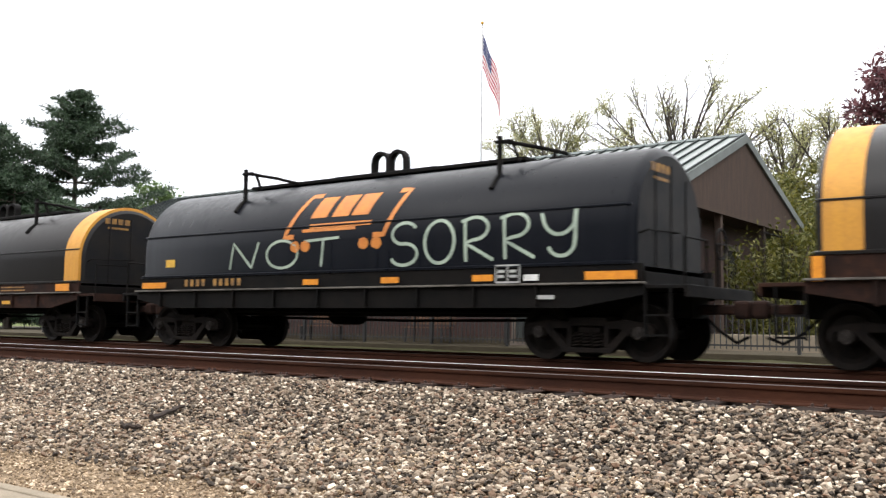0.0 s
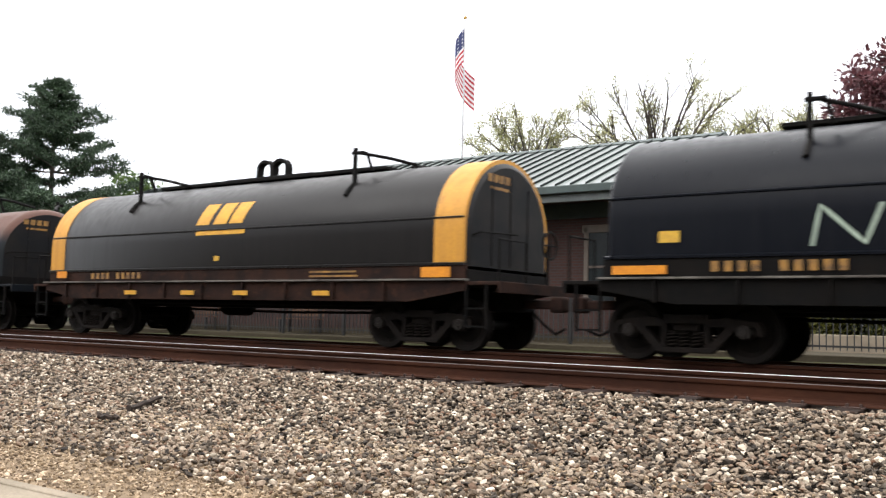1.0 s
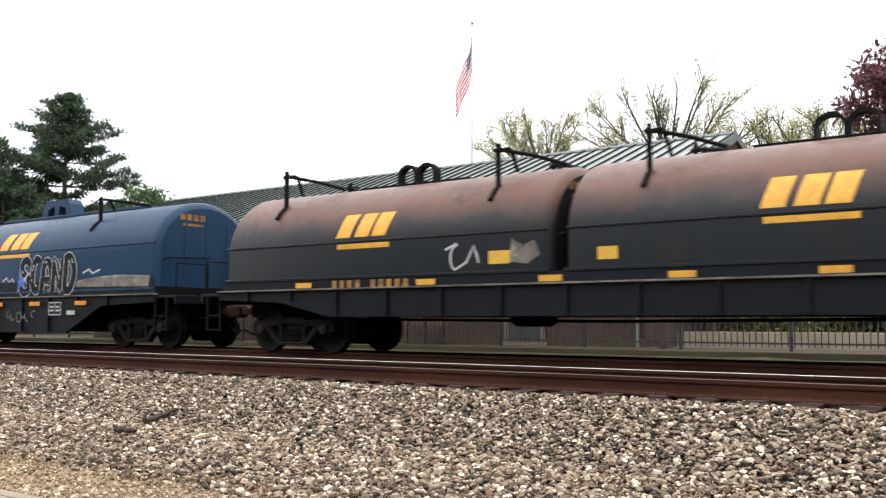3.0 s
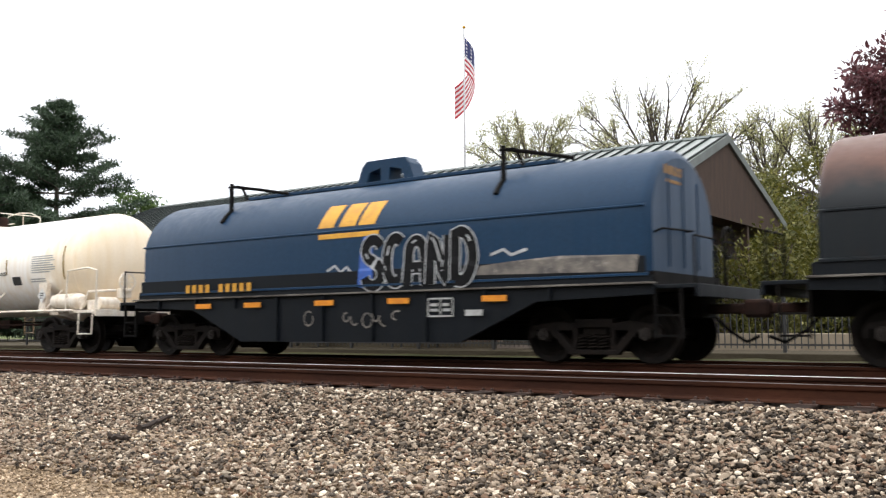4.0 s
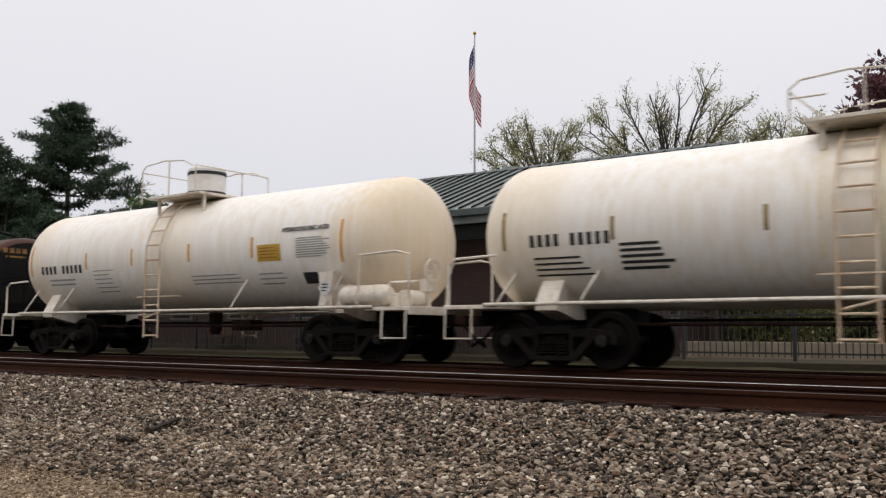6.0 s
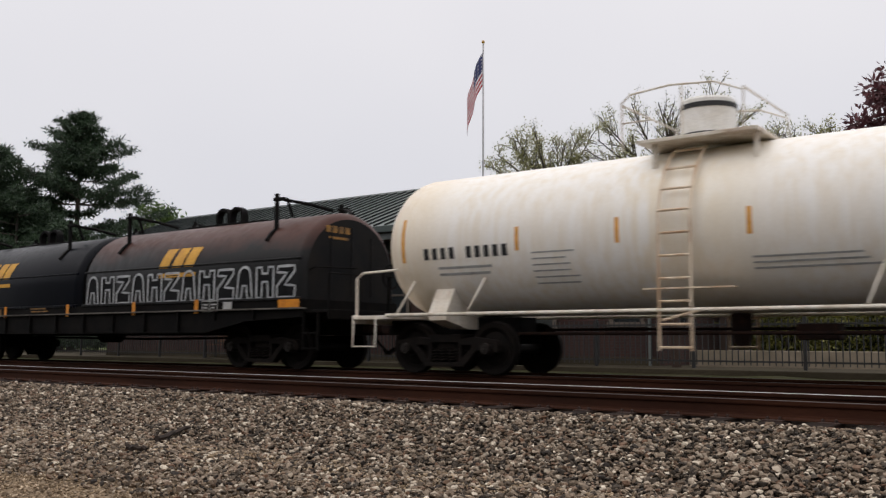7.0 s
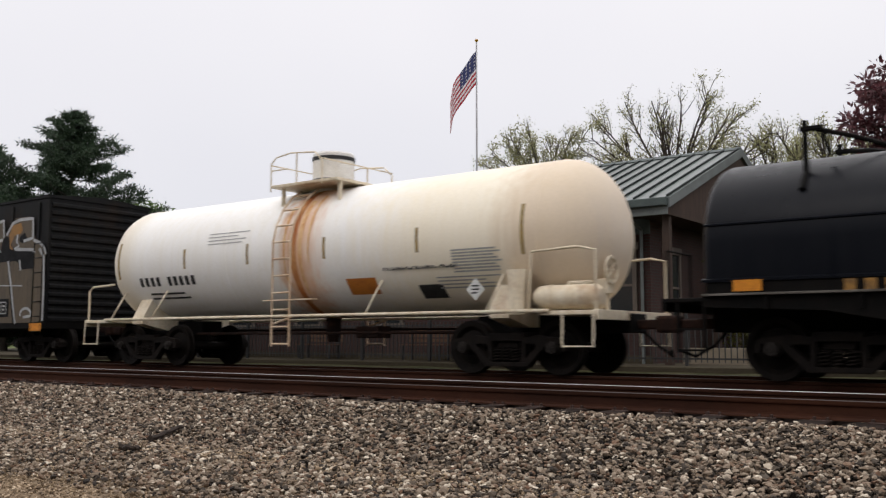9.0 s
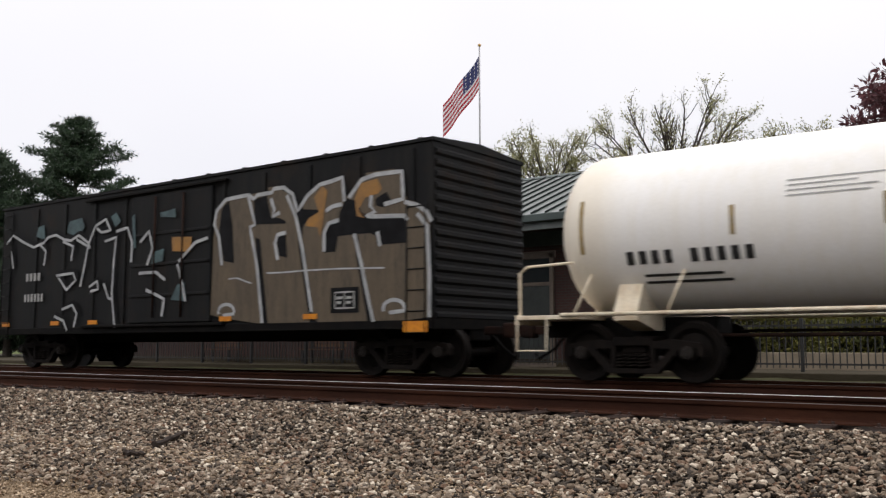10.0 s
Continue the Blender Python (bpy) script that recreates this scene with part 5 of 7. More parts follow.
# second two-hood car, graffiti on the leading hood
w8 = hood_wall(1.44, 1.98, 3.28)
k8 = coil_car(-106.0, "black and rust-crowned coil car with silver graffiti", 7.85, 12.3, [(-7.9, -0.12, 1.44, 1.98, 3.28, M["black_paint"], None), (0.12, 7.75, 1.44, 1.98, 3.28, M["rusty_black"], None)], M["frame_black"], (4.9, 6.2, 0.74), 0.74, 2.24, 1.43)
for hx in (-3.9, 3.9):
    lift_loop(k8, hx, 3.32, M["frame_black"], 0.36, 0.42)
    for gx in (-2.6, 2.6):
        stack_guide(k8, hx + gx, 1.44, 1.98, 3.28, M["frame_black"], 0.4)
    mark(k8, "emblem", emblem(Solid(), hx - 0.1, 2.32, 1.3, 0.68, w8), M["logo_gold"], "golden railway emblem as slanted blocks")
marks_row(k8, -4.73, 1.30, 2.5, 0.17, 10, SIDE, M["old_gold"], "dirty gold lettering block", 0.42, (4,))
reflectors(k8, [7.5], 1.32, SIDE, 0.6, 0.16)
reflectors(k8, [-7.2], 1.34, SIDE, 0.4, 0.16)
for rx in (-3.32, -0.35, 2.39, 4.65):
    mark(k8, "reflector", rect(Solid(), rx, 1.31, 0.13, 0.3, SIDE), M["reflector"], "orange reflective plate")
framed_plate(k8, 5.1, 1.31, 0.5, 0.22, SIDE, M["decal_grey"])
mark(k8, "small_plate", rect(Solid(), 5.67, 1.31, 0.28, 0.16, SIDE), M["decal_grey"])
mark(k8, "small_print", lines(Solid(), -1.6, 1.34, 0.9, 0.14, 2, SIDE, 13), M["old_gold"])
mark(k8, "sprayed_scribble", ribbon(ribbon(Solid(), [(-5.1, 1.68), (-4.9, 1.85), (-4.75, 1.66), (-4.5, 1.84), (-4.3, 1.7), (-4.0, 1.8)], 0.035, w8), [(-4.95, 1.6), (-4.4, 1.75), (-3.9, 1.66)], 0.03, w8), M["spray_silver"], "small silver scribble")
lift8 = lambda x, z: w8(x, z) - 0.004
for i in range(12):
    x = 0.32 + i * 0.612
    kind = i % 3
    if kind == 0:
        outl = [(x, 1.45), (x + 0.06, 1.94)] + arc(x + 0.24, 1.94, 0.18, 0.17, 170, 10, 6) + [(x + 0.48, 1.45), (x + 0.34, 1.45), (x + 0.3, 1.72), (x + 0.18, 1.72), (x + 0.14, 1.45)]
    elif kind == 1:
        outl = [(x, 1.45), (x, 2.08), (x + 0.15, 2.08), (x + 0.17, 1.95), (x + 0.33, 1.95), (x + 0.35, 2.08), (x + 0.5, 2.08), (x + 0.5, 1.45), (x + 0.35, 1.45), (x + 0.33, 1.78), (x + 0.17, 1.78), (x + 0.15, 1.45)]
    else:
        outl = [(x, 1.45), (x, 1.68), (x + 0.28, 1.94), (x, 1.96), (x + 0.02, 2.08), (x + 0.5, 2.08), (x + 0.5, 1.97), (x + 0.22, 1.7), (x + 0.52, 1.68), (x + 0.5, 1.45)]
    letter = mark(k8, "graffiti_letter", filled(Solid(), outl, w8), M["spray_black"], "black sprayed letter shape with silver outline")
    part("outline", ribbon(Solid(), outl + outl[:2], 0.055, lift8), M["spray_silver"], letter, clean=False)


# ---- tank cars and boxcar ----
def tank_wall(r, zc, proud=0.006):
    def wall(x, z):
        u = max(-0.999, min(0.999, (z - zc) / (r + proud)))
        return -(r + proud) * math.sqrt(1 - u * u)
    return wall


def tank_car(c, label, half, tc, r, zc, paint, metal, strap, straps, tall_dome, ladder_x, heads=(0.8, 0.7), gear=0.0, sign=0.0, cage=(0.8, 1.0, 0.95)):
    car = thing("tank_car", label, "tank car", group="freight train")
    CARS.append((car, c))
    o = []
    for i in range(9):
        a = radians(90 * i / 8)
        o.append((r * math.sin(a), -half - heads[0] * math.cos(a)))
    o += [(r, -half + 0.02), (r, half - 0.02)]
    for i in range(9):
        a = radians(90 - 90 * i / 8)
        o.append((r * math.sin(a), half + heads[1] * math.cos(a)))
    o[0], o[-1] = (0.0005, o[0][1]), (0.0005, o[-1][1])
    tank = part("tank", Solid().turn(o, (0, 0, zc), "x", 64), paint, car, "welded cylindrical tank with domed heads")
    for x in (-half, -half / 3, half / 3, half):
        weld = Solid()
        weld.turn([(r - 0.004, -0.02), (r + 0.004, -0.012), (r + 0.004, 0.012), (r - 0.004, 0.02)], (x, 0, zc), "x", 64)
        part("weld_seam", weld, paint, tank)
    wall = tank_wall(r, zc)
    end = half + 1.15
    # underframe: stub sills, bolsters, side running rails, end platforms
    for k in (-1, 1):
        s = Solid().box(min(k * (tc / 2 - 1.1), k * (end + 0.05)), max(k * (tc / 2 - 1.1), k * (end + 0.05)), -0.3, 0.3, 0.70, 1.02, 0.02)
        part("stub_sill", s, M["frame_black"], car)
        b = Solid()
        b.prism([(-1.28, 0.95), (-1.28, 1.08), (-1.02, zc - r * 0.62), (-0.7, zc - r * 0.86), (0.7, zc - r * 0.86), (1.02, zc - r * 0.62), (1.28, 1.08), (1.28, 0.95), (0.6, 0.8), (-0.6, 0.8)], k * tc / 2 - 0.2, k * tc / 2 + 0.2)
        part("saddle", b, metal, car, "welded tank saddle over the truck")
        p = Solid().box(min(k * (half + 0.1), k * end), max(k * (half + 0.1), k * end), -1.42, 1.42, 0.98, 1.05, 0.01)
        p.box(min(k * (end - 0.03), k * (end + 0.02)), max(k * (end - 0.03), k * (end + 0.02)), -1.42, 1.42, 0.9, 1.06, 0.01)
        part("end_platform", p, metal, car, "cream steel end platform")
        for side in (-1, 1):
            h = Solid()
            h.tube([(k * (end - 0.05), side * 1.36, 1.04), (k * (end - 0.05), side * 1.36, 2.0), (k * (end - 0.35), side * 1.40, 2.06), (k * (half - 0.05), side * 1.40, 2.02), (k * (half - 0.1), side * 1.40, 1.04)] if k > 0 else [(k * (end - 0.05), side * 1.36, 1.04), (k * (end - 0.05), side * 1.36, 1.75), (k * (end - 0.2), side * 1.36, 1.85), (k * (half + 0.1), side * 1.36, 1.88)], 0.025, 8)
            part("hand_rail", h, metal, car, "cream tubular hand rail")
            st = Solid()
            st.tube([(k * (half + 0.55), side * 1.45, 1.0), (k * (half + 0.55), side * 1.47, 0.48), (k * (end - 0.05), side * 1.47, 0.48), (k * (end - 0.05), side * 1.45, 1.0)], 0.02, 6)
            part("step", st, metal, car, "bent bar side step")
        coupler(car, k * end, k * (end + 0.55), M["frame_rust"])
        truck(car, k * tc / 2)
    for side in (-1, 1):
        rr = Solid()
        rr.tube([(-half - 0.3, side * 1.45, 1.05), (half + 0.3, side * 1.45, 1.05)], 0.032, 8)
        part("side_rail", rr, metal, car, "long cream side rail")
        for x in (-half + 1.5, half - 3.6, half - 0.9, -half - 0.05):
            br = Solid().tube([(x, side * 1.45, 1.06), (x + 0.18, side * (r * 0.86), zc - r * 0.52)], 0.022, 6)
            part("rail_brace", br, metal, car)
    # low reservoir and brake cylinder beside the leading truck
    res = Solid()
    res.turn([(0.0, -0.62), (0.13, -0.6), (0.19, -0.52), (0.2, -0.44), (0.2, 0.44), (0.19, 0.52), (0.13, 0.6), (0.0, 0.62)], (half + gear - 0.25, -1.22, 1.27), "x", 20)
    for d in (-0.3, 0.3):
        res.turn([(0.205, -0.03), (0.212, -0.03), (0.212, 0.03), (0.205, 0.03)], (half + gear - 0.25 + d, -1.22, 1.27), "x", 20)
    part("air_reservoir", res, metal, car, "cream horizontal air reservoir")
    sd = Solid()
    sd.prism([(half + gear - 1.35, 1.0), (half + gear - 1.0, 1.0), (half + gear - 1.02, 1.35), (half + gear - 0.95, 1.75), (half + gear - 1.35, 1.75), (half + gear - 1.28, 1.35)], -1.38, -1.26, axis="y")
    part("bracket_plate", sd, metal, car, "cream steel bracket plate")
    placard = Solid()
    px = half + sign - 1.15
    filled(placard, [(px, 1.25), (px + 0.19, 1.44), (px, 1.63), (px - 0.19, 1.44)], side_plate(-1.405))
    part("placard", placard, M["decal_white"], car, "diamond-shaped white hazard placard", clean=False)
    part("placard_mark", lines(Solid(), px, 1.44, 0.17, 0.18, 3, side_plate(-1.409), 2), M["decal_black"], car, clean=False)
    hb = Solid()
    hx = half + 0.78
    hb.tube([(hx, -0.35, 1.05), (hx, -0.35, 2.0)], 0.05, 8)
    hb.turn([(0.2, -0.015), (0.24, -0.015), (0.24, 0.015), (0.2, 0.015), (0.2, -0.015)], (hx + 0.1, -0.35, 1.75), "x", 20)
    for a in range(0, 180, 45):
        hb.tube([(hx + 0.1, -0.35 + 0.22 * math.cos(radians(a)), 1.75 + 0.22 * math.sin(radians(a))), (hx + 0.1, -0.35 - 0.22 * math.cos(radians(a)), 1.75 - 0.22 * math.sin(radians(a)))], 0.012, 6)
    hb.box(hx - 0.12, hx + 0.08, -0.5, -0.2, 1.35, 1.6, 0.02)
    part("hand_brake", hb, metal, car, "hand brake wheel and gear box")
    cyl = Solid()
    cyl.turn([(0.0, -0.3), (0.15, -0.28), (0.15, 0.2), (0.08, 0.3), (0.0, 0.3)], (half + 0.75, -0.8, 1.22), "y", 16)
    cyl.box(half + 0.5, half + 0.68, -1.2, -0.5, 1.06, 1.3, 0.02)
    cyl.tube([(half + 0.3, -1.25, 1.08), (half + 0.55, -1.2, 1.5), (half + 0.62, -0.5, 1.55)], 0.035, 8)
    part("brake_valve", cyl, metal, car, "rust-streaked brake valve and pipes")
    pipe = Solid()
    pipe.tube([(-tc / 2 + 1.2, -0.5, 0.72), (tc / 2 - 1.2, -0.5, 0.72)], 0.03, 6)
    pipe.tube([(-tc / 2 + 1.2, 0.45, 0.8), (tc / 2 - 1.2, 0.45, 0.8)], 0.025, 6)
    part("brake_pipe", pipe, M["frame_rust"], car)
    bo = Solid()
    bo.turn([(0.0, -0.5), (0.11, -0.5), (0.16, -0.3), (0.16, 0.0), (0.0, 0.0)], (0, 0, zc - r), "z", 20)
    part("bottom_fitting", bo, M["frame_rust"], car)
    part("brake_box", Solid().box(0.9, 1.5, -0.3, 0.1, 0.62, 0.86, 0.02), M["frame_rust"], car)
    # top platform, dome, railing and side ladder
    ztop = zc + r
    pl = Solid()
    pl.box(ladder_x - 0.73, ladder_x + 1.17, -1.12, 1.12, ztop - 0.02, ztop + 0.04, 0.01)
    for yy in (-0.95, 0.95):
        for xx in (ladder_x - 0.5, ladder_x + 1.1):
            pl.box(xx - 0.03, xx + 0.03, yy - 0.03, yy + 0.03, ztop - 0.4, ztop)
    part("top_platform", pl, metal, car, "grated top platform")
    dx = ladder_x + (0.02 if tall_dome else 0.1)
    if tall_dome:
        d = Solid().turn([(0.0, 0.78), (0.42, 0.78), (0.45, 0.74), (0.45, 0.05), (0.5, 0.04), (0.5, -0.1), (0.0, -0.1)], (dx, 0, ztop + 0.02), "z", 32)
        dome = part("dome", d, M["dome_white"], car, "white protective valve housing")
        for hz in (0.16, 0.64):
            part("dome_band", Solid().turn([(0.452, hz - 0.04), (0.462, hz - 0.04), (0.462, hz + 0.04), (0.452, hz + 0.04)], (dx, 0, ztop + 0.02), "z", 32), M["decal_black"], dome)
    else:
        for vr, vh, vx, vy in ((0.27, 0.32, 0.6, 0.0), (0.1, 0.28, -0.35, -0.2), (0.13, 0.22, -0.95, 0.1)):
            v = Solid().turn([(0.0, vh), (vr * 0.9, vh), (vr, vh - 0.05), (vr, 0.0), (0.0, 0.0)], (dx + vx, vy, ztop + 0.03), "z", 20)
            part("valve", v, M["frame_rust"], car, "dark rusty top valve")
    rail_h = cage[0]
    rl = Solid()
    x0, x1 = dx - cage[1], dx + cage[2]
    for yy in (-1.1, 1.1):
        rl.tube([(x0, yy, ztop - 0.1), (x0, yy, ztop + rail_h - 0.12), (x0 + 0.15, yy, ztop + rail_h), (dx - 0.2, yy * 0.98, ztop + rail_h + 0.06), (dx + 0.5, yy * 0.98, ztop + rail_h), (x1, yy, ztop + rail_h - 0.2), (x1, yy, ztop - 0.05)], 0.017, 6)
        rl.tube([(dx, yy, ztop), (dx, yy, ztop + rail_h + 0.05)], 0.017, 6)
        rl.tube([(x0, yy, ztop + 0.35), (x0 + 0.5, yy, ztop + 0.35)], 0.015, 6)
    for xx in (x0, x1):
        rl.tube([(xx, -1.1, ztop + rail_h - 0.15), (xx, 1.1, ztop + rail_h - 0.15)], 0.016, 6)
    part("top_railing", rl, metal, car, "cream tubular safety railing")
    for side in (-1, 1):
        ld = Solid()
        for kx in (-0.25, 0.25):
            pts = [(ladder_x + kx, side * 1.46, 0.45), (ladder_x + kx, side * 1.46, zc - 0.2), (ladder_x + kx, side * 1.46, zc + 0.15)]
            for a in (20, 35, 50, 62):
                pts.append((ladder_x + kx, side * (r + 0.1) * math.cos(radians(a)), zc + (r + 0.1) * math.sin(radians(a))))
            ld.tube(pts, 0.022, 6)
        for i in range(10):
            z = 0.5 + i * 0.34
            if z < zc + 0.2:
                y = 1.46
            elif z < ztop - 0.1:
                y = (r + 0.1) * math.sqrt(max(0.0, 1 - ((z - zc) / (r + 0.1)) ** 2))
            else:
                continue
            ld.tube([(ladder_x - 0.25, side * y, z), (ladder_x + 0.25, side * y, z)], 0.02, 6)
        ld.tube([(ladder_x - 0.2, side * 1.46, 0.9), (ladder_x + 0.45, side * 1.46, 1.06)], 0.02, 6)
        ld.box(ladder_x - 0.5, ladder_x + 0.9, side * 1.42 - 0.06, side * 1.42 + 0.06, 1.36, 1.385)
        part("ladder", ld, M["ladder_rust"], car, "cream steel side ladder")
    for x, z0, z1 in straps:
        part("reflective_strip", ribbon(Solid(), [(x, z0), (x, (z0 + z1) / 2), (x, z1)], 0.07, wall), strap, car, "vertical reflective strip on the tank", clean=False)
    return car, wall


# first tank car
k5, w5 = tank_car(-75.07, "off-white tank car with low top valves and rust streaks", 6.1, 10.6, 1.30, 2.25, M["white_tank"], M["white_metal"], M["strap_olive"],
                  [(-6.1, 1.95, 2.6), (-4.1, 2.03, 2.4), (-1.73, 2.03, 2.4), (0.59, 2.03, 2.42), (3.05, 2.03, 2.43), (5.68, 1.83, 2.67)], False, -0.52, (0.85, 0.58), cage=(0.6, 1.0, 0.95))
marks_row(k5, -4.88, 2.08, 1.5, 0.2, 10, w5, M["decal_black"], "black lettering block on the tank", 0.42, (4,))
mark(k5, "small_print", lines(Solid(), -4.95, 1.66, 1.2, 0.36, 4, w5, 31, 0.35), M["decal_black"])
mark(k5, "small_print", lines(Solid(), -3.55, 1.77, 0.9, 0.46, 5, w5, 32, 0.5), M["decal_black"])
mark(k5, "orange_placard", rect(Solid(), 1.07, 1.87, 0.72, 0.32, w5), M["strap_orange"], "orange warning panel")
mark(k5, "panel_print", lines(Solid(), 1.07, 1.87, 0.6, 0.22, 3, lambda x, z: w5(x, z) - 0.004, 3, 0.3), M["decal_yellow"])
mark(k5, "black_panel", rect(Solid(), 3.5, 1.86, 0.4, 0.22, w5), M["decal_black"], "small black data panel")
mark(k5, "small_print", lines(Solid(), 4.8, 2.25, 1.1, 0.46, 8, w5, 33, 0.5), M["decal_grey"])
mark(k5, "small_print", lines(Solid(), 4.55, 1.85, 0.8, 0.12, 2, w5, 34, 0.5), M["decal_grey"])
lettering("HYDROCHLORIC ACID", 0.088, k5, 2.4, w5(0, 2.02) - 0.006, 2.02, M["decal_black"])
for sx, sw, z0, z1 in ((-0.2, 0.12, 1.3, 3.35), (0.15, 0.16, 1.2, 3.4), (0.5, 0.07, 1.8, 3.3), (-1.0, 0.06, 1.6, 3.2)):
    part("rust_streak", filled(Solid(), [(sx - sw * 0.5, z0), (sx + sw * 0.5, z0), (sx + sw, z1), (sx - sw, z1)], tank_wall(1.30, 2.25, 0.004), 0.1), M["tan_wash"], k5, "pale tan run down the tank", False)

# second tank car, tall valve housing
k7, w7 = tank_car(-90.0, "clean white tank car with tall valve housing", 5.75, 10.0, 1.33, 2.36, M["white_tank"], M["white_metal"], M["strap_orange"],
                  [(-5.76, 2.0, 2.8), (-3.31, 2.1, 2.5), (-1.47, 2.12, 2.52), (0.6, 2.12, 2.52), (2.65, 2.12, 2.55), (5.15, 1.93, 2.76)], True, -0.48, (0.88, 0.66), 0.22, 0.22)
marks_row(k7, -4.4, 2.13, 1.85, 0.2, 10, w7, M["decal_black"], "black lettering block on the tank", 0.42, (4,))
mark(k7, "small_print", lines(Solid(), -4.3, 1.82, 1.4, 0.22, 2, w7, 41, 0.4), M["decal_grey"])
mark(k7, "small_print", lines(Solid(), -2.6, 1.8, 0.9, 0.6, 6, w7, 42, 0.25), M["decal_grey"])
mark(k7, "yellow_placard", rect(Solid(), 3.15, 2.2, 0.68, 0.34, w7), M["decal_yellow"], "yellow warning panel")
mark(k7, "panel_print", lines(Solid(), 3.15, 2.2, 0.6, 0.26, 4, lambda x, z: w7(x, z) - 0.004, 3, 0.3), M["old_gold"])
mark(k7, "small_print", lines(Solid(), 4.43, 2.26, 1.0, 0.42, 9, w7, 43, 0.55), M["decal_grey"])
mark(k7, "small_print", lines(Solid(), 1.5, 1.72, 1.8, 0.24, 3, w7, 44, 0.35), M["decal_grey"])
mark(k7, "small_print", lines(Solid(), 3.2, 1.68, 0.9, 0.3, 3, w7, 45, 0.3), M["decal_grey"])
mark(k7, "black_panel", rect(Solid(), 4.22, 1.66, 0.4, 0.22, w7), M["decal_black"], "small black data panel")
lettering("HYDROCHLORIC ACID", 0.088, k7, 4.18, w7(0, 2.6) - 0.012, 2.6, M["decal_black"], 10)

# third tank car, yellowed and rust-stained
k9, w9 = tank_car(-122.48, "yellowed white tank car with a rust-stained girth", 5.75, 10.0, 1.36, 2.40, M["stained_tank"], M["yellowed_metal"], M["strap_olive"],
                  [(-5.7, 2.0, 2.86), (-3.27, 2.15, 2.58), (-1.22, 2.15, 2.58), (0.98, 2.15, 2.58), (3.28, 2.15, 2.6), (5.5, 2.0, 2.85)], True, -0.08, (0.7, 0.95), 0.8, cage=(0.62, 0.75, 0.72))
marks_row(k9, -3.98, 1.90, 2.05, 0.2, 10, w9, M["decal_black"], "black lettering block on the tank", 0.42, (4,))
mark(k9, "small_print", lines(Solid(), -3.93, 1.58, 1.6, 0.2, 2, w9, 51, 0.4), M["decal_black"])
mark(k9, "small_print", lines(Solid(), -1.85, 2.75, 1.3, 0.3, 4, w9, 52, 0.3), M["decal_grey"])
mark(k9, "orange_placard", rect(Solid(), 1.8, 1.6, 0.74, 0.3, w9), M["logo_orange"], "faded orange warning panel")
mark(k9, "black_panel", rect(Solid(), 3.4, 1.46, 0.55, 0.24, w9), M["decal_black"], "small black data panel")
mark(k9, "small_print", lines(Solid(), 4.55, 1.96, 1.05, 0.42, 8, w9, 53, 0.55), M["decal_grey"])
mark(k9, "small_print", lines(Solid(), 4.3, 1.6, 1.4, 0.24, 4, w9, 54, 0.4), M["decal_grey"])
lettering("HYDROCHLORIC ACID", 0.115, k9, 3.26, w9(0, 1.86) - 0.012, 1.86, M["decal_black"])
rs = Solid()
rs.turn([(1.362, -0.07), (1.368, -0.05), (1.369, 0.0), (1.368, 0.06), (1.362, 0.09)], (0.12, 0, 2.40), "x", 64)
part("rust_girth", rs, M["rust_stain"], k9, "rust-brown stain round the tank")
w9s = tank_wall(1.36, 2.40, 0.009)
for sx, sw, z0, z1 in ((0.33, 0.07, 1.5, 3.4), (0.56, 0.04, 2.1, 3.5), (-0.12, 0.05, 1.7, 3.3)):
    part("rust_streak", filled(Solid(), [(sx - sw * 0.35, z0), (sx + sw * 0.35, z0), (sx + sw, z1), (sx - sw, z1)], w9s, 0.1), M["rust_wash"], k9, "thin rust run down the tank", False)


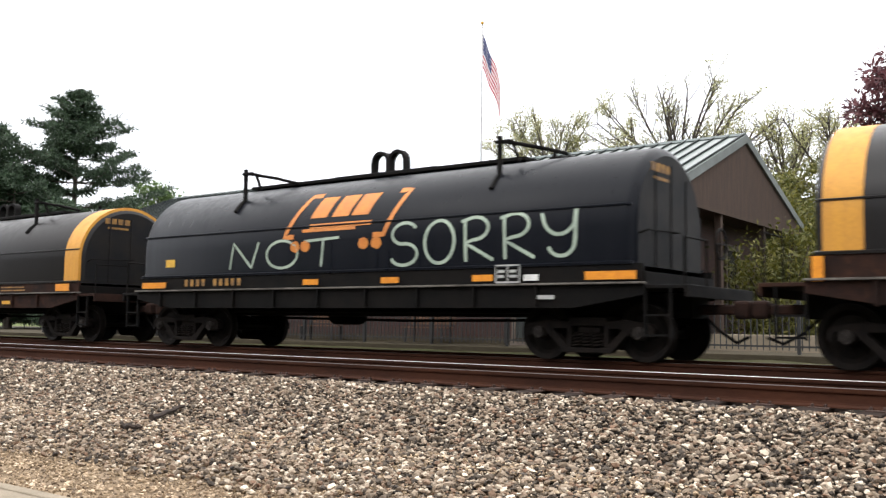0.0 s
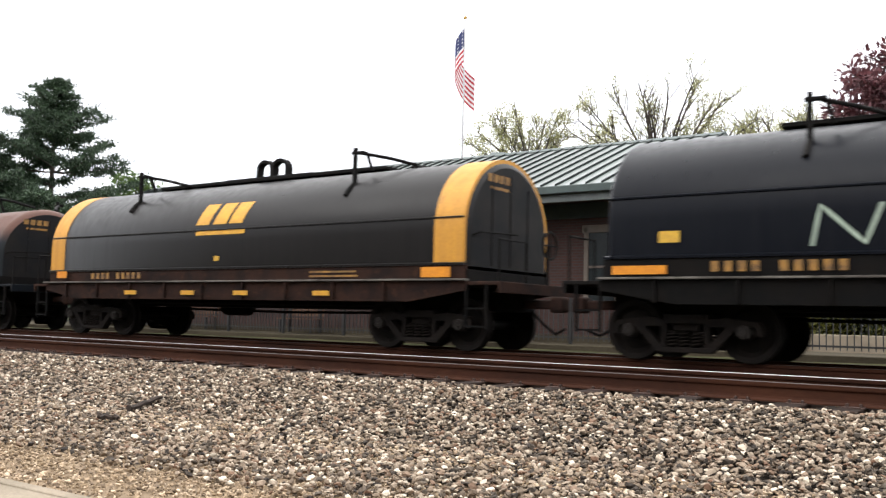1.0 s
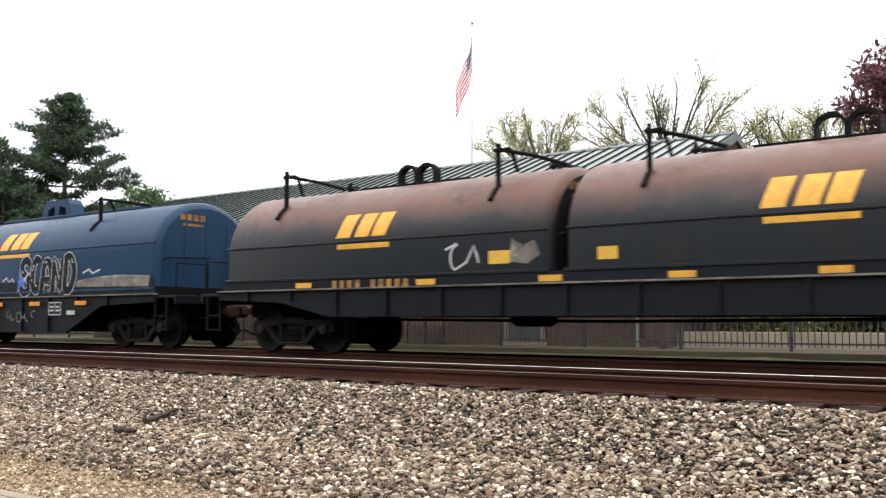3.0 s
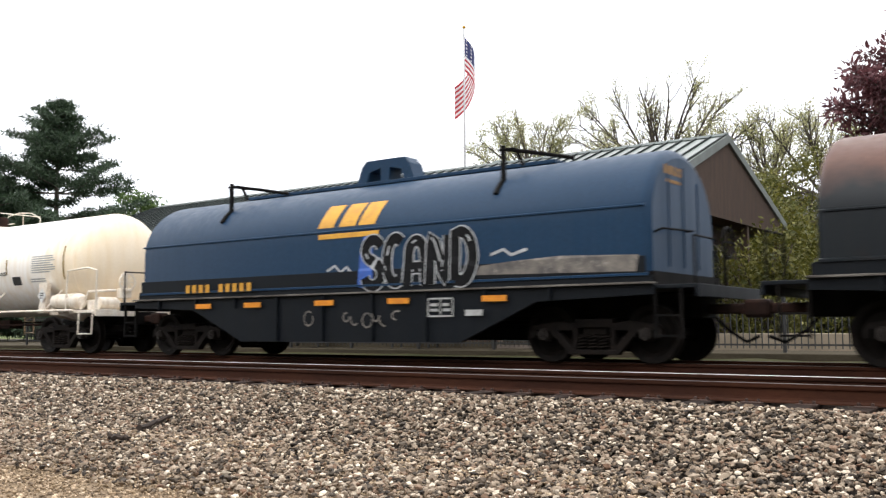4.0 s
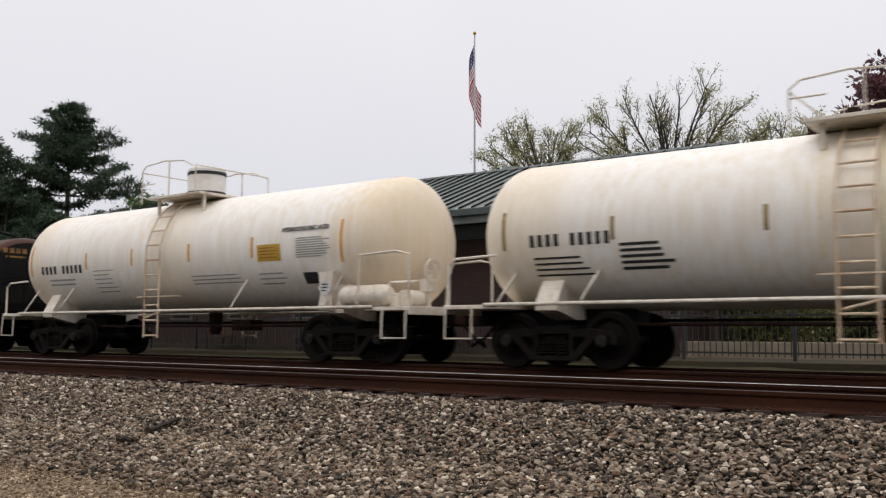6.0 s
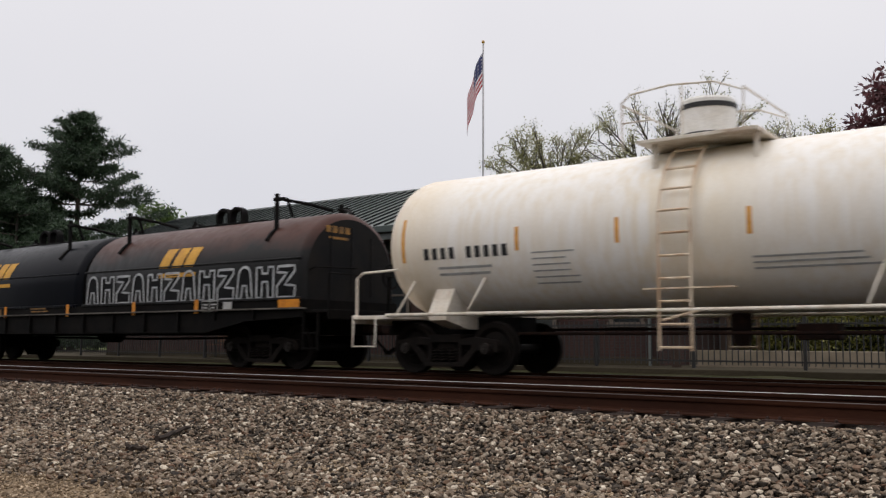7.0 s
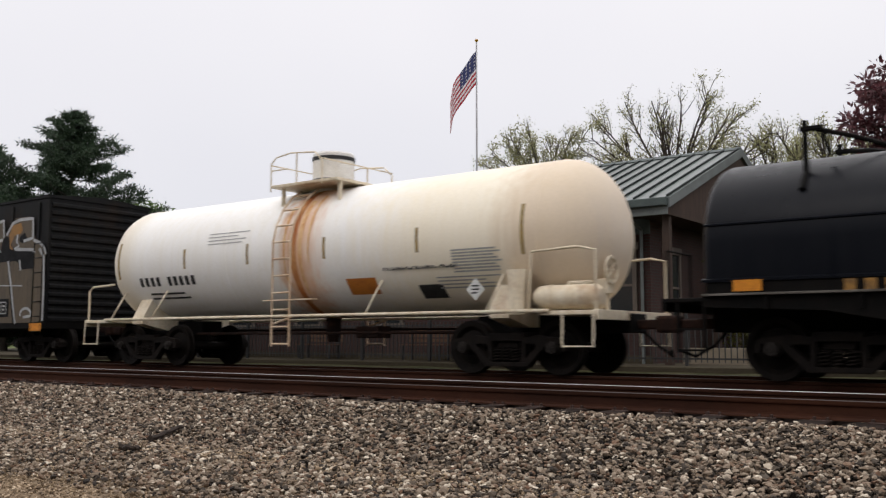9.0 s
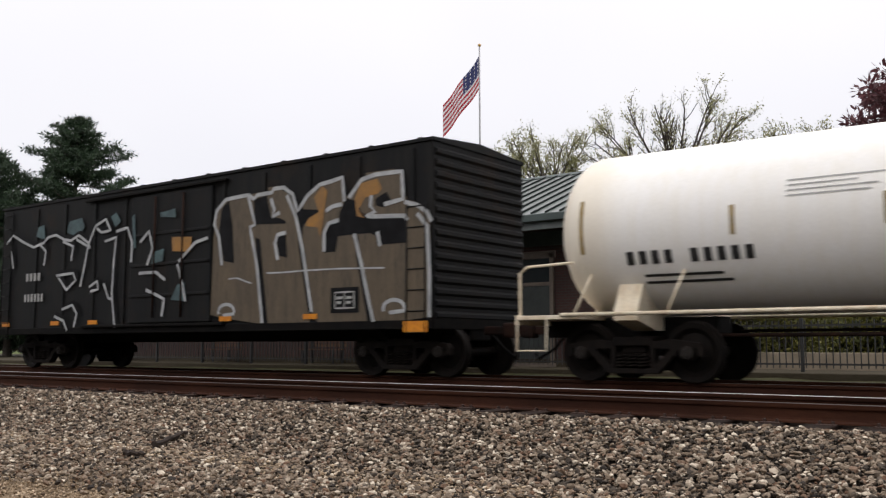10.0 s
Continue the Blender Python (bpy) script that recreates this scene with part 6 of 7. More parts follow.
def boxcar(c):
    car = thing("boxcar", "black ribbed boxcar covered with tan and silver graffiti", "boxcar", group="freight train")
    CARS.append((car, c))
    half, y, z0, z1 = 7.35, 1.50, 0.98, 4.22
    b = Solid().box(-half, half, -y, y, z0, z1, 0.02)
    part("body", b, M["boxcar_black"], car, "black sheet-steel box body")
    r = Solid().prism([(-y - 0.03, z1 + 0.0), (-y - 0.03, z1 + 0.06), (0, z1 + 0.17), (y + 0.03, z1 + 0.06), (y + 0.03, z1 + 0.0)], -half - 0.03, half + 0.03)
    roof = part("roof", r, M["boxcar_black"], car, "shallow ribbed steel roof")
    for i in range(13):
        x = -half + 0.3 + (2 * half - 0.6) * i / 12
        part("roof_rib", Solid().prism([(-y - 0.02, z1 + 0.055), (0, z1 + 0.165), (y + 0.02, z1 + 0.055), (y + 0.02, z1 + 0.085), (0, z1 + 0.2), (-y - 0.02, z1 + 0.085)], x - 0.04, x + 0.04), M["boxcar_black"], roof)
    for k in (-1, 1):
        n = 15
        for i in range(n):
            z = z0 + 0.12 + (z1 - z0 - 0.3) * i / (n - 1)
            h = 0.075
            pr = [(k * half, z - h), (k * (half + 0.05), z - h * 0.4), (k * (half + 0.05), z + h * 0.4), (k * half, z + h)]
            part("end_corrugation", Solid().prism(pr, -y + 0.06, y - 0.06, axis="y"), M["boxcar_black"], car)
        ladder(car, k * (half - 0.35), -y - 0.05, 0.75, 3.1 if k > 0 else 4.1, 0.42, M["boxcar_black"])
        coupler(car, k * (half + 0.1), k * (half + 0.72), M["frame_rust"])
        st = Solid()
        st.box(k * half - 0.03, k * half + 0.03, -y - 0.02, y + 0.02, z0 - 0.12, z0 + 0.1, 0.01)
        part("end_sill", st, M["frame_black"], car)
        truck(car, k * 5.95 + (0.3 if k > 0 else 0.0))
    for x in [-6.9, -5.6, -4.3, -3.0, -1.75, 1.75, 3.0, 4.3, 5.6, 6.9]:
        for side in (-1, 1):
            q = Solid().box(x - 0.05, x + 0.05, min(side * y, side * (y + 0.035)), max(side * y, side * (y + 0.035)), z0, z1 - 0.1, 0.008)
            part("side_post", q, M["boxcar_black"], car)
    for side in (-1, 1):
        s = Solid().box(-half, half, min(side * (y - 0.02), side * (y + 0.05)), max(side * (y - 0.02), side * (y + 0.05)), z0 - 0.12, z0 + 0.04, 0.01)
        part("side_sill", s, M["frame_black"], car)
        d = Solid().box(-1.45, 1.42, min(side * y, side * (y + 0.07)), max(side * y, side * (y + 0.07)), z0 + 0.1, 4.02, 0.02)
        door = part("door", d, M["boxcar_black"], car, "wide plug door")
        rl = Solid()
        for z in (1.0, 4.06):
            rl.box(-3.3, 1.9, min(side * (y + 0.02), side * (y + 0.12)), max(side * (y + 0.02), side * (y + 0.12)), z, z + 0.06, 0.01)
        part("door_track", rl, M["frame_black"], car)
        for x in (-0.5, 0.5):
            p = Solid().tube([(x, side * (y + 0.11), 1.2), (x, side * (y + 0.11), 3.95)], 0.025, 8)
            part("locking_bar", p, M["frame_rust"], door)
        for z in (1.7, 2.4, 3.1):
            part("door_rib", Solid().box(-1.4, 1.38, min(side * (y + 0.07), side * (y + 0.1)), max(side * (y + 0.07), side * (y + 0.1)), z - 0.03, z + 0.03, 0.008), M["boxcar_black"], door)
    cs = Solid().box(-half, half, -0.33, 0.33, 0.66, 0.98, 0.02)
    part("centre_sill", cs, M["frame_black"], car)
    # graffiti: tall tan shapes with pale outlines, silver and teal outlines beyond the door
    wall = side_plate(-y - 0.042)
    wall2 = side_plate(-y - 0.047)
    wall3 = side_plate(-y - 0.052)
    base = [(1.43, 1.19), (1.47, 2.88), (1.56, 3.46), (1.94, 3.67), (2.7, 3.7), (3.4, 3.78), (3.77, 3.58), (3.98, 3.18), (4.34, 3.52), (4.75, 3.73), (5.21, 3.77), (5.3, 3.35), (5.7, 3.74), (6.12, 3.79), (6.68, 3.73), (6.73, 3.23), (7.12, 3.07), (7.31, 2.82), (7.35, 1.06), (6.54, 0.99), (3.15, 0.99)]
    d1 = [(1.71, 3.45), (1.94, 3.63), (2.08, 3.08), (2.15, 2.29), (1.84, 2.3), (1.65, 2.99)]
    d2 = [(2.73, 3.62), (3.11, 3.63), (3.25, 3.16), (3.63, 3.1), (3.7, 3.0), (2.75, 3.03)]
    d3 = [(3.46, 2.8), (3.69, 2.82), (3.73, 2.31), (3.51, 2.32), (3.43, 2.63)]
    d4 = [(3.96, 3.36), (4.22, 3.23), (4.76, 3.18), (4.53, 3.09), (4.18, 2.94), (4.12, 2.47), (4.44, 1.18), (4.6, 1.0), (4.39, 1.0), (4.05, 2.48)]
    d5 = [(5.13, 3.08), (5.3, 3.35), (5.59, 3.28), (5.71, 3.01), (6.79, 2.89), (6.8, 2.38), (6.1, 2.39), (6.04, 2.64), (5.11, 2.67), (5.05, 2.37), (4.75, 2.35), (4.69, 2.71), (4.8, 2.91), (5.13, 2.95)]
    d6 = [(2.93, 2.78), (3.07, 1.85), (3.21, 0.99), (3.03, 0.96), (2.79, 2.79)]
    d7 = [(5.6, 2.68), (5.75, 1.95), (6.03, 1.02), (5.87, 1.0), (5.57, 2.27)]
    d8 = [(6.04, 3.28), (6.31, 3.38), (6.45, 3.17), (6.26, 3.09), (6.05, 3.13)]
    l1 = [(1.77, 2.26), (1.66, 2.87), (1.5, 3.15), (1.56, 3.44), (1.85, 3.66), (2.56, 3.69), (2.73, 3.59), (2.83, 3.66), (3.27, 3.67), (3.32, 3.74), (3.6, 3.74), (3.86, 3.58), (4.01, 3.22), (4.29, 3.51), (4.61, 3.69), (4.9, 3.72), (5.21, 3.77), (5.27, 3.3)]
    l2 = [(2.56, 3.66), (2.78, 3.05), (2.63, 3.01), (2.86, 2.2), (3.05, 1.02)]
    l3 = [(3.7, 3.57), (3.97, 3.11), (4.16, 2.47), (4.44, 1.22)]
    l4 = [(3.47, 2.28), (3.38, 2.63), (3.46, 2.79), (3.69, 2.82)]
    l5 = [(5.21, 3.25), (4.95, 3.23), (4.79, 3.15)]
    l6 = [(5.13, 2.95), (4.86, 2.91), (4.75, 2.74), (4.75, 2.37)]
    l7 = [(5.39, 3.36), (5.7, 3.67), (6.05, 3.73), (6.68, 3.72), (6.71, 3.21), (6.26, 3.15)]
    l8 = [(5.95, 3.35), (5.93, 3.14), (6.04, 3.04), (5.82, 2.96), (6.74, 2.9), (6.82, 2.81)]
    l9 = [(6.74, 3.15), (7.05, 3.06), (7.26, 2.92), (7.36, 2.75)]
    l10 = [(7.03, 2.92), (7.26, 2.67), (7.31, 1.87), (7.31, 1.06)]
    l11 = [(5.53, 2.66), (5.72, 2.05), (5.89, 1.42), (6.02, 1.0)]
    l12 = [(3.24, 3.55), (3.35, 3.3), (3.29, 3.17), (3.51, 3.24)]
    l13 = [(6.1, 2.66), (6.17, 2.38)]
    l14 = [(3.17, 2.03), (3.61, 2.02), (4.24, 2.03), (5.14, 2.02), (6.27, 1.98)]
    l15 = [(2.0, 1.96), (2.26, 1.97), (2.7, 1.84)]
    o1 = [(4.22, 2.91), (4.34, 3.08), (4.6, 3.13), (4.46, 3.45), (4.67, 3.65), (4.82, 3.57), (4.74, 3.18), (4.71, 2.93), (4.63, 2.66), (4.56, 2.88)]
    o2 = [(5.7, 3.63), (6.09, 3.65), (6.2, 3.47), (6.09, 3.33), (5.81, 3.34), (5.62, 3.1), (5.78, 2.94), (5.59, 2.98), (5.53, 3.33)]
    la = [(-7.06, 3.3), (-6.73, 3.5), (-6.15, 3.27), (-5.69, 3.12), (-5.21, 3.21), (-5.01, 3.34), (-4.65, 3.37), (-4.28, 3.23), (-3.97, 3.18), (-3.63, 3.29), (-3.22, 3.08), (-3.12, 2.93)]
    lb = [(-5.43, 3.2), (-5.09, 2.98), (-5.17, 2.62)]
    lc = [(-4.32, 3.18), (-3.86, 3.03), (-3.93, 2.67)]
    ld = [(-3.72, 3.19), (-3.22, 2.99), (-3.33, 2.53), (-3.49, 2.01)]
    le = [(-3.18, 3.07), (-2.92, 3.47), (-2.5, 3.6), (-2.3, 3.31), (-2.67, 3.29), (-2.87, 3.41)]
    lf = [(-2.51, 3.06), (-2.06, 3.13), (-2.12, 2.6), (-2.16, 1.8), (-2.0, 0.99)]
    lg = [(-4.57, 2.33), (-3.81, 2.36), (-3.7, 2.18), (-4.08, 1.95), (-4.46, 2.27)]
    lh = [(-3.1, 1.99), (-2.78, 2.12), (-2.72, 1.92), (-3.05, 1.88)]
    li = [(-2.5, 2.05), (-2.29, 1.69), (-2.11, 1.66)]
    lj = [(-4.25, 1.47), (-3.8, 1.57), (-3.59, 1.35), (-3.71, 1.02)]
    lk = [(-4.59, 1.31), (-4.17, 1.19), (-4.0, 0.95)]
    ll = [(-1.98, 3.26), (-1.53, 3.31), (-1.34, 2.95), (-1.36, 2.49)]
    lm = [(-1.04, 2.93), (-0.71, 3.17), (-0.56, 2.77), (-0.75, 2.39)]
    ln = [(-1.04, 2.22), (-0.41, 2.22), (-0.07, 2.03)]
    lo = [(-0.76, 1.83), (-0.38, 1.71), (-0.09, 1.6), (-0.16, 1.22)]
    lp = [(0.39, 2.41), (0.61, 2.57), (0.95, 2.8), (1.36, 2.87)]
    lq = [(0.35, 2.36), (0.52, 1.95), (0.66, 1.53)]
    lr = [(-6.81, 3.11), (-6.65, 2.61)]
    t1 = [(-4.19, 3.4), (-4.06, 3.7), (-3.54, 3.72), (-3.4, 3.48), (-3.68, 3.25)]
    t2 = [(-2.32, 3.64), (-2.1, 3.73), (-1.9, 3.5), (-2.12, 3.38)]
    t3 = [(-5.6, 3.38), (-5.52, 3.65), (-5.25, 3.68), (-5.17, 3.3)]
    t4 = [(-0.59, 2.41), (-0.56, 2.67), (-0.15, 2.74), (-0.18, 2.44)]
    t5 = [(0.11, 1.54), (0.37, 1.91), (0.6, 1.95), (0.7, 1.53)]
    t6 = [(-0.32, 3.6), (0.21, 3.61), (0.24, 3.41), (-0.29, 3.42)]
    t7 = [(-1.38, 3.59), (-1.27, 3.61), (-1.2, 2.81), (-1.29, 2.81)]
    oc = [(0.12, 2.98), (0.83, 2.95), (0.77, 2.61), (0.16, 2.62)]
    wd = side_plate(-y - 0.105)
    mark(car, "graffiti_fill", filled(Solid(), base, wall, 0.08), M["spray_tan"], "tan sprayed letter shapes")
    for o in (d1, d2, d3, d4, d5, d6, d7, d8):
        mark(car, "graffiti_shadow", filled(Solid(), o, wall2, 0.06), M["spray_black"], "black sprayed counter")
    for o in (l1, l2, l3, l4, l5, l6, l7, l8, l9, l10, l11, l12, l13):
        mark(car, "graffiti_outline", ribbon(Solid(), o, 0.08, wall3), M["spray_silver"], "pale sprayed outline")
    for o in (l14, l15):
        mark(car, "graffiti_outline", ribbon(Solid(), o, 0.03, wall3), M["spray_silver"], "thin pale sprayed line")
    for cx, cz in ((1.94, 1.28), (6.50, 1.24)):
        mark(car, "graffiti_patch", ribbon(Solid(), arc(cx, cz, 0.25, 0.15, 200, -20, 10) + [(cx - 0.1, cz - 0.08)], 0.07, wall3), M["spray_silver"], "small pale sprayed tag")
    for o in (o1, o2):
        mark(car, "graffiti_patch", filled(Solid(), o, side_plate(-y - 0.050)), M["spray_ochre"], "ochre sprayed patch")
    mark(car, "graffiti_patch", filled(Solid(), oc, wd), M["spray_ochre"], "ochre sprayed patch")
    for o in (t1, t2, t3):
        mark(car, "graffiti_patch", filled(Solid(), o, wall), M["spray_teal"], "dull teal sprayed patch")
    for o in (t4, t5, t6, t7):
        mark(car, "graffiti_patch", filled(Solid(), o, wd), M["spray_teal"], "dull teal sprayed patch")
    for o in (la, lb, lc, ld, le, lf, lg, lh, li, lj, lk, lr):
        mark(car, "graffiti_shadow", ribbon(Solid(), [(a + 0.05, b + 0.07) for a, b in o], 0.1, wall2), M["spray_black"], "black sprayed shadow line")
        mark(car, "graffiti_outline", ribbon(Solid(), o, 0.065, wall3), M["spray_silver"], "silver sprayed outline")
    for o in (ll, lm, ln, lo, lp, lq):
        mark(car, "graffiti_outline", ribbon(Solid(), o, 0.07, side_plate(-y - 0.11)), M["spray_silver"], "silver sprayed outline")
    marks_row(car, -5.66, 2.34, 0.75, 0.2, 4, wall3, M["decal_grey"], "grey lettering block")
    marks_row(car, -5.6, 1.80, 0.95, 0.2, 6, wall3, M["decal_grey"], "grey lettering block")
    reflectors(car, [-6.9, -4.55, -2.9, 1.92, 4.4], 1.13, side_plate(-y - 0.056), 0.38, 0.1)
    reflectors(car, [7.0], 0.9, side_plate(-y - 0.058), 0.55, 0.2)
    mark(car, "label_plate", rect(Solid(), 5.3, 1.42, 0.72, 0.48, wall3), M["spray_black"], "black label plate")
    framed_plate(car, 5.3, 1.42, 0.48, 0.3, side_plate(-y - 0.056), M["decal_grey"])
    return car


boxcar(-138.39)


# ---- station behind the train ----
def station():
    st = thing("station_building", "long red brick station with green metal roof", "station")
    x0, x1, ridge, zr = -34.5, -8.7, 26.0, 6.05
    ye0, ye1, ze = 20.7, 31.5, 4.0
    wy0, wy1, wx1 = 22.0, 30.2, -9.75
    slope = (zr - ze) / (ridge - ye0)
    body = Solid()
    body.prism([(wy0, -0.1), (wy0, 4.3), (ridge, zr - 0.25), (wy1, 4.3), (wy1, -0.1)], x0 + 1.0, wx1)
    part("wall", body, M["brick"], st, "red brick walls")
    for name, ya, za in (("roof_slope", ye0, ze), ("roof_slope", ye1, ze)):
        s = Solid()
        s.prism([(ya, za), (ridge, zr), (ridge, zr - 0.14), (ya, za - 0.14)], x0, x1)
        roof = part(name, s, M["roof_metal"], st, "dull green standing-seam metal roof")
        n = 60
        for i in range(n + 1):
            x = x0 + 0.02 + (x1 - x0 - 0.04) * i / n
            d = 0.05
            seam = Solid().prism([(ya, za + 0.002), (ridge, zr + 0.002), (ridge, zr + d), (ya, za + d)], x - 0.022, x + 0.022)
            part("seam", seam, M["seam_dark"], roof, clean=False)
    part("ridge_cap", Solid().prism([(ridge - 0.2, zr - 0.05), (ridge, zr + 0.06), (ridge + 0.2, zr - 0.05)], x0 - 0.02, x1 + 0.02), M["trim_green"], st)
    for ya in (ye0, ye1):
        part("gutter", Solid().box(x0, x1, ya - 0.13, ya + 0.01, ze - 0.22, ze - 0.02, 0.02), M["trim_green"], st, "green eaves gutter")
        part("fascia_board", Solid().box(x0 + 0.02, x1 - 0.02, ya + 0.015, ya + 0.06, ze - 0.42, ze - 0.15, 0.01), M["fascia"], st, "pale grey-green fascia board")
    # rake boards of the gable end
    for ya in (ye0, ye1):
        part("rake_board", Solid().prism([(ya, ze - 0.02), (ridge, zr + 0.0), (ridge, zr - 0.24), (ya, ze - 0.26)], x1 - 0.02, x1 + 0.05), M["fascia"], st, "pale rake board of the gable")
    part("soffit", Solid().box(x0 + 0.05, wx1, ye0 + 0.07, wy0 - 0.005, ze - 0.3, ze - 0.26), M["soffit"], st, "brown boarded soffit")
    part("gable_panel", Solid().prism([(ye0 + 0.02, ze - 0.42), (ye0 + 0.02, ze - 0.16), (ridge, zr - 0.15), (ye1 - 0.02, ze - 0.16), (ye1 - 0.02, ze - 0.42)], x1 - 0.09, x1 - 0.025), M["soffit"], st, "brown boarded gable panel over the open porch")
    part("porch_ceiling", Solid().box(wx1 + 0.01, x1 - 0.1, ye0 + 0.08, ye1 - 0.08, ze - 0.36, ze - 0.31), M["soffit"], st, "brown boarded porch ceiling")
    for py in (ye0 + 0.35, 24.3, 27.9, ye1 - 0.35):
        part("porch_post", Solid().box(x1 - 0.28, x1 - 0.1, py - 0.09, py + 0.09, -0.1, ze - 0.38, 0.01), M["soffit"], st, "square brown porch post")
    part("base_course", Solid().box(x0 + 1.0, wx1 + 0.03, wy0 - 0.07, wy0 - 0.003, -0.1, 0.2, 0.015), M["platform"], st, "dull concrete base course")
    part("frieze", Solid().box(x0 + 1.0, wx1 + 0.02, wy0 - 0.05, wy0 - 0.003, 3.3, 3.7, 0.01), M["trim_green"], st, "dark green frieze board")

    def opening(xc, w, z0, z1, door=False, gable=False, yc=0.0):
        o = new("door" if door else "window", None)
        o.parent = st
        o.matrix_local = pose(xc, wy0, 0) if not gable else pose(wx1, yc, 0, 0, 0, 90)
        fr = Solid()
        for a, b, c, d in ((-w / 2 - 0.12, -w / 2, z0, z1 + 0.15), (w / 2, w / 2 + 0.12, z0, z1 + 0.15), (-w / 2 - 0.18, w / 2 + 0.18, z1, z1 + 0.2), (-w / 2 - 0.18, w / 2 + 0.18, z0 - 0.12, z0)):
            fr.box(a, b, -0.08, 0.0, c, d, 0.01)
        part("frame", fr, M["tan_trim"], o, "tan stone surround")
        if door:
            part("leaf", Solid().box(-w / 2, w / 2, -0.04, -0.01, z0, z0 + 2.1, 0.008), M["dark_door"], o, "dark green door leaf")
            part("transom_bar", Solid().box(-w / 2, w / 2, -0.06, 0.0, z0 + 2.1, z0 + 2.2, 0.01), M["tan_trim"], o)
            part("pane", Solid().box(-w / 2, w / 2, -0.03, -0.01, z0 + 2.2, z1), M["glass"], o)
        else:
            part("pane", Solid().box(-w / 2, w / 2, -0.03, -0.01, z0, (z0 + z1) / 2 - 0.03), M["glass"], o)
            part("pane", Solid().box(-w / 2, w / 2, -0.03, -0.01, (z0 + z1) / 2 + 0.03, z1), M["glass"], o)
            part("meeting_rail", Solid().box(-w / 2, w / 2, -0.06, 0.0, (z0 + z1) / 2 - 0.03, (z0 + z1) / 2 + 0.03, 0.008), M["tan_trim"], o)

    for xc in (-31.5, -28.2, -25.0, -21.8, -18.4):
        opening(xc, 1.0, 1.1, 2.9)
    opening(-13.3, 1.05, 0.1, 2.95, True)
    opening(-10.6, 0.75, 1.1, 2.9)
    opening(0, 0.85, 1.1, 2.85, False, True, 23.3)
    opening(0, 0.85, 1.1, 2.85, False, True, 27.6)
    dn = Solid().tube([(-9.95, wy0 - 0.08, 0.0), (-9.95, wy0 - 0.08, 3.4), (-9.95, ye0 + 0.1, 3.75)], 0.045, 8)
    part("downpipe", dn, M["fascia"], st, "pale downpipe")
    v = Solid().turn([(0.0005, 0.3), (0.28, 0.27), (0.42, 0.17), (0.44, 0.05), (0.36, -0.3)], (-16.6, 26.4, zr - 0.12), "z", 24)
    part("roof_vent", v, M["trim_green"], st, "round metal roof vent")


station()

# low pale wall beyond the platform's end
lw = Solid().box(-9.2, 9.0, 22.6, 22.85, -0.1, 0.40, 0.02)
tagged(new("low_wall", tidy(lw.mesh("low_wall", M["concrete"]))), "low pale concrete wall beyond the platform fence", "wall", "", "structure")

# ---- fence along the platform ----
PICKET = Solid().box(-0.011, 0.011, -0.011, 0.011, 0.08, 1.06, 0.003)
PICKET = tidy(PICKET.mesh("picket", M["fence_black"]))
POST = Solid().box(-0.035, 0.035, -0.035, 0.035, 0.0, 1.16, 0.006)
POST.box(-0.045, 0.045, -0.045, 0.045, 1.16, 1.19, 0.01)
POST = tidy(POST.mesh("post", M["fence_black"]))
BAR = Solid()
BAR.box(-1.2, 1.2, -0.015, 0.015, 0.14, 0.18)
BAR.box(-1.2, 1.2, -0.015, 0.015, 0.94, 0.98)
BAR = tidy(BAR.mesh("rail", M["fence_black"]))
FENCE = thing("fence_panel", "black steel picket fence panel", "fence", group="platform fence", at=(-26.0, 19.9, 0.02))
for i in range(18):
    part("picket", PICKET, None, FENCE).location = (-1.13 + i * 0.133, 0, 0)
part("rail", BAR, None, FENCE)
part("post", POST, None, FENCE).location = (-1.2, 0, 0)
for i in range(15):
    copy_thing(FENCE, pose(-23.6 + i * 2.4, 19.9, 0.02))
for i in range(3):
    copy_thing(FENCE, pose(-28.4 - i * 2.4, 19.9, 0.02))


def bench(x, y):
    b = thing("platform_bench", "brown slatted wooden bench on the platform", "bench", group="platform benches", at=(x, y, 0.02))
    for i in range(4):
        part("slat", Solid().box(-0.8, 0.8, -0.22 + i * 0.12, -0.13 + i * 0.12, 0.42, 0.45, 0.006), M["bench_wood"], b)
    for i in range(3):
        part("back_slat", Solid().box(-0.8, 0.8, 0.26, 0.29, 0.52 + i * 0.13, 0.61 + i * 0.13, 0.006), M["bench_wood"], b)
    for k in (-0.65, 0.65):
        l = Solid().box(k - 0.03, k + 0.03, -0.22, -0.17, 0.0, 0.42, 0.006)
        l.box(k - 0.03, k + 0.03, 0.2, 0.25, 0.0, 0.92, 0.006)
        part("leg", l, M["fence_black"], b)


bench(-16.2, 21.0)
bench(-20.4, 21.0)
bench(-25.2, 21.0)


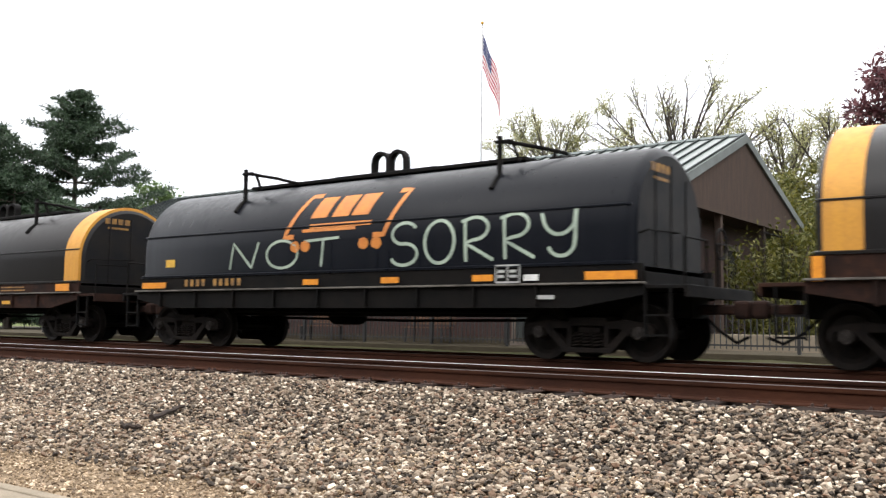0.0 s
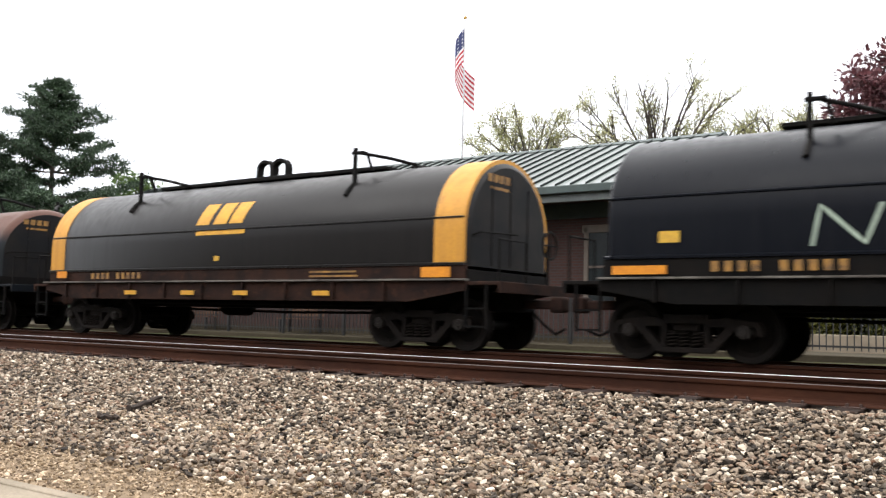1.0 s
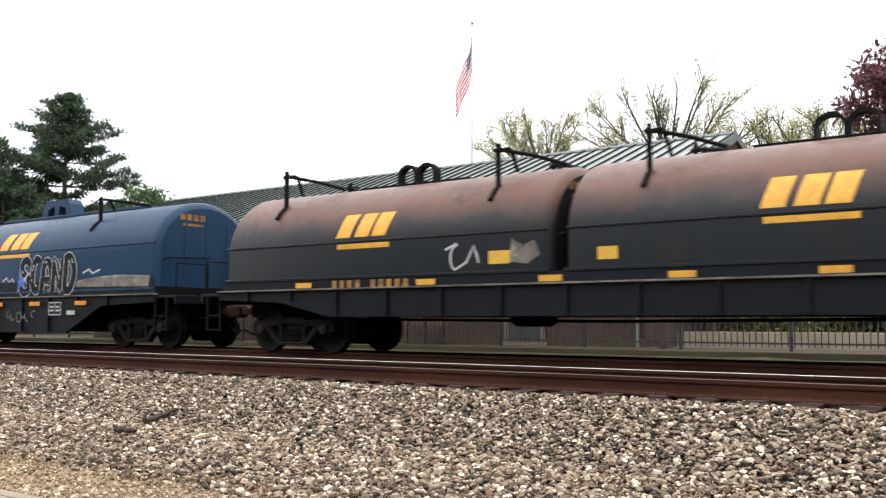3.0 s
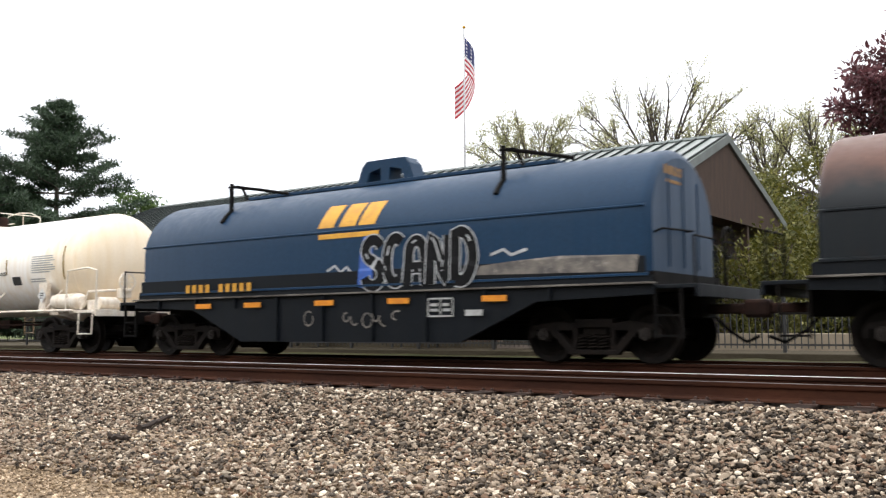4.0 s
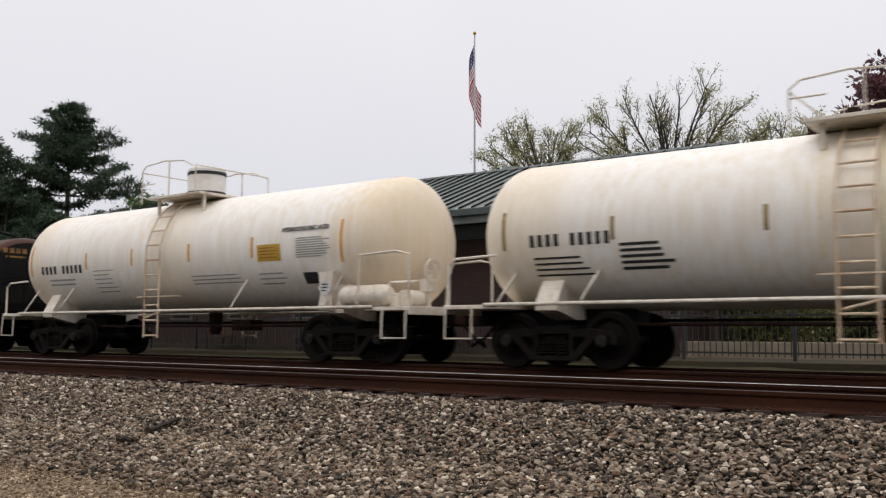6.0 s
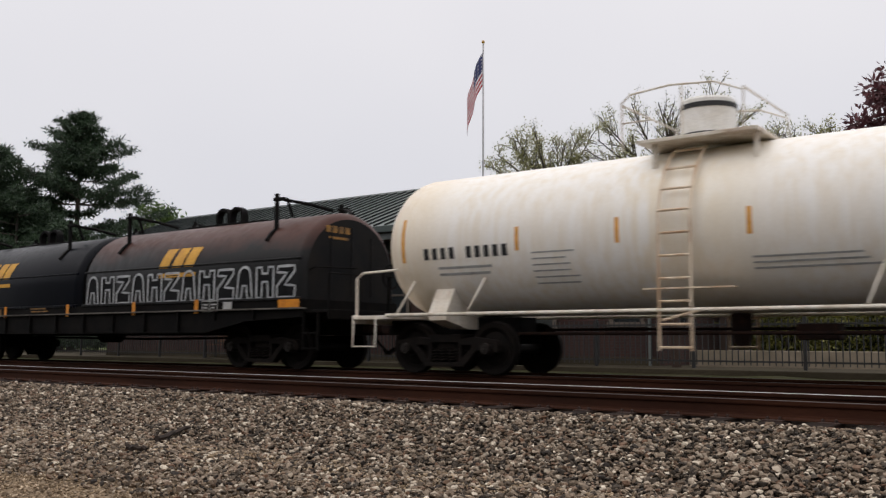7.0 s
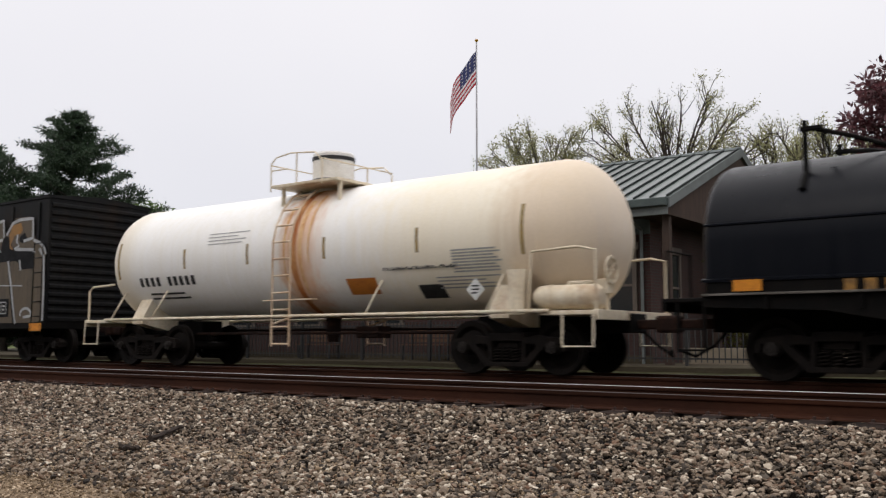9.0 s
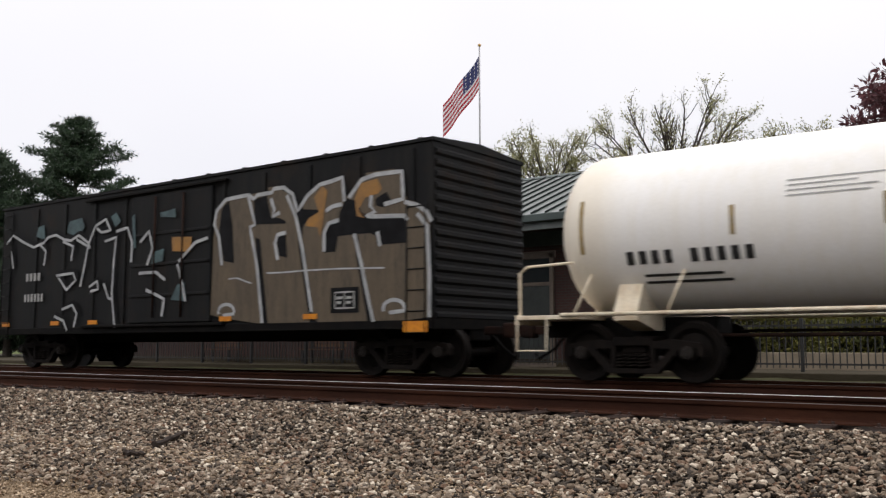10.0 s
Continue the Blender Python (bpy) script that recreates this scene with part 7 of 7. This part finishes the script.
# ---- parked cars and low things beyond the fence, far right ----
def parked_car(x, y, paint, label, turn_deg):
    c = thing("parked_car", label, "car")
    c.matrix_world = pose(x, y, 0.02, 0, 0, turn_deg)
    s = Solid()
    s.prism([(-2.2, 0.35), (-2.25, 0.75), (-1.9, 0.9), (-1.2, 0.95), (-0.6, 1.42), (0.9, 1.45), (1.6, 0.98), (2.15, 0.9), (2.25, 0.5), (2.2, 0.3)], -0.86, 0.86, axis="y")
    part("body", s, paint, c)
    for side in (-1, 1):
        g = Solid().prism([(-1.05, 0.98), (-0.55, 1.36), (0.82, 1.38), (1.35, 1.0)], side * 0.862, side * 0.872, axis="y")
        part("side_window", g, M["glass"], c)
        for wx in (-1.4, 1.4):
            w = Solid().turn([(0.0, -0.1), (0.22, -0.1), (0.31, -0.08), (0.32, 0.0), (0.31, 0.1), (0.0, 0.1)], (wx, side * 0.8, 0.32), "y", 20)
            part("wheel", w, M["frame_black"], c)


parked_car(-9.6, 37.5, M["sign_pale"], "pale grey saloon parked behind the station", 4)
parked_car(-15.5, 38.5, M["decal_white"], "white saloon parked behind the station", 2)
parked_car(-5.0, 38.0, M["bin_blue"], "dark blue saloon parked behind the station", 3)


# ---- trees ----
def leaf_cards(places, size, material, name, parent, seed, flat=0.85, label=""):
    """Many small bent leaves, each two triangles, joined as one crown."""
    rng = np.random.default_rng(seed)
    n = len(places)
    a = rng.normal(size=(n, 3))
    a /= np.linalg.norm(a, axis=1)[:, None]
    b = np.cross(a, rng.normal(size=(n, 3)))
    b /= np.linalg.norm(b, axis=1)[:, None]
    s = size * rng.uniform(0.55, 1.3, n)[:, None]
    c = np.cross(a, b) * s * 0.18
    q = np.stack([places - a * s, places + b * s * flat * 0.5 + c, places + a * s, places - b * s * flat * 0.5 + c], axis=1).reshape(-1, 3)
    me = bpy.data.meshes.new(name)
    me.vertices.add(4 * n)
    me.vertices.foreach_set("co", q.reshape(-1).astype(np.float32))
    me.loops.add(4 * n)
    me.loops.foreach_set("vertex_index", np.arange(4 * n, dtype=np.int32))
    me.polygons.add(n)
    me.polygons.foreach_set("loop_start", np.arange(0, 4 * n, 4, dtype=np.int32))
    me.update(calc_edges=True)
    me.materials.append(material)
    ob = new(name, me)
    ob.parent = parent
    if label:
        tagged(ob, label)
    return ob


def grow(s, r, base, way, length, radius, depth, tips, spread_deg, lift=0.15, keep=0.72):
    """One limb and the limbs that leave it."""
    n = 4
    pts, p, d = [base], Vector(base), Vector(way).normalized()
    for i in range(n):
        d = (d + Vector((r.uniform(-0.18, 0.18), r.uniform(-0.18, 0.18), r.uniform(-0.08, 0.08) + lift * 0.25))).normalized()
        p = p + d * length / n
        pts.append(tuple(p))
    s.tube(pts, radius, 6 if depth > 1 else 4, radius * 0.6)
    if depth <= 1:
        tips.extend([Vector(q) for q in pts[2:]])
    if depth == 0:
        return
    for k in range(r.choice((2, 3, 3))):
        at = pts[r.choice((2, 3, 4, 4))]
        ang, az = radians(spread_deg * r.uniform(0.55, 1.2)), r.uniform(0, 2 * math.pi)
        o = d.orthogonal().normalized()
        o.rotate(Matrix.Rotation(az, 3, d))
        nd = d * math.cos(ang) + o * math.sin(ang)
        grow(s, r, at, nd, length * keep * r.uniform(0.8, 1.15), radius * 0.55, depth - 1, tips, spread_deg, lift, keep)


def broad_tree(name, label, x, y, z, trunk, radius, limbs, length, depth, spread_deg, leaf, leaf_size, per_tip, scatter, seed, bark=None, keep=0.72, lift=0.15, fan=None):
    r = random.Random(seed)
    t = thing(name, label, "tree", at=(x, y, z))
    s, tips = Solid(), []
    s.tube([(0, 0, -0.2), (0.05, 0.02, trunk * 0.4), (0.02, -0.03, trunk)], radius * 1.25, 10, radius)
    for i in range(limbs):
        az = 2 * math.pi * i / limbs + r.uniform(-0.3, 0.3)
        tilt = radians(r.uniform(10, fan or spread_deg * 1.25))
        grow(s, r, (0.02, -0.03, trunk * r.uniform(0.8, 1.0)), (math.sin(tilt) * math.cos(az), math.sin(tilt) * math.sin(az), math.cos(tilt)), length * r.uniform(0.85, 1.1), radius * 0.6, depth, tips, spread_deg, lift, keep)
    part("trunk", s, bark or M["bark"], t, "forked trunk and limbs", clean=False)
    if per_tip:
        rng = np.random.default_rng(seed)
        base = np.repeat(np.array([p[:] for p in tips]), per_tip, axis=0)
        leaf_cards(base + rng.normal(size=base.shape) * scatter, leaf_size, leaf, "crown", t, seed)
    return t


def pine(name, label, x, y, z, high, wide, seed):
    """A straight trunk, uneven whorls of limbs that turn up at the tips, and sprays of needles along them."""
    r = random.Random(seed)
    rng = np.random.default_rng(seed)
    t = thing(name, label, "tree", at=(x, y, z))
    s, spots = Solid(), []
    s.tube([(0, 0, -0.2), (0.1, 0, high * 0.5), (0.0, 0.05, high)], 0.28, 8, 0.03)
    h = high * 0.08
    while h < high * 0.97:
        u = 1 - h / high
        for k in range(r.choice((5, 5, 6))):
            az = r.uniform(0, 2 * math.pi)
            rr = wide * u ** 0.62 * r.choice((0.4, 0.6, 0.8, 1.0, 1.2)) * r.uniform(0.85, 1.1)
            rise = rr * r.uniform(0.08, 0.32)
            pts = [(0, 0, h), (rr * 0.55 * math.cos(az), rr * 0.55 * math.sin(az), h + rise * 0.2), (rr * math.cos(az), rr * math.sin(az), h + rise)]
            s.tube(pts, 0.05, 4, 0.012)
            sprays = int(3 + 3.2 * rr)
            for q in range(sprays):
                f = 0.25 + 0.75 * (q + r.random()) / sprays
                at = np.array([np.interp(f, [0, 0.55, 1], [p[i] for p in pts]) for i in range(3)])
                side = (1.12 - f) * rr * 0.34 * r.uniform(-1, 1)
                at += np.array([-math.sin(az) * side, math.cos(az) * side, 0.10 * abs(side)])
                spots.append(at + rng.normal(size=(56, 3)) * np.array([0.19, 0.19, 0.12]) + np.array([0, 0, 0.06]))
        h += r.uniform(0.5, 1.0) * (0.4 + 0.8 * u)
    part("trunk", s, M["bark"], t, "straight trunk with whorled branches", clean=False)
    leaf_cards(np.concatenate(spots), 0.12, M["needles"], "crown", t, seed, 0.55)
    return t


def fan_tree(label, x, y, z, fork, limbs, reach, wide, leaves, bare, seed, bark, girth=0.13):
    """A dome of long limbs that fan out from one fork, side shoots and twigs; young leaves sit on the twigs, fewest on the upright limbs (bare)."""
    r = random.Random(seed)
    rng = np.random.default_rng(seed)
    t = thing("budding_tree", label, "tree", at=(x, y, z))
    s, spots = Solid(), []
    s.tube([(0, 0, -0.2), (0.06, 0.03, fork * 0.5), (0.0, 0.0, fork)], girth * 2.2, 8, girth * 1.7)
    for i in range(limbs):
        lean = -wide + 2 * wide * (i + r.uniform(0.2, 0.8)) / limbs
        az = radians(36.8) + r.uniform(-0.9, 0.9) + (math.pi if lean < 0 else 0.0)
        lean = abs(radians(lean))
        d = Vector((math.sin(lean) * math.cos(az), math.sin(lean) * math.sin(az), math.cos(lean)))
        long = reach * r.uniform(0.88, 1.1) * (0.86 + 0.26 * math.sin(lean))
        p, pts = Vector((0, 0, fork * r.uniform(0.93, 1.0))), []
        pts.append(tuple(p))
        for k in range(6):
            d = (d + Vector((r.uniform(-0.09, 0.09), r.uniform(-0.09, 0.09), r.uniform(-0.02, 0.07)))).normalized()
            p = p + d * long / 6
            pts.append(tuple(p))
        s.tube(pts, girth * r.uniform(0.7, 1.0), 5, 0.03)
        young = 1.0 if lean > radians(bare) else 0.3
        for k in range(16):
            f = r.uniform(0.3, 1.0)
            a = Vector([np.interp(f * 6, range(7), [q[c] for q in pts]) for c in range(3)])
            o = d.orthogonal().normalized()
            o.rotate(Matrix.Rotation(r.uniform(0, 2 * math.pi), 3, d))
            e = (d * 0.85 + o * r.uniform(0.4, 0.9) + Vector((0, 0, 0.1))).normalized()
            shoot = reach * r.uniform(0.13, 0.3) * (1.25 - f * 0.6)
            tip = a + e * shoot
            s.tube([tuple(a), tuple(a + e * shoot * 0.5 + o * 0.06), tuple(tip)], 0.03, 4, 0.013)
            for q in range(3):
                g = a + e * shoot * r.uniform(0.3, 1.0)
                w = (e + Vector((r.uniform(-0.8, 0.8), r.uniform(-0.8, 0.8), r.uniform(-0.3, 0.7)))).normalized() * reach * r.uniform(0.06, 0.13)
                s.tube([tuple(g), tuple(g + w)], 0.014, 3, 0.008)
                n = int(leaves * young * r.uniform(0.4, 1.4))
                if n:
                    u = rng.uniform(0.1, 1.1, (n, 1))
                    spots.append(np.array(g)[None] + u * np.array(w)[None] + rng.normal(size=(n, 3)) * 0.16)
    part("trunk", s, bark, t, "forked trunk with long fanned limbs", clean=False)
    leaf_cards(np.concatenate(spots), 0.072, M["spring_leaf"], "crown", t, seed)
    return t


def leafy_mass(name, label, x, y, z, sx, sy, sz, clumps, per, size, leaf, seed, category="bush", trunk=False):
    """A shrub or a far tree: stems and many uneven clumps of small leaves."""
    rng = np.random.default_rng(seed)
    t = thing(name, label, category, at=(x, y, z))
    s, spots = Solid(), []
    for i in range(clumps):
        v = rng.normal(size=3)
        v /= np.linalg.norm(v)
        c = np.array([v[0] * sx, v[1] * sy, sz * 0.55 + v[2] * sz * 0.5]) * np.array([1, 1, 1]) * rng.uniform(0.55, 1.0)
        c[2] = abs(c[2])
        s.tube([(0, 0, -0.1), tuple(c * np.array([0.5, 0.5, 0.6])), tuple(c)], 0.05 if not trunk else 0.12, 4, 0.015)
        k = rng.uniform(0.12, 0.26) * (max(sx, sz * 0.6) if not trunk else sx)
        spots.append(c + rng.normal(size=(per, 3)) * k * np.array([1, 1, 0.75]))
    part("branch_frame", s, M["bark"], t, clean=False)
    leaf_cards(np.concatenate(spots), size, leaf, "crown", t, seed)
    return t


pine("pine_tree", "tall dark green pine with ragged whorled branches", -51.6, 31.4, -0.4, 15.1, 7.0, 3)
pine("pine_tree", "dark green pine beside a taller one", -54.7, 27.6, -0.4, 12.8, 7.2, 9)
pine("pine_tree", "dark green pine at the edge of the group", -50.4, 27.0, -0.4, 9.2, 7.0, 14)
pine("pine_tree", "low dark green pine before the group", -47.5, 28.2, -0.4, 7.6, 5.4, 19)
leafy_mass("far_tree", "light green spring tree beyond the pines", -61.2, 44.0, -0.4, 2.9, 2.7, 13.0, 54, 260, 0.17, M["green_leaf"], 5, "tree", True)
fan_tree("tall tree with bare upright limbs and sparse spring leaves", -20.7, 50.6, -0.4, 9.3, 18, 6.2, 82, 15, 20, 123, M["bark"], 0.14)
fan_tree("budding tree with pale yellow-green leaves", -28.6, 49.5, -0.4, 10.0, 15, 4.5, 88, 20, 4, 23, M["pale_bark"], 0.11)
fan_tree("budding tree with thin pale yellow-green leaves", -15.2, 52.0, -0.4, 8.6, 13, 4.6, 78, 13, 6, 29, M["bark"], 0.11)
fan_tree("spreading young-leaved tree behind the station", -11.6, 50.0, -0.4, 7.6, 13, 4.8, 82, 13, 6, 37, M["bark"], 0.12)
fan_tree("young-leaved tree at the end of the row", -7.4, 51.0, -0.4, 7.8, 13, 4.8, 82, 14, 6, 39, M["bark"], 0.12)
broad_tree("purple_tree", "dark purple-leaved maple in full leaf", -3.85, 37.7, -0.4, 7.5, 0.24, 15, 2.5, 3, 42, M["purple_leaf"], 0.14, 24, 0.24, 41)
leafy_mass("shrub", "yellow-green leafy shrub beside the station", -9.6, 34.0, 0.0, 1.2, 1.4, 5.0, 44, 300, 0.09, M["bush_leaf"], 51)
leafy_mass("shrub", "olive spring shrub against the gable wall", -7.9, 26.6, 0.0, 1.25, 1.2, 3.4, 34, 260, 0.08, M["bush_leaf"], 57)
leafy_mass("shrub", "dense green shrub beside the station", -6.6, 32.5, 0.0, 1.9, 1.3, 2.1, 40, 300, 0.09, M["bush_leaf"], 52)
leafy_mass("leafy_tree", "olive-green young tree before the brick house", -10.0, 37.4, -0.4, 2.3, 1.7, 7.4, 52, 240, 0.10, M["bush_leaf"], 58, "tree", True)
leafy_mass("shrub", "dense green shrub beyond the fence", -3.4, 33.0, 0.0, 1.9, 1.3, 2.0, 40, 300, 0.09, M["bush_leaf"], 55)


# ---- brick house behind the shrubs ----
def brick_house(x0, x1, y0, y1, eaves, ridge):
    h = thing("brick_house", "dark red brick house with a grey shingle roof", "house", at=(0, 0, 0))
    ym = (y0 + y1) / 2
    part("wall", Solid().prism([(y0, -0.4), (y1, -0.4), (y1, eaves), (ym, ridge - 0.15), (y0, eaves)], x0, x1), M["brick"], h, "dark red brick walls")
    roof = Solid()
    rise = (ridge - eaves) / (ym - y0)
    for k, ya in ((1, y0), (-1, y1)):
        roof.prism([(ya - k * 0.5, eaves - 0.5 * rise + 0.02), (ym, ridge), (ym, ridge + 0.16), (ya - k * 0.5, eaves - 0.5 * rise + 0.18)], x0 - 0.4, x1 + 0.4)
    part("roof", roof, M["roof_shingle"], h, "dark grey shingle roof")
    part("fascia", Solid().box(x0 - 0.4, x1 + 0.4, y0 - 0.56, y0 - 0.503, eaves - 0.5 * rise - 0.06, eaves - 0.5 * rise + 0.19), M["tan_trim"], h, "pale eaves board")
    for wx, wz in ((x0 + 3.3, 4.4), (x0 + 4.6, 2.2), (x0 + 6.4, 4.4), (x0 + 8.0, 2.2)):
        w = part("window", Solid().box(wx - 0.36, wx + 0.36, y0 - 0.05, y0 - 0.004, wz - 0.6, wz + 0.6, 0.006), M["glass"], h, "dark double-hung window")
        f = Solid()
        for a, b, c, d in ((-0.44, -0.361, -0.68, 0.68), (0.361, 0.44, -0.68, 0.68), (-0.36, 0.36, 0.601, 0.68), (-0.36, 0.36, -0.03, 0.03)):
            f.box(wx + a, wx + b, y0 - 0.09, y0 - 0.052, wz + c, wz + d)
        part("window_frame", f, M["sign_pale"], w, "white window frame")
        part("window_sill", Solid().box(wx - 0.5, wx + 0.5, y0 - 0.16, y0 - 0.004, wz - 0.77, wz - 0.69, 0.006), M["concrete"], w)
    part("porch_roof", Solid().prism([(y0 - 1.8, 3.05), (y0 - 0.004, 3.4), (y0 - 0.004, 3.5), (y0 - 1.8, 3.17)], x0 + 3.7, x0 + 7.0), M["roof_shingle"], h, "small lean-to porch roof")
    for px in (x0 + 3.9, x0 + 6.8):
        part("porch_post", Solid().box(px - 0.06, px + 0.06, y0 - 1.7, y0 - 1.58, -0.4, 3.1), M["sign_pale"], h)


brick_house(-13.2, -2.0, 40.0, 46.0, 5.0, 6.3)



def hedge():
    rng = np.random.default_rng(61)
    t = thing("hedge", "dark clipped evergreen hedge beyond the fence", "hedge", at=(0, 0, 0))
    n = 9000
    c = np.stack([rng.uniform(-8.6, 6, n), 32.0 + rng.normal(size=n) * 0.45, rng.uniform(0, 1.5, n)], axis=1)
    c[:, 2] *= 0.85 + 0.2 * np.sin(c[:, 0] * 1.7)
    leaf_cards(c, 0.09, M["hedge_leaf"], "foliage", t, 61)


hedge()
rngw = np.random.default_rng(71)
nw = 26000
wx = rngw.uniform(-260, 60, nw)
wz = rngw.uniform(0, 1, nw) ** 1.3 * (6.0 + 2.2 * np.sin(wx * 0.11) + 1.5 * np.sin(wx * 0.37))
wood = np.stack([wx, 120 + 12 * np.sin(wx * 0.05) + rngw.normal(size=nw) * 3, wz - 0.4], axis=1)
# Added unseen foliage behind the camera, darkens light and reflections on the car sides.
near = rngw.uniform(-170, 120, 3 * nw)
behind = np.stack([near, -46 + 5 * np.sin(near * 0.07) + rngw.normal(size=3 * nw) * 3, rngw.uniform(0, 1, 3 * nw) * (16 + 3 * np.sin(near * 0.13) + 2 * np.sin(near * 0.41)) - 0.9], axis=1)
wood = np.concatenate([wood, behind])
wob = leaf_cards(wood, 0.6, M["far_wood"], "distant_trees", None, 72)
tagged(wob, "low pale green line of distant trees, with an added unseen screen behind the camera", "trees", "", "stuff")

# ---- flagpole and flag ----
POLE = (-25.44, 37.12)
fp = thing("flagpole", "tall slender grey metal flagpole", "flagpole", at=(POLE[0], POLE[1], 0.0))
part("shaft", Solid().tube([(0, 0, -0.1), (0, 0, 7.5), (0, 0, 15.4)], 0.075, 10, 0.035), M["pole_paint"], fp)
part("finial", Solid().turn([(0.0005, -0.09), (0.06, -0.06), (0.09, 0.0), (0.06, 0.06), (0.0005, 0.09)], (0, 0, 15.5), "z", 16), M["logo_gold"], fp)
part("halyard", Solid().tube([(0.07, -0.07, 1.2), (0.06, -0.06, 15.3)], 0.008, 4), M["flag_white"], fp)

FLAG_N, FLAG_W, FLAG_H, FLAG_TOP, DROOP = 9, 2.6, 1.7, 15.0, 0.8
flag = thing("flag", "red, white and blue striped flag in the wind", "flag", at=(POLE[0], POLE[1], FLAG_TOP))
FLAG_PARTS = []
for i in range(FLAG_N):
    w = FLAG_W / FLAG_N
    s = Solid()
    idx = []
    for j in range(13):
        z1, z0 = -FLAG_H * j / 13, -FLAG_H * (j + 1) / 13
        d = DROOP * w
        for yy in (-0.006, 0.006):
            s.add([(0, yy, z0), (w, yy, z0 - d), (w, yy, z1 - d), (0, yy, z1)], [(0, 1, 2, 3)])
            idx.append(2 if (i < 4 and j < 7) else (0 if j % 2 == 0 else 1))
    me = s.mesh("cloth", [M["flag_red"], M["flag_white"], M["flag_blue"]])
    me.polygons.foreach_set("material_index", idx)
    o = new("cloth", me)
    o.parent = flag
    FLAG_PARTS.append(o)
    if i < 4:
        stars = Solid()
        for a in range(5):
            z = -FLAG_H * 7 / 13 * (a + 0.5) / 5
            for yy in (-0.009, 0.009):
                stars.add([(w * 0.35, yy, z - 0.03 - d * 0.35), (w * 0.6, yy, z - 0.03 - d * 0.6), (w * 0.6, yy, z + 0.03 - d * 0.6), (w * 0.35, yy, z + 0.03 - d * 0.35)], [(0, 1, 2, 3)])
        part("star_dots", stars, M["flag_white"], o, clean=False)

# headings of the flag at the hoist and at the fly, off the line away from the path, in degrees
FLAG_TURN = [(0.0, 30, 18), (0.5, 0, 30), (1.0, -45, 80), (1.5, -50, 78), (2.0, -58, 72), (2.5, -42, 2), (3.3, 5, -50), (4.0, 52, -85), (4.5, 68, -58), (5.0, 52, 14), (5.7, 0, 30),
             (6.5, -55, 58), (7.0, -28, -8), (7.5, -32, 6), (8.0, -42, 36), (8.5, -64, 48), (9.0, -58, -12), (9.5, -46, -46), (10.0, -46, -50)]


# seconds and metres gone by the train, at a steady 12.1 m a second
GONE = [(0.0, 0.0), (1.0, 12.11), (2.5, 30.34), (4.0, 48.26), (4.5, 54.36), (5.2, 62.95), (6.5, 78.88), (7.5, 91.08), (8.3, 100.68), (9.0, 108.92), (10.0, 121.16)]


# ---- what moves ----
def run(t):
    """Metres that the train has gone."""
    return float(np.interp(t, [r[0] for r in GONE], [r[1] for r in GONE]))


def motions():
    times = [r[0] for r in GONE]
    for car, c in CARS:
        walk(car, [(t, pose(c + run(t), TRAIN_Y, 0)) for t in times])
    ticks = [i / 30 for i in range(301)]
    for axle, x in WHEELSETS:
        walk(axle, [(t, pose(x, 0, WHEEL_R, 0, math.degrees(run(t) / WHEEL_R) % 360, 0)) for t in ticks])
    tt = [i * 0.2 for i in range(51)]
    base = 124.4
    for i, o in enumerate(FLAG_PARTS):
        rows = []
        for t in tt:
            x = y = z = 0.0
            hoist, fly = (float(np.interp(t, [r[0] for r in FLAG_TURN], [r[q] for r in FLAG_TURN])) for q in (1, 2))
            for k in range(i + 1):
                h = base - (hoist + (fly - hoist) * k / (FLAG_N - 1)) + 11 * math.sin(k * 1.15 - t * 5.2)
                if k < i:
                    w = FLAG_W / FLAG_N
                    x, y, z = x + w * math.cos(radians(h)), y + w * math.sin(radians(h)), z - DROOP * w
            rows.append((t, pose(x, y, z, 0, 0, h)))
        walk(o, rows)


motions()
